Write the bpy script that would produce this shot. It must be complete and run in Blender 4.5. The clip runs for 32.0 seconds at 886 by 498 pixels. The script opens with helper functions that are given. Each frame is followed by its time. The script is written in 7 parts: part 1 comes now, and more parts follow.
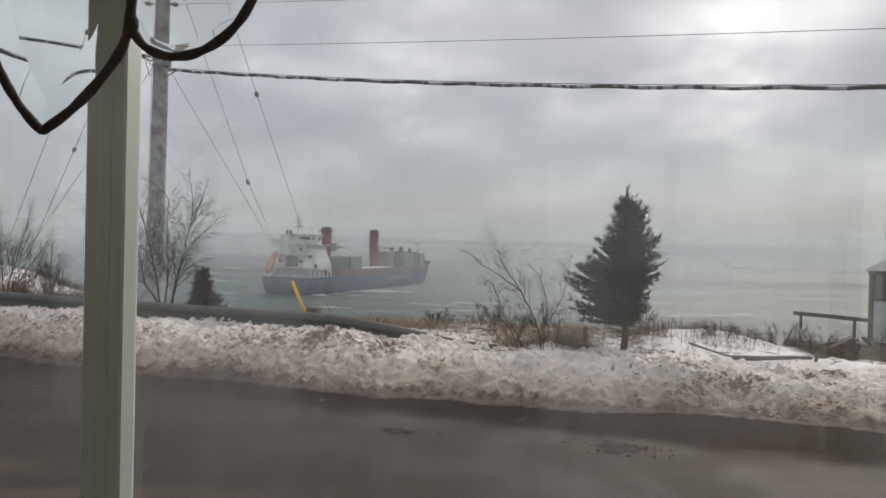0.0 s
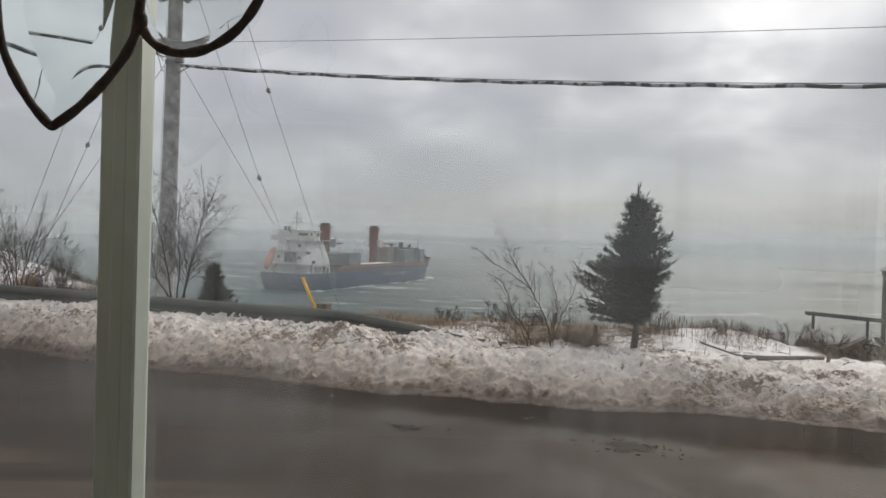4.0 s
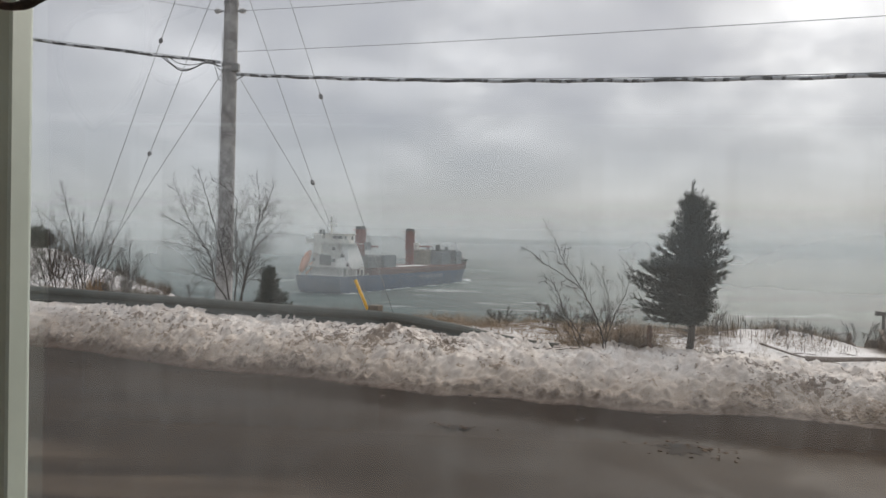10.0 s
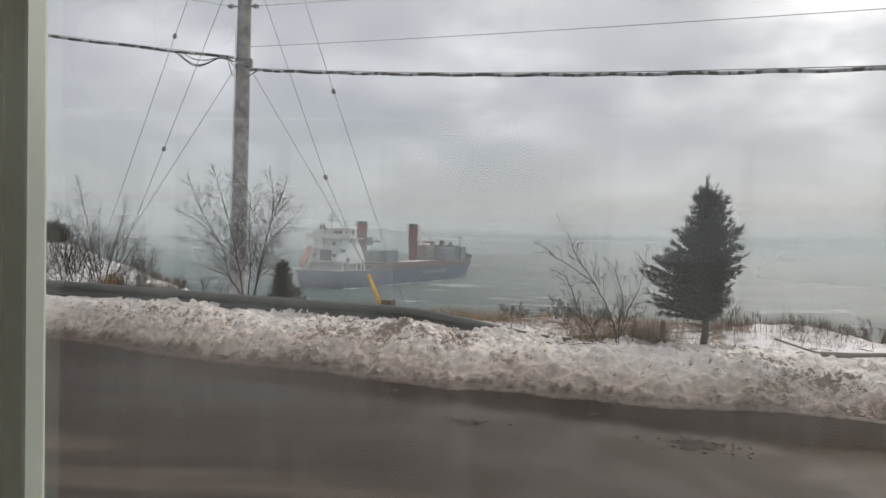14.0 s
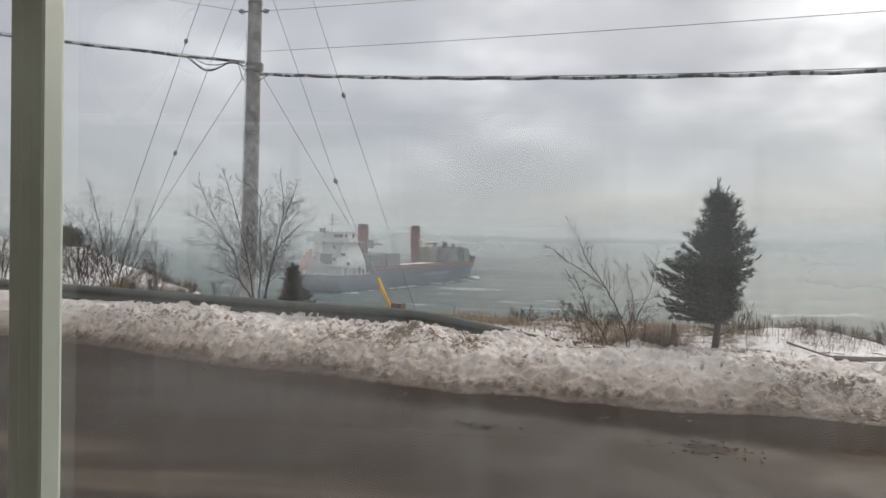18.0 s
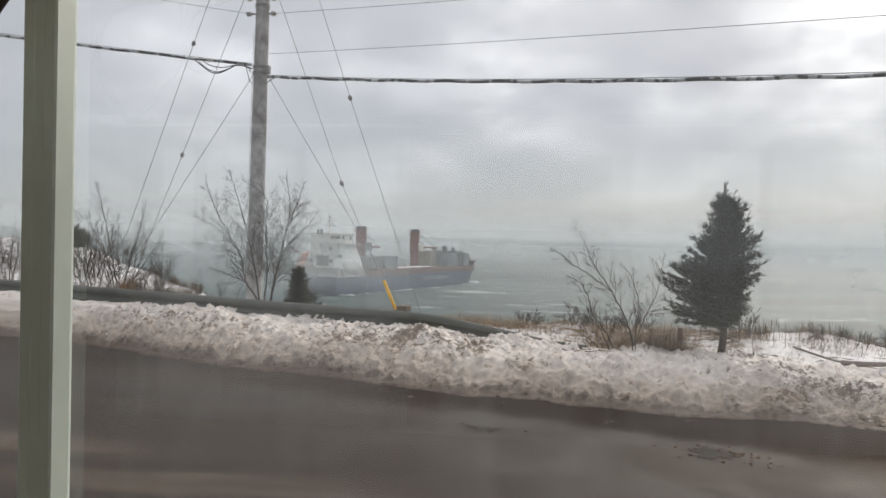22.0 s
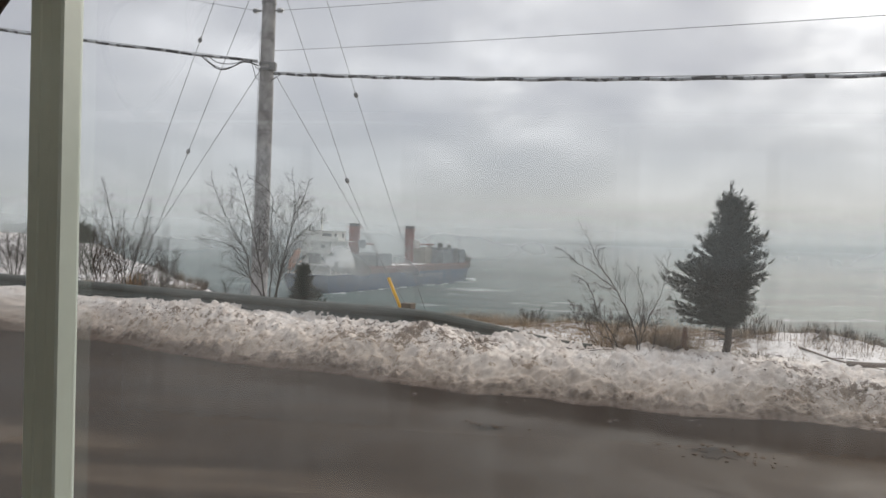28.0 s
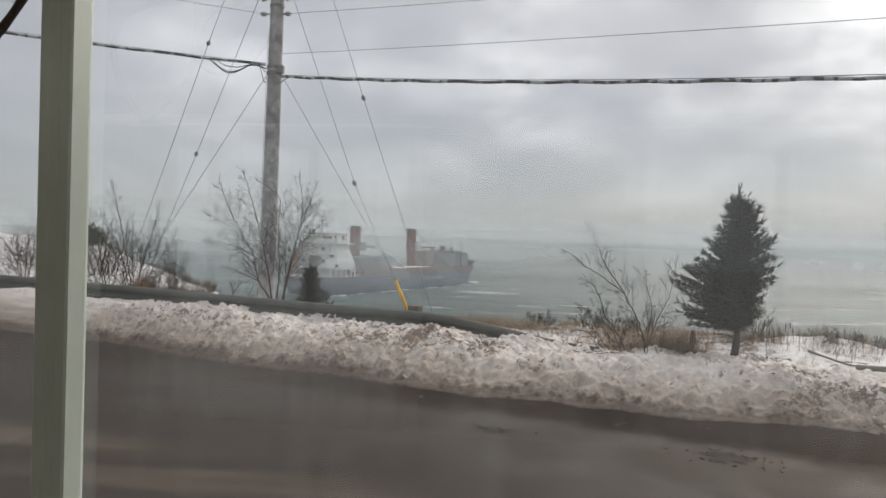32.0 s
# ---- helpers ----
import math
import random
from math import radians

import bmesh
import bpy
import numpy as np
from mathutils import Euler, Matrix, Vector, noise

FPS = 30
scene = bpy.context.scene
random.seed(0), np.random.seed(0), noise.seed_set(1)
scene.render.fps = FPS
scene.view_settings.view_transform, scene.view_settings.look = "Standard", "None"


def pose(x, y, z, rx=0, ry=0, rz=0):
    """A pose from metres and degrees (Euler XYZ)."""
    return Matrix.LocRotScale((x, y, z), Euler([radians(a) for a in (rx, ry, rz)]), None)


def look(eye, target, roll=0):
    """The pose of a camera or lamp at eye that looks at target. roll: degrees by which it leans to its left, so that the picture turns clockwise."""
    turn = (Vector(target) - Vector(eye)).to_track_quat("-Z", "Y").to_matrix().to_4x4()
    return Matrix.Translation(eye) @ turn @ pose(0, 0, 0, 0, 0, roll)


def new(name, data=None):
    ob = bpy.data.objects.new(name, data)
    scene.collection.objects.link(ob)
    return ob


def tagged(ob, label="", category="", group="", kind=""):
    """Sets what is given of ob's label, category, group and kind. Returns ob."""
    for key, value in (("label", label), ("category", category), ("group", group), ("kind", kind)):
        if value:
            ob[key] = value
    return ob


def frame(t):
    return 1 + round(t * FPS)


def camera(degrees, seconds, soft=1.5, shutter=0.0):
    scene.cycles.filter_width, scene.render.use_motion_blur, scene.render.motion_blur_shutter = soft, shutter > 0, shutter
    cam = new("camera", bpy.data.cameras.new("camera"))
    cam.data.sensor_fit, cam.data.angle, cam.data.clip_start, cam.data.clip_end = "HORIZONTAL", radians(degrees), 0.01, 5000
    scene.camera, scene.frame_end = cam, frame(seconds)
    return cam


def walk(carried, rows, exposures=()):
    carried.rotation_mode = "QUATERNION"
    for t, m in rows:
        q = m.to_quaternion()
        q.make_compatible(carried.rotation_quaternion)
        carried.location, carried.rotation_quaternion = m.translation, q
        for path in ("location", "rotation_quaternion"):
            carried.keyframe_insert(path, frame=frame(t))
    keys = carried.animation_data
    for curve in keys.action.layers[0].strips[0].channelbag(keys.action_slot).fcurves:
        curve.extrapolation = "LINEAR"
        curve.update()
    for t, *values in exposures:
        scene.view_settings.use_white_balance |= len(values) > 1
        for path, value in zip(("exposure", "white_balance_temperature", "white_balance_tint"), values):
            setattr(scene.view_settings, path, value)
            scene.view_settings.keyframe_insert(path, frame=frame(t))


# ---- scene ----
# ---------------------------------------------------------------- camera
cam = camera(62.9, 32.0, soft=1.5)
# seconds, x, y, z, yaw, pitch, roll
PATH = [
    (0.0, 0.1995, 0.0000, 1.8370, -0.04, -0.57, -1.37),
    (0.5, 0.1994, 0.0000, 1.8369, 0.28, -0.58, -1.36),
    (1.0, 0.1988, 0.0000, 1.8369, 0.33, -0.84, -1.45),
    (1.5, 0.1994, 0.0000, 1.8369, 0.35, -1.02, -1.53),
    (2.0, 0.1997, 0.0000, 1.8369, 0.38, -1.09, -1.59),
    (2.5, 0.1984, 0.0000, 1.8370, 0.33, -1.03, -1.50),
    (3.0, 0.1977, 0.0000, 1.8370, 0.39, -0.70, -1.47),
    (3.5, 0.1991, 0.0000, 1.8369, 0.74, -0.92, -1.75),
    (5.5, 0.1985, 0.0000, 1.8363, 0.94, -0.22, -1.60),
    (6.0, 0.1984, 0.0000, 1.8362, 1.10, -0.21, -1.47),
    (6.5, 0.1980, 0.0000, 1.8357, 1.25, -0.30, -1.37),
    (7.0, 0.2027, 0.0000, 1.8359, 0.41, -0.49, -1.72),
    (7.4, 0.2224, 0.0000, 1.8377, 1.90, -1.04, -2.22),
    (7.5, 0.2334, 0.0000, 1.8443, 2.52, -0.73, -1.33),
    (7.7, 0.2528, -0.0047, 1.8499, 4.47, -0.83, 0.55),
    (8.0, 0.2795, -0.0272, 1.8470, 5.04, 0.41, -0.11),
    (8.3, 0.2772, -0.0063, 1.8368, 2.36, -1.44, -1.75),
    (8.5, 0.2730, 0.0000, 1.8406, 2.63, -1.15, -0.36),
    (8.6, 0.2713, 0.0000, 1.8402, 2.36, -0.68, -0.53),
    (8.8, 0.2711, 0.0000, 1.8321, 4.61, 0.50, -0.91),
    (9.0, 0.2755, 0.0000, 1.8211, 7.26, -0.06, -1.46),
    (9.3, 0.2796, 0.0000, 1.8195, 6.51, -0.30, -1.39),
    (9.5, 0.2818, 0.0000, 1.8139, 6.26, -0.67, -1.12),
    (9.6, 0.2832, 0.0000, 1.8132, 5.73, -0.94, -1.20),
    (10.0, 0.2862, 0.0000, 1.8151, 5.17, -0.70, -1.08),
    (10.3, 0.2848, 0.0000, 1.8100, 5.89, -0.96, -1.22),
    (10.5, 0.2846, 0.0000, 1.8115, 6.07, -1.14, -1.09),
    (10.6, 0.2845, 0.0000, 1.8100, 5.82, -1.30, -1.19),
    (11.0, 0.2887, 0.0000, 1.8152, 3.80, -2.32, -1.51),
    (11.5, 0.2906, 0.0000, 1.8148, 4.07, -1.76, -1.39),
    (12.0, 0.2909, 0.0000, 1.8176, 4.96, -1.41, -1.01),
    (12.5, 0.2895, 0.0000, 1.8151, 5.61, -1.31, -0.99),
    (13.0, 0.2863, 0.0000, 1.8132, 5.76, -1.42, -1.09),
    (13.5, 0.2861, 0.0000, 1.8088, 6.20, -1.15, -0.99),
    (14.0, 0.2865, 0.0000, 1.8127, 6.17, -1.13, -1.08),
    (14.5, 0.2862, 0.0000, 1.8120, 6.16, -0.96, -1.04),
    (16.5, 0.2851, 0.0000, 1.8109, 6.43, -0.96, -1.20),
    (17.0, 0.2851, 0.0000, 1.8107, 6.30, -1.01, -1.21),
    (17.5, 0.2846, 0.0000, 1.8124, 6.62, -0.99, -1.13),
    (18.0, 0.2847, 0.0000, 1.8101, 6.94, -0.86, -1.01),
    (18.5, 0.2831, 0.0000, 1.8102, 7.37, -0.77, -1.03),
    (19.0, 0.2829, 0.0000, 1.8070, 7.14, -0.82, -1.15),
    (19.5, 0.2841, 0.0000, 1.8069, 6.96, -0.98, -1.42),
    (20.0, 0.2852, 0.0000, 1.8090, 6.99, -1.01, -1.37),
    (20.5, 0.2850, 0.0000, 1.8102, 7.01, -0.94, -1.37),
    (21.0, 0.2844, 0.0000, 1.8113, 7.11, -0.88, -1.30),
    (21.5, 0.2839, 0.0000, 1.8098, 7.09, -0.89, -1.38),
    (22.0, 0.2828, 0.0000, 1.8091, 7.39, -0.65, -1.26),
    (22.5, 0.2826, 0.0000, 1.8118, 7.31, -0.70, -1.35),
    (23.0, 0.2820, 0.0000, 1.8093, 7.51, -0.45, -1.29),
    (23.5, 0.2817, 0.0000, 1.8065, 7.49, -0.55, -1.25),
    (24.0, 0.2816, 0.0000, 1.8076, 7.49, -0.67, -1.31),
    (24.5, 0.2819, 0.0000, 1.8072, 7.25, -0.72, -1.35),
    (26.5, 0.2850, 0.0000, 1.8093, 7.52, -1.06, -1.69),
    (27.0, 0.2845, 0.0000, 1.8092, 7.58, -1.06, -1.67),
    (27.5, 0.2837, 0.0000, 1.8099, 7.53, -1.01, -1.60),
    (28.0, 0.2832, 0.0000, 1.8074, 7.78, -0.83, -1.62),
    (28.5, 0.2835, 0.0000, 1.8089, 7.85, -0.87, -1.65),
    (29.0, 0.2841, 0.0000, 1.8104, 8.02, -0.86, -1.66),
    (29.5, 0.2841, 0.0000, 1.8099, 7.79, -0.88, -1.74),
    (30.0, 0.2840, 0.0000, 1.8095, 7.79, -0.81, -1.68),
    (30.5, 0.2841, 0.0000, 1.8090, 8.00, -0.68, -1.66),
    (31.0, 0.2845, 0.0000, 1.8094, 7.93, -0.66, -1.69),
    (31.5, 0.2836, 0.0000, 1.8102, 8.02, -0.72, -1.64),
    (32.0, 0.2831, 0.0000, 1.8100, 8.34, -0.65, -1.67),
]
EXPOSURES = [(0.0, -0.04), (9.0, 0.0), (17.0, 0.1), (20.0, 0.17), (22.0, 0.24), (25.0, 0.24), (28.0, 0.16), (32.0, 0.08)]
walk(cam, [(t, pose(x, y, z, 90 + p, r, w)) for t, x, y, z, w, p, r in PATH], EXPOSURES)

# ---------------------------------------------------------------- light
SUN_AZ, SUN_EL = 24.0, 36.0          # degrees right of straight ahead, above the horizon
sun_way = Vector((math.sin(radians(SUN_AZ)) * math.cos(radians(SUN_EL)),
                  math.cos(radians(SUN_AZ)) * math.cos(radians(SUN_EL)), math.sin(radians(SUN_EL))))
sun = new("sun", bpy.data.lights.new("sun", "SUN"))
sun.data.energy, sun.data.angle, sun.data.color = 2.1, radians(45), (1.0, 0.91, 0.80)
sun.matrix_world = look(tuple(sun_way * 50), (0, 0, 0))


# thin places in the cloud: direction, tightness, strength
THIN_CLOUD = (((-0.04, 0.982, 0.185), 900, 0.42), ((0.144, 0.971, 0.191), 1500, 0.34), ((0.346, 0.905, 0.248), 160, 0.62),
              ((-0.057, 0.947, 0.315), 260, 0.38), ((-0.25, 0.941, 0.23), 1200, 0.22), ((-0.463, 0.864, 0.198), 220, 0.16))


def build_world():
    w = bpy.data.worlds.new("overcast_sky")
    scene.world = w
    w.use_nodes = True
    nt = w.node_tree
    nt.nodes.clear()
    N, L = nt.nodes.new, nt.links.new
    out, bg = N("ShaderNodeOutputWorld"), N("ShaderNodeBackground")
    sky = N("ShaderNodeTexSky")
    sky.sky_type, sky.sun_disc = "NISHITA", False
    sky.sun_elevation, sky.sun_rotation = radians(SUN_EL), radians(SUN_AZ)
    tc, sep = N("ShaderNodeTexCoord"), N("ShaderNodeSeparateXYZ")
    L(tc.outputs["Generated"], sep.inputs[0])

    def m(op, a, b=None, clamp=False):
        n = N("ShaderNodeMath")
        n.operation, n.use_clamp = op, clamp
        for i, v in enumerate((a, b)):
            if v is None:
                continue
            if isinstance(v, (int, float)):
                n.inputs[i].default_value = v
            else:
                L(v, n.inputs[i])
        return n.outputs[0]

    zc = m("MAXIMUM", sep.outputs[2], 0.0)
    den = m("ADD", zc, 0.30)
    px, py = m("DIVIDE", sep.outputs[0], den), m("DIVIDE", sep.outputs[1], den)
    comb = N("ShaderNodeCombineXYZ")
    L(px, comb.inputs[0]), L(py, comb.inputs[1])
    n1, n2 = N("ShaderNodeTexNoise"), N("ShaderNodeTexNoise")
    n1.inputs["Scale"].default_value, n1.inputs["Detail"].default_value = 2.1, 3.2
    n1.inputs["Roughness"].default_value = 0.46
    n1.inputs["Distortion"].default_value = 0.25
    n2.inputs["Scale"].default_value, n2.inputs["Detail"].default_value = 1.1, 2.0
    for n in (n1, n2):
        L(comb.outputs[0], n.inputs["Vector"])
    mixn = m("ADD", m("MULTIPLY", n1.outputs["Fac"], 0.75), m("MULTIPLY", n2.outputs["Fac"], 0.25))
    ramp = N("ShaderNodeValToRGB")
    e = ramp.color_ramp.elements
    e[0].position, e[0].color = 0.37, (0.45, 0.46, 0.50, 1)
    e[1].position, e[1].color = 0.66, (0.80, 0.81, 0.84, 1)
    mid = e.new(0.50)
    mid.color = (0.535, 0.545, 0.575, 1)
    L(mixn, ramp.inputs[0])
    # thinner cloud towards the sun
    dot = N("ShaderNodeVectorMath")
    dot.operation = "DOT_PRODUCT"
    L(tc.outputs["Generated"], dot.inputs[0])
    dot.inputs[1].default_value = sun_way
    near = m("POWER", m("MAXIMUM", dot.outputs["Value"], 0.0), 14.0)
    breaks = m("MULTIPLY", near, m("MULTIPLY", m("SUBTRACT", mixn, 0.40, True), 5.0))
    glow = N("ShaderNodeMix")
    glow.data_type, glow.blend_type = "RGBA", "ADD"
    L(m("MULTIPLY", breaks, 0.55), glow.inputs["Factor"])
    L(ramp.outputs[0], glow.inputs["A"])
    glow.inputs["B"].default_value = (0.9, 0.88, 0.82, 1)
    # thin places in the cloud, ragged by the same noise
    thin = None
    for way, tight, much in THIN_CLOUD:
        d = N("ShaderNodeVectorMath")
        d.operation = "DOT_PRODUCT"
        L(tc.outputs["Generated"], d.inputs[0])
        d.inputs[1].default_value = Vector(way).normalized()
        lobe = m("MULTIPLY", m("POWER", m("MAXIMUM", d.outputs["Value"], 0.0), tight), much)
        thin = lobe if thin is None else m("ADD", thin, lobe)
    n3 = N("ShaderNodeTexNoise")
    n3.inputs["Scale"].default_value, n3.inputs["Detail"].default_value = 7.0, 4.0
    L(comb.outputs[0], n3.inputs["Vector"])
    ragged = m("MULTIPLY", thin, m("MULTIPLY", m("SUBTRACT", n3.outputs["Fac"], 0.30, True), 2.6))
    gap = N("ShaderNodeMix")
    gap.data_type, gap.blend_type = "RGBA", "ADD"
    L(ragged, gap.inputs["Factor"])
    L(glow.outputs["Result"], gap.inputs["A"])
    gap.inputs["B"].default_value = (0.62, 0.61, 0.57, 1)
    # low haze
    hz = N("ShaderNodeMapRange")
    hz.inputs["From Min"].default_value, hz.inputs["From Max"].default_value = 0.0, 0.24
    hz.inputs["To Min"].default_value, hz.inputs["To Max"].default_value = 1.0, 0.0
    L(zc, hz.inputs["Value"])
    low = N("ShaderNodeMix")
    low.data_type = "RGBA"
    L(m("POWER", hz.outputs[0], 1.3), low.inputs["Factor"])
    L(gap.outputs["Result"], low.inputs["A"])
    low.inputs["B"].default_value = (0.375, 0.402, 0.428, 1)
    # a little of the clear sky above the cloud
    top = N("ShaderNodeMix")
    top.data_type, top.blend_type = "RGBA", "ADD"
    top.inputs["Factor"].default_value = 0.012
    L(low.outputs["Result"], top.inputs["A"])
    L(sky.outputs[0], top.inputs["B"])
    L(top.outputs["Result"], bg.inputs[0])
    bg.inputs[1].default_value = 1.0
    L(bg.outputs[0], out.inputs[0])


build_world()

# ---------------------------------------------------------------- materials
MATS = {}


class Nodes:
    """A small writer of node trees."""

    def __init__(self, name):
        self.mat = bpy.data.materials.new(name)
        self.mat.use_nodes = True
        self.nt = self.mat.node_tree
        self.bsdf = self.nt.nodes["Principled BSDF"]
        self.out = self.nt.nodes["Material Output"]
        self.tc = self.nt.nodes.new("ShaderNodeTexCoord")

    def add(self, kind):
        return self.nt.nodes.new(kind)

    def link(self, a, b):
        self.nt.links.new(a, b)

    def math(self, op, a, b=None, clamp=False):
        n = self.add("ShaderNodeMath")
        n.operation, n.use_clamp = op, clamp
        for i, v in enumerate((a, b)):
            if v is None:
                continue
            if isinstance(v, (int, float)):
                n.inputs[i].default_value = v
            else:
                self.link(v, n.inputs[i])
        return n.outputs[0]

    def coords(self, scale=(1, 1, 1), turn=0.0):
        mp = self.add("ShaderNodeMapping")
        mp.inputs["Scale"].default_value = scale
        mp.inputs["Rotation"].default_value = (0, 0, radians(turn))
        self.link(self.tc.outputs["Object"], mp.inputs["Vector"])
        return mp.outputs[0]

    def noise(self, scale, detail=4.0, vec=None, rough=0.55, distort=0.0):
        n = self.add("ShaderNodeTexNoise")
        n.inputs["Scale"].default_value, n.inputs["Detail"].default_value = scale, detail
        n.inputs["Roughness"].default_value, n.inputs["Distortion"].default_value = rough, distort
        self.link(vec if vec is not None else self.tc.outputs["Object"], n.inputs["Vector"])
        return n.outputs["Fac"]

    def step(self, v, lo, hi):
        n = self.add("ShaderNodeMapRange")
        n.inputs["From Min"].default_value, n.inputs["From Max"].default_value = lo, hi
        n.interpolation_type = "SMOOTHSTEP"
        self.link(v, n.inputs["Value"])
        return n.outputs[0]

    def mix(self, fac, a, b, blend="MIX"):
        n = self.add("ShaderNodeMix")
        n.data_type, n.blend_type = "RGBA", blend
        for key, v in (("Factor", fac), ("A", a), ("B", b)):
            if isinstance(v, (int, float)):
                n.inputs[key].default_value = v
            elif isinstance(v, tuple):
                n.inputs[key].default_value = (*v, 1)
            else:
                self.link(v, n.inputs[key])
        return n.outputs["Result"]

    def bump(self, height, strength=0.3, dist=0.01):
        n = self.add("ShaderNodeBump")
        n.inputs["Strength"].default_value, n.inputs["Distance"].default_value = strength, dist
        self.link(height, n.inputs["Height"])
        self.link(n.outputs[0], self.bsdf.inputs["Normal"])

    def set(self, key, v):
        if isinstance(v, (int, float)):
            self.bsdf.inputs[key].default_value = v
        elif isinstance(v, tuple):
            self.bsdf.inputs[key].default_value = (*v, 1)
        else:
            self.link(v, self.bsdf.inputs[key])


def paint(name, c, rough=0.5, metal=0.0, scale=8.0, var=0.25, bump=0.0, dirt=None, dirt_amount=0.5):
    """Plain stuff with grain at two scales and optional dirt."""
    if name in MATS:
        return MATS[name]
    n = Nodes(name)
    coarse, fine = n.noise(scale, 4), n.noise(scale * 9, 5)
    blend = n.math("ADD", n.math("MULTIPLY", coarse, 0.65), n.math("MULTIPLY", fine, 0.35))
    dark = tuple(v * (1 - var) for v in c)
    light = tuple(min(1, v * (1 + var)) for v in c)
    col = n.mix(n.step(blend, 0.32, 0.68), dark, light)
    if dirt:
        col = n.mix(n.math("MULTIPLY", n.step(n.noise(scale * 0.6, 6, rough=0.7), 0.5, 0.72), dirt_amount), col, dirt)
    n.set("Base Color", col)
    n.set("Roughness", n.math("ADD", n.math("MULTIPLY", fine, 0.25), rough - 0.12))
    n.set("Metallic", metal)
    if bump:
        n.bump(blend, bump, 0.01)
    MATS[name] = n.mat
    return n.mat


def leafy(name, c, var=0.4, rough=0.6):
    """Twigs, needles and blades, each of its own shade."""
    if name in MATS:
        return MATS[name]
    n = Nodes(name)
    g = n.add("ShaderNodeNewGeometry")
    rnd = g.outputs["Random Per Island"]
    tint = n.mix(rnd, tuple(v * (1 - var) for v in c), tuple(min(1, v * (1 + var)) for v in c))
    n.set("Base Color", n.mix(n.math("MULTIPLY", n.noise(14, 3), 0.5), tint, tuple(v * 0.6 for v in c)))
    n.set("Roughness", rough)
    n.set("Specular IOR Level", 0.15)
    MATS[name] = n.mat
    return n.mat


ROAD_E = Vector((0.9531, -0.3026, 0))     # along the road, to the right
ROAD_N = Vector((0.3026, 0.9531, 0))      # across it, to the sea
ROAD_V = 8.38                             # the far edge of the asphalt


def uv_point(u, v, z=0.0):
    p = ROAD_E * u + ROAD_N * (v + ROAD_V)
    return Vector((p.x, p.y, z))


def to_uv(x, y):
    p = Vector((x, y, 0))
    return p.dot(ROAD_E), p.dot(ROAD_N) - ROAD_V


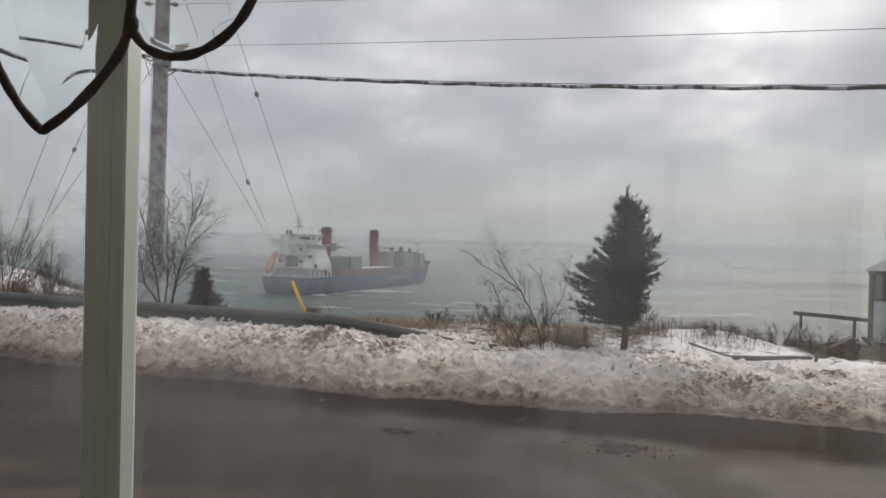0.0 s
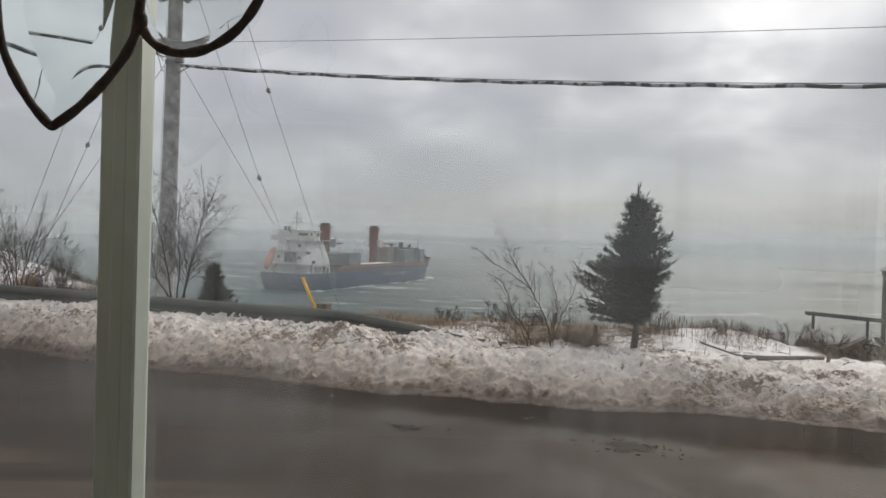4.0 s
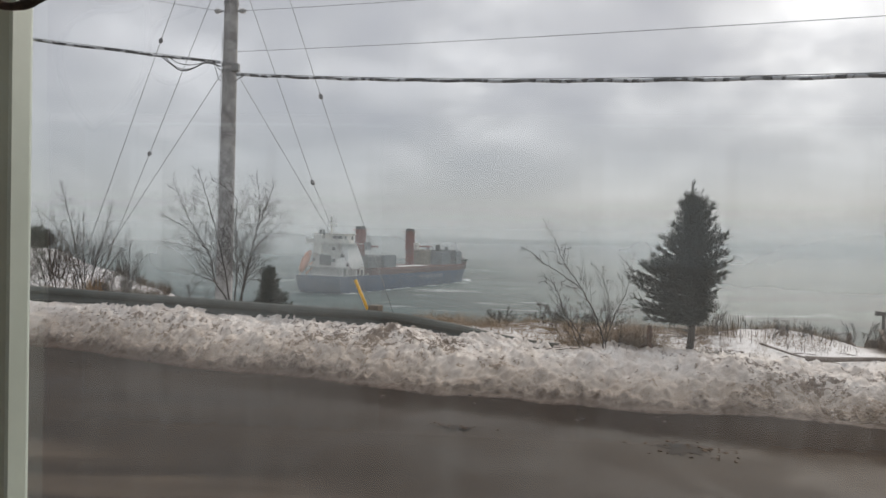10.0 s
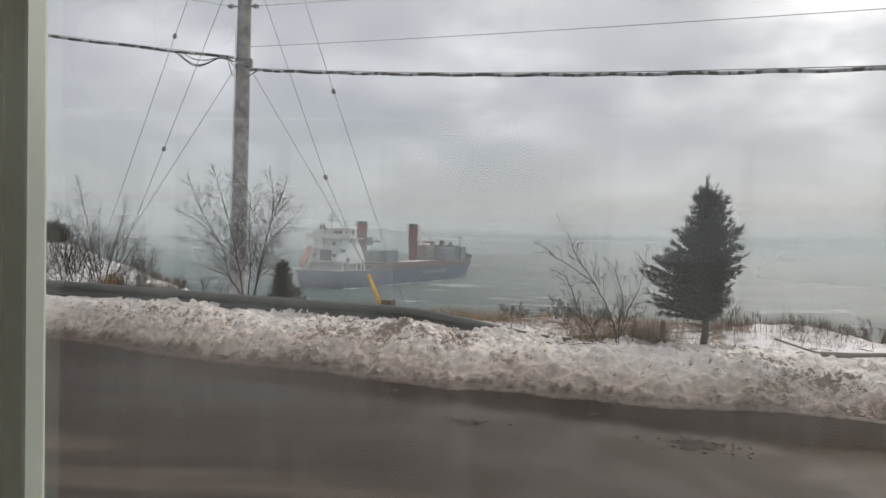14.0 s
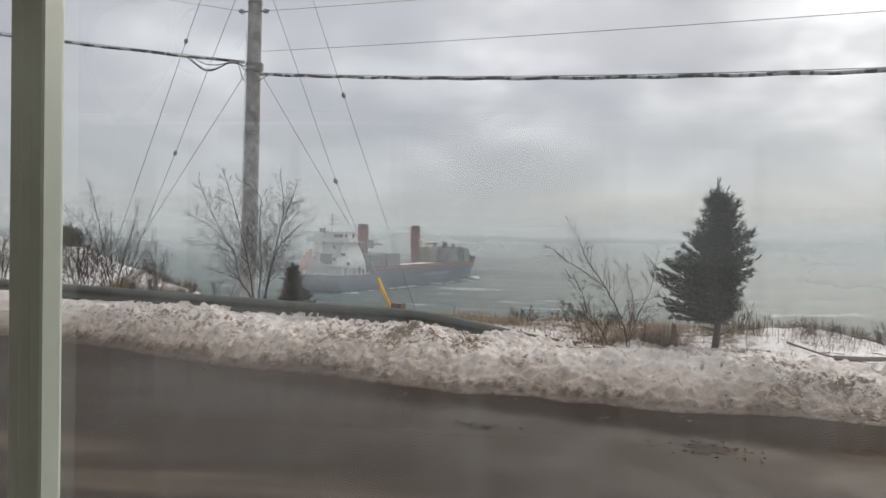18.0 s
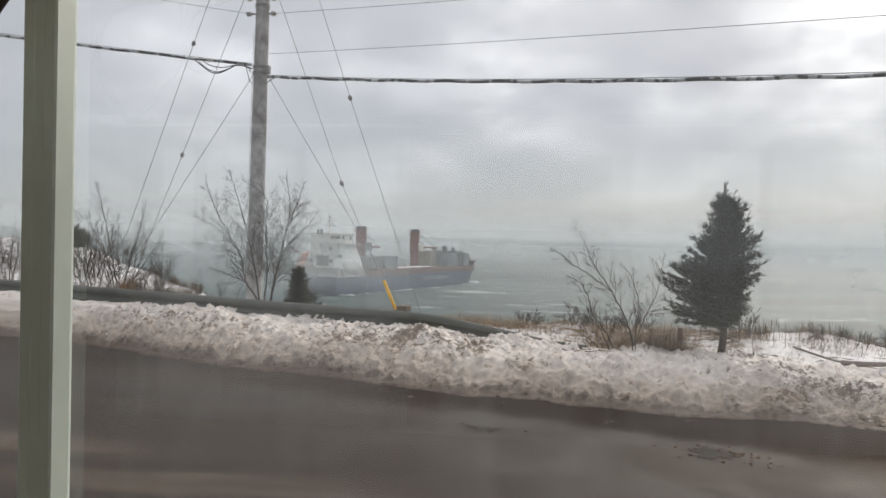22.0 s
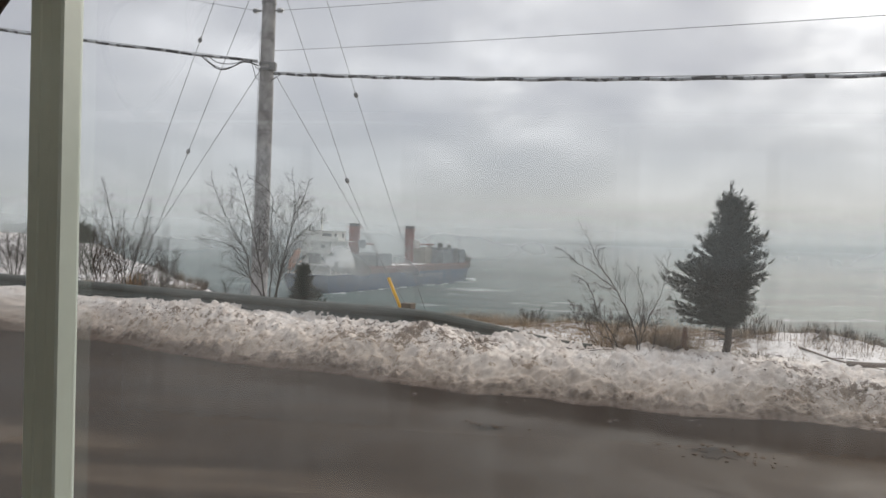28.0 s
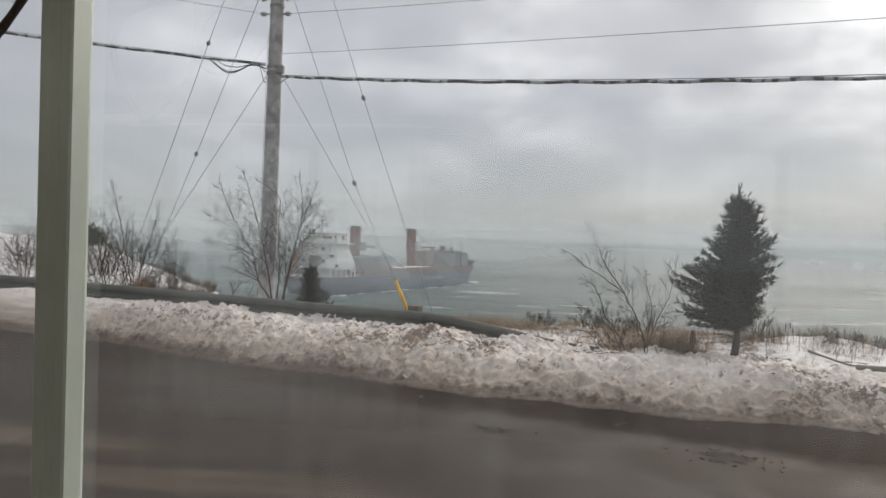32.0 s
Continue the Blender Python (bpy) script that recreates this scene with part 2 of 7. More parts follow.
def ground_mat():
    """Old ploughed snow with grit, thin snow and dead turf behind it."""
    n = Nodes("dirty_snow")
    dv = n.add("ShaderNodeVectorMath")
    dv.operation = "DOT_PRODUCT"
    n.link(n.tc.outputs["Object"], dv.inputs[0])
    dv.inputs[1].default_value = ROAD_N
    v = n.math("SUBTRACT", dv.outputs["Value"], ROAD_V)
    big, mid, fine = n.noise(0.9, 5, rough=0.6), n.noise(4.5, 6, rough=0.65), n.noise(26, 5, rough=0.7)
    snow = n.mix(n.step(mid, 0.35, 0.65), (0.74, 0.665, 0.60), (0.92, 0.875, 0.825))
    grit = n.math("MULTIPLY", n.step(n.math("ADD", n.math("MULTIPLY", mid, 0.55), n.math("MULTIPLY", fine, 0.45)), 0.51, 0.60),
                  n.step(big, 0.44, 0.64))
    snow = n.mix(n.math("MULTIPLY", n.step(n.noise(42, 3, rough=0.6), 0.46, 0.62), 0.10), snow, (0.52, 0.44, 0.375))
    stain = n.math("MULTIPLY", n.step(n.noise(2.6, 6, rough=0.62, distort=0.5), 0.46, 0.64), 0.40)
    snow = n.mix(stain, snow, (0.50, 0.41, 0.335))
    # away from the road the snow is clean
    snow = n.mix(n.math("MULTIPLY", n.step(v, 2.0, 3.4), 0.7), snow, (0.84, 0.86, 0.89))
    at = n.add("ShaderNodeAttribute")
    at.attribute_name = "grit"
    clots = n.math("ADD", n.math("MULTIPLY", n.noise(8.0, 7, rough=0.68, distort=0.7), 0.7), n.math("MULTIPLY", fine, 0.3))
    # the more grit was thrown, the more of the surface it covers
    crumbs = n.step(n.math("ADD", clots, n.math("MULTIPLY", at.outputs["Fac"], 0.13)), 0.570, 0.602)
    soot = n.math("MULTIPLY", n.step(at.outputs["Fac"], 0.1, 1.0), 0.16)
    snow = n.mix(soot, snow, (0.38, 0.295, 0.23))
    grit = n.math("MAXIMUM", n.math("MULTIPLY", grit, 0.55), crumbs)
    col = n.mix(n.math("MULTIPLY", grit, 0.84), snow, (0.135, 0.092, 0.062))
    bank = n.add("ShaderNodeAttribute")
    bank.attribute_name = "bank"
    edge = n.math("ADD", bank.outputs["Fac"], n.math("ADD", n.math("MULTIPLY", mid, -0.45), n.math("ADD", n.math("MULTIPLY", clots, -0.40), n.math("MULTIPLY", fine, -0.22))))
    slush = n.math("MULTIPLY", n.step(edge, -0.14, -0.46), 0.94)
    tan = n.math("MULTIPLY", n.step(edge, 0.52, -0.22), 0.68)
    col = n.mix(tan, col, (0.37, 0.285, 0.21))
    col = n.mix(slush, col, (0.105, 0.072, 0.054))
    # turf through the thin snow
    turf_c = n.mix(fine, (0.10, 0.065, 0.04), (0.27, 0.19, 0.12))
    du = n.add("ShaderNodeVectorMath")
    du.operation = "DOT_PRODUCT"
    n.link(n.tc.outputs["Object"], du.inputs[0])
    du.inputs[1].default_value = ROAD_E
    big = n.math("ADD", big, n.math("MULTIPLY", n.step(du.outputs["Value"], -9.0, -12.5), -0.03))
    slope = n.step(du.outputs["Value"], -8.0, -11.0)
    coarse = n.math("ADD", mid, n.math("MULTIPLY", n.math("SUBTRACT", n.noise(1.3, 4, rough=0.55), mid), n.math("MULTIPLY", slope, 0.75)))
    turf = n.math("MULTIPLY", n.step(n.math("ADD", n.math("MULTIPLY", n.math("MINIMUM", v, 4.4), 0.113), n.math("ADD", coarse, n.math("MULTIPLY", big, 0.6))), 1.15, 1.34),
                  n.step(v, 1.6, 3.0))
    u = du.outputs["Value"]
    mound = n.math("MULTIPLY", n.math("MULTIPLY", n.step(u, -0.5, 0.3), n.step(u, 2.6, 1.9)), n.step(v, 5.6, 5.0))
    turf = n.math("MULTIPLY", turf, n.math("SUBTRACT", 1.0, n.math("MULTIPLY", mound, 0.85)))
    turf = n.math("MULTIPLY", turf, n.math("SUBTRACT", 1.0, n.math("MULTIPLY", slope, 0.65)))
    col = n.mix(turf, col, turf_c)
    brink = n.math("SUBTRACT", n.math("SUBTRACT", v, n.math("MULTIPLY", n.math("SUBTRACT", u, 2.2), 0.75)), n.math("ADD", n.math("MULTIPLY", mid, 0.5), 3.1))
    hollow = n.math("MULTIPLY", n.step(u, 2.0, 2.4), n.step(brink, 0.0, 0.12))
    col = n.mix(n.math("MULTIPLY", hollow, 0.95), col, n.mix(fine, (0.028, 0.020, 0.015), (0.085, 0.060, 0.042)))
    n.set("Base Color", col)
    n.set("Roughness", n.mix(grit, (0.55, 0.55, 0.55), (0.8, 0.8, 0.8)))
    n.set("Specular IOR Level", n.math("MULTIPLY", n.math("SUBTRACT", 1.0, n.math("MAXIMUM", turf, hollow)), 0.2))
    n.bump(n.math("ADD", n.math("MULTIPLY", mid, 0.6), n.math("MULTIPLY", fine, 0.4)), 0.6, 0.06)
    return n.mat


def asphalt_mat():
    """Wet, sandy winter asphalt with a painted tan reflection, tyre tracks along it and drying patches."""
    n = Nodes("wet_asphalt")
    along = n.coords((0.12, 1.6, 1.0), 17.6)
    streak, patch, fine = n.noise(1.1, 5, along, 0.6), n.noise(0.7, 5, rough=0.6, distort=0.4), n.noise(60, 4, rough=0.7)
    dv = n.add("ShaderNodeVectorMath")
    dv.operation = "DOT_PRODUCT"
    n.link(n.tc.outputs["Object"], dv.inputs[0])
    dv.inputs[1].default_value = ROAD_N
    v = n.math("SUBTRACT", dv.outputs["Value"], ROAD_V)
    col = n.mix(n.step(n.math("ADD", n.math("MULTIPLY", streak, 0.6), n.math("MULTIPLY", patch, 0.4)), 0.36, 0.64), (0.025, 0.018, 0.0133), (0.045, 0.033, 0.025))
    col = n.mix(n.math("MULTIPLY", n.step(fine, 0.56, 0.72), 0.4), col, (0.09, 0.072, 0.06))
    # tan band along the lane, painted in for the room's reflection in the pane
    pane_reflection = n.math("MULTIPLY", n.math("MULTIPLY", n.step(v, -4.75, -4.25), n.step(v, -3.45, -3.95)), n.step(streak, 0.38, 0.6))
    col = n.mix(n.math("MULTIPLY", pane_reflection, 0.5), col, (0.17, 0.13, 0.095))
    # mud at the foot of the bank
    mud = n.math("MULTIPLY", n.step(n.math("ADD", v, n.math("ADD", n.math("MULTIPLY", patch, 0.65), n.math("MULTIPLY", n.noise(5.0, 5, rough=0.65, distort=0.5), 0.5))), -0.85, -0.25), 0.9)
    du = n.add("ShaderNodeVectorMath")
    du.operation = "DOT_PRODUCT"
    n.link(n.tc.outputs["Object"], du.inputs[0])
    du.inputs[1].default_value = ROAD_E
    mud = n.math("MULTIPLY", mud, n.math("ADD", n.math("MULTIPLY", n.step(du.outputs["Value"], -6.5, -2.5), 0.75), 0.25))
    col = n.mix(mud, col, (0.026, 0.0165, 0.0115))
    n.set("Specular IOR Level", n.math("SUBTRACT", 0.17, n.math("MULTIPLY", mud, 0.14)))
    n.set("Base Color", col)
    rough = n.math("ADD", n.math("MULTIPLY", n.step(patch, 0.38, 0.62), 0.16), 0.56)
    rough = n.math("ADD", rough, n.math("MULTIPLY", mud, 0.3))
    n.set("Roughness", n.math("ADD", rough, n.math("MULTIPLY", fine, 0.12)))
    n.bump(n.math("ADD", n.math("MULTIPLY", fine, 0.5), n.math("MULTIPLY", patch, 0.8)), 0.35, 0.012)
    return n.mat


def sea_mat():
    """Cold green-grey water with wind streaks and broken crests."""
    n = Nodes("winter_sea")
    wind = n.coords((0.19, 0.24, 1.0), -14)
    w2 = n.coords((0.03, 0.075, 1.0), -10)
    crest, swell, streak = n.noise(1.0, 7, wind, 0.62, 0.6), n.noise(0.16, 4, wind), n.noise(1.0, 5, w2, 0.55, 0.5)
    fine = n.noise(1.3, 6, rough=0.7)
    foam = n.math("MULTIPLY", n.step(n.math("ADD", n.math("MULTIPLY", crest, 0.7), n.math("MULTIPLY", streak, 0.3)), 0.585, 0.70), 0.45)
    patchy = n.step(n.noise(1.0, 4, n.coords((0.05, 0.11, 1.0), -8), 0.6, 0.8), 0.60, 0.68)
    foam = n.math("MAXIMUM", foam, n.math("MULTIPLY", n.math("MULTIPLY", patchy, n.step(fine, 0.3, 0.6)), 0.55))
    col = n.mix(n.step(streak, 0.35, 0.65), (0.016, 0.043, 0.044), (0.052, 0.100, 0.099))
    col = n.mix(foam, col, (0.78, 0.82, 0.82))
    n.set("Base Color", col)
    n.set("Roughness", n.math("ADD", n.math("MULTIPLY", foam, 0.3), 0.5))
    n.set("Specular IOR Level", 0.16)
    n.bump(n.math("ADD", n.math("ADD", n.math("MULTIPLY", crest, 0.8), n.math("MULTIPLY", fine, 0.25)), swell), 0.8, 0.8)
    return n.mat


def mist_mat(name, amount, scale, lo=0.35, hi=0.7, tall=20.0, foot=0.0, seed=0.0, banks=()):
    """Haze sheet: patchy white translucency that imitates blown sea smoke."""
    n = Nodes(name)
    mp = n.add("ShaderNodeMapping")
    mp.inputs["Location"].default_value = (seed * 13.7, seed * 5.1, seed * 3.3)
    mp.inputs["Scale"].default_value = (0.45, 1, 1.2)
    n.link(n.tc.outputs["Object"], mp.inputs["Vector"])
    cl = n.noise(scale, 5, mp.outputs[0], 0.55, 0.5)
    sep = n.add("ShaderNodeSeparateXYZ")
    n.link(n.tc.outputs["Object"], sep.inputs[0])
    top = n.math("MULTIPLY", n.step(sep.outputs[2], tall, tall * 0.25), n.step(sep.outputs[2], 0.0, min(7.0, tall * 0.28)))
    fac = n.math("MULTIPLY", n.math("MULTIPLY", n.math("ADD", n.math("MULTIPLY", n.step(cl, lo, hi), 1 - foot), foot), top), amount)
    # more or less haze along the sheet, fitted to the camera's view: from, to, amount
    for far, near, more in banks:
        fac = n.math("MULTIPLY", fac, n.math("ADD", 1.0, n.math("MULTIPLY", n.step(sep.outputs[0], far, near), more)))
    tr, di, tl, sh, mx = (n.add(k) for k in ("ShaderNodeBsdfTransparent", "ShaderNodeBsdfDiffuse", "ShaderNodeBsdfTranslucent", "ShaderNodeMixShader", "ShaderNodeMixShader"))
    di.inputs[0].default_value = tl.inputs[0].default_value = (0.77, 0.83, 0.85, 1)
    sh.inputs[0].default_value = 0.5
    n.link(di.outputs[0], sh.inputs[1]), n.link(tl.outputs[0], sh.inputs[2])
    n.link(fac, mx.inputs[0]), n.link(tr.outputs[0], mx.inputs[1]), n.link(sh.outputs[0], mx.inputs[2])
    n.link(mx.outputs[0], n.out.inputs["Surface"])
    return n.mat


def low_mist_mat():
    """Flat haze sheet: white painted denser with distance, in bands, to imitate low sea smoke."""
    n = Nodes("low_sea_smoke")
    sep = n.add("ShaderNodeSeparateXYZ")
    n.link(n.tc.outputs["Object"], sep.inputs[0])
    bands = n.noise(1.0, 5, n.coords((0.0035, 0.009, 1.0), -6), 0.55, 0.6)
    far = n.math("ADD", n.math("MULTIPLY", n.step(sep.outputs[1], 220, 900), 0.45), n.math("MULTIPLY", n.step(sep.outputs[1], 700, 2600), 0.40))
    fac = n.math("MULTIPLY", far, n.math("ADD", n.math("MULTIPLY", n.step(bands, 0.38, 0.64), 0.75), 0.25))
    tr, di, mx = (n.add(k) for k in ("ShaderNodeBsdfTransparent", "ShaderNodeBsdfDiffuse", "ShaderNodeMixShader"))
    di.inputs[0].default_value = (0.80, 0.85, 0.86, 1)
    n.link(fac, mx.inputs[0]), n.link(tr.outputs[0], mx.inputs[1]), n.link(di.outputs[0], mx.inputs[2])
    n.link(mx.outputs[0], n.out.inputs["Surface"])
    return n.mat


def pane_mat():
    """Window glass: clear, glossy at a slant, with dried spray, smears and a painted pale veil."""
    n = Nodes("window_glass")
    fr, tr, gl, di, mx, md = (n.add(k) for k in ("ShaderNodeFresnel", "ShaderNodeBsdfTransparent", "ShaderNodeBsdfGlossy", "ShaderNodeBsdfDiffuse", "ShaderNodeMixShader", "ShaderNodeMixShader"))
    fr.inputs[0].default_value = 1.52
    tr.inputs[0].default_value = (0.965, 0.962, 0.962, 1)
    gl.inputs["Roughness"].default_value = 0.0
    tl = n.add("ShaderNodeBsdfTranslucent")
    tl.inputs[0].default_value = (0.70, 0.75, 0.77, 1)
    di.inputs[0].default_value = (0.70, 0.75, 0.77, 1)
    both = n.add("ShaderNodeMixShader")
    both.inputs[0].default_value = 0.6
    n.link(di.outputs[0], both.inputs[1]), n.link(tl.outputs[0], both.inputs[2])
    smear = n.step(n.noise(9.5, 5, n.coords((3.0, 1, 0.7)), 0.6, 0.5), 0.42, 0.75)
    spots = n.step(n.noise(220, 2), 0.70, 0.78)
    # smears and spots, plus an even 0.042 of pale veil painted in for reflected haze
    dirt_and_veil = n.math("ADD", n.math("ADD", n.math("MULTIPLY", smear, 0.05), n.math("MULTIPLY", spots, 0.05)), 0.042)
    n.link(n.math("MULTIPLY", fr.outputs[0], 3.4, True), mx.inputs[0])
    n.link(tr.outputs[0], mx.inputs[1]), n.link(gl.outputs[0], mx.inputs[2])
    n.link(dirt_and_veil, md.inputs[0]), n.link(mx.outputs[0], md.inputs[1]), n.link(both.outputs[0], md.inputs[2])
    n.link(md.outputs[0], n.out.inputs["Surface"])
    return n.mat


# ---------------------------------------------------------------- building helpers
def mesh_of(name, bm, material, smooth=False):
    me = bpy.data.meshes.new(name)
    bm.to_mesh(me)
    bm.free()
    if material:
        me.materials.append(material)
    if smooth:
        for p in me.polygons:
            p.use_smooth = True
    return me


def thing(name, label, category, m=None, group="", kind=""):
    ob = new(name)
    ob.empty_display_size = 0.1
    if m is not None:
        ob.matrix_world = m
    return tagged(ob, label, category, group, kind)


def part(name, bm, material, parent, label="", smooth=False, m=None):
    ob = new(name, mesh_of(name, bm, material, smooth))
    ob.parent = parent
    if m is not None:
        ob.matrix_basis = m
    return tagged(ob, label)


def solo(name, bm, material, label="", category="", kind="", group="", smooth=False, m=None):
    ob = new(name, mesh_of(name, bm, material, smooth))
    if m is not None:
        ob.matrix_world = m
    return tagged(ob, label, category, group, kind)


def box(bm, x0, x1, y0, y1, z0, z1, bevel=0.0):
    got = bmesh.ops.create_cube(bm, size=1.0, matrix=Matrix.Translation(((x0 + x1) / 2, (y0 + y1) / 2, (z0 + z1) / 2)) @ Matrix.Diagonal((abs(x1 - x0), abs(y1 - y0), abs(z1 - z0), 1)))
    if bevel:
        edges = list({e for v in got["verts"] for e in v.link_edges})
        bmesh.ops.bevel(bm, geom=edges, offset=bevel, segments=2, affect="EDGES", profile=0.5)
    return bm


def boxm(*a, bevel=0.0):
    return box(bmesh.new(), *a, bevel=bevel)


def tube(bm, pts, radii, sides=6, cap=True):
    """A round bar along points; radii one number or one a point."""
    pts = [Vector(p) for p in pts]
    if isinstance(radii, (int, float)):
        radii = [radii] * len(pts)
    rings, last = [], None
    for i, p in enumerate(pts):
        d = (pts[min(i + 1, len(pts) - 1)] - pts[max(i - 1, 0)])
        if d.length < 1e-9:
            d = Vector((0, 0, 1))
        d.normalize()
        if last is None:
            a = d.orthogonal().normalized()
        else:
            a = (last - d * last.dot(d))
            a = a.normalized() if a.length > 1e-6 else d.orthogonal().normalized()
        last = a
        b = d.cross(a)
        rings.append([bm.verts.new(p + (a * math.cos(2 * math.pi * k / sides) + b * math.sin(2 * math.pi * k / sides)) * radii[i]) for k in range(sides)])
    for r, s in zip(rings, rings[1:]):
        for k in range(sides):
            bm.faces.new((r[k], r[(k + 1) % sides], s[(k + 1) % sides], s[k]))
    if cap and sides > 2:
        bm.faces.new(rings[0][::-1]), bm.faces.new(rings[-1])
    return bm


def loft(bm, rings, closed=True, caps=True):
    """Skin over rings of points."""
    vs = [[bm.verts.new(p) for p in r] for r in rings]
    for r, s in zip(vs, vs[1:]):
        n = len(r)
        for k in range(n if closed else n - 1):
            bm.faces.new((r[k], r[(k + 1) % n], s[(k + 1) % n], s[k]))
    if caps and closed:
        bm.faces.new(vs[0][::-1]), bm.faces.new(vs[-1])
    return vs


def through_points(pts, n=5):
    """A rounded line through a few points."""
    pts = [Vector(p) for p in pts]
    ext = [pts[0] * 2 - pts[1]] + pts + [pts[-1] * 2 - pts[-2]]
    out = []
    for p0, p1, p2, p3 in zip(ext, ext[1:], ext[2:], ext[3:]):
        for k in range(n):
            t = k / n
            out.append(0.5 * ((2 * p1) + (p2 - p0) * t + (2 * p0 - 5 * p1 + 4 * p2 - p3) * t * t + (3 * p1 - p0 - 3 * p2 + p3) * t ** 3))
    return out + [pts[-1]]


def sag(a, b, drop, n=24):
    a, b = Vector(a), Vector(b)
    return [a.lerp(b, i / n) - Vector((0, 0, drop * 4 * (i / n) * (1 - i / n))) for i in range(n + 1)]


def fbm(x, y, z=0.0, octaves=4):
    return noise.fractal(Vector((x, y, z)), 0.9, 2.1, octaves)


def ramp01(x, a, b):
    t = max(0.0, min(1.0, (x - a) / (b - a)))
    return t * t * (3 - 2 * t)

# ---------------------------------------------------------------- land, road, sea
SEA = -11.5


def rim(u):
    """How far behind the road's edge the land breaks off to the shore."""
    near = ramp01(u, -14.0, -12.7) * (1 - ramp01(u, -4.9, -2.9))
    return 4.9 - 1.5 * near + max(0.0, -u - 11.7) * 0.55 + 0.7 * ramp01(u, 0.0, 0.8) + ramp01(u, 2.5, 3.4) * 8.3 + 0.2 * math.sin(u * 0.9)


def land(u, v, detail=True):
    """Height of the ground: ploughed bank, shelf, bluff."""
    low = 0.10 * ramp01(u, -0.6, 1.2)
    crest = 0.525 - low - 0.15 * ramp01(u, -5.4, -3.2) + 0.06 * math.sin(u * 1.3 + 0.6) * 0.6
    if v < 0:
        bank = -0.04 - 0.25 * ramp01(v, -0.05, -0.6)
    elif v < 1.15:
        bank = -0.04 + (crest + 0.04) * (ramp01(v, -0.15, 1.15) ** 0.85)
    else:
        bank = crest
    shelf = 0.33 - low + 0.20 * math.exp(-((u - 1.1) / 0.9) ** 2 - ((v - 5.0) / 1.0) ** 2) + 0.05 * math.sin(u * 0.7) + 0.02 * math.sin(v * 2 + u)
    shelf -= 0.085 * ramp01(u, 0.2, 2.2) * max(0.0, v - 3.3)
    shelf += ramp01(v, 4, 11) * min(1.0, 0.06 * max(0.0, -u - 13.6))
    z = bank + (shelf - bank) * ramp01(v, 1.5, 3.0) if v > 1.5 else bank
    r = rim(u)
    if v > r:
        d = v - r
        z -= 0.75 * d * ramp01(d, 0, 2.5)
    if detail and v > 0.0:
        k = ramp01(v, 0.0, 0.25) * (1.0 - 0.55 * ramp01(v, 1.6, 3.4))
        z += k * (0.085 * fbm(u * 1.1, v * 1.4) + 0.06 * fbm(u * 3.1, v * 3.4, 5.0) + 0.04 * abs(fbm(u * 6.5, v * 6.5, 9.0, 3)))
        if -11 < u < 7 and v < 4:
            wx, wy = 0.05 * fbm(u * 5, v * 5, 1.0), 0.05 * fbm(u * 5, v * 5, 8.0)
            a = noise.voronoi(Vector((u * 6.5 + wx * 8, v * 7.5 + wy * 8, 0.3)))[0][0]
            b = noise.voronoi(Vector((u * 15 + wx * 20, v * 17 + wy * 20, 1.7)))[0][0]
            z += k * (0.11 * max(0.0, 0.62 - a) + 0.07 * max(0.0, 0.6 - b) + 0.012 * fbm(u * 30.0, v * 30.0, 6.0, 2) - 0.045)
    return max(z, SEA - 3.0)


def spaced(stops):
    """Growing steps between stops: (from, to, first step, last step)."""
    out = []
    for a, b, s, e in stops:
        x = a
        while x < b - 1e-6:
            out.append(x)
            x += s + (e - s) * (x - a) / (b - a)
    out.append(stops[-1][1])
    return out


GRIT = ((-4.5, 0.95, 0.16, 0.25, 1.0), (-3.6, 1.15, 0.3, 0.2, 1.0), (-2.64, 0.66, 0.14, 0.1, 0.9), (-3.38, 0.87, 0.12, 0.1, 0.8), (-5.3, 0.8, 0.5, 0.35, 0.6), (-8.5, 0.75, 2.2, 0.4, 0.45), (-4.2, 0.9, 1.3, 0.4, 0.3),
        (0.45, 0.45, 0.2, 0.3, 0.8), (0.95, 0.85, 0.35, 0.35, 1.0), (1.2, 0.25, 0.15, 0.12, 0.9), (1.5, 0.3, 0.2, 0.12, 1.0), (1.8, 1.5, 0.3, 0.2, 0.7), (2.1, 1.9, 0.3, 0.2, 0.7), (1.9, 0.4, 0.15, 0.15, 0.8),
        (0.3, 1.55, 0.35, 0.25, 0.8), (2.9, 0.9, 0.6, 0.4, 0.6), (4.8, 0.8, 1.2, 0.4, 0.8), (-0.6, 1.7, 0.25, 0.12, 0.7))


def grit_at(u, v):
    """Where the plough threw road grit: u, v, reach along, reach across, how much."""
    return min(1.0, sum(k * math.exp(-((u - a) / c) ** 2 - ((v - b) / d) ** 2) for a, b, c, d, k in GRIT))


def road_z(u, v):
    return 0.012 * fbm(u * 0.35, v * 0.6) - 0.025 * abs(v + 3.3) / 3.3 - 0.135 * ramp01(v, -2.6, -4.6)


def foot_of(u):
    """How far the foot of the bank stands back from the line of the road."""
    return -0.05 - 0.28 * ramp01(u, -9.5, -7.0) + 0.20 * ramp01(u, -3.2, -0.9) + 0.38 * ramp01(u, -1.0, 0.6)


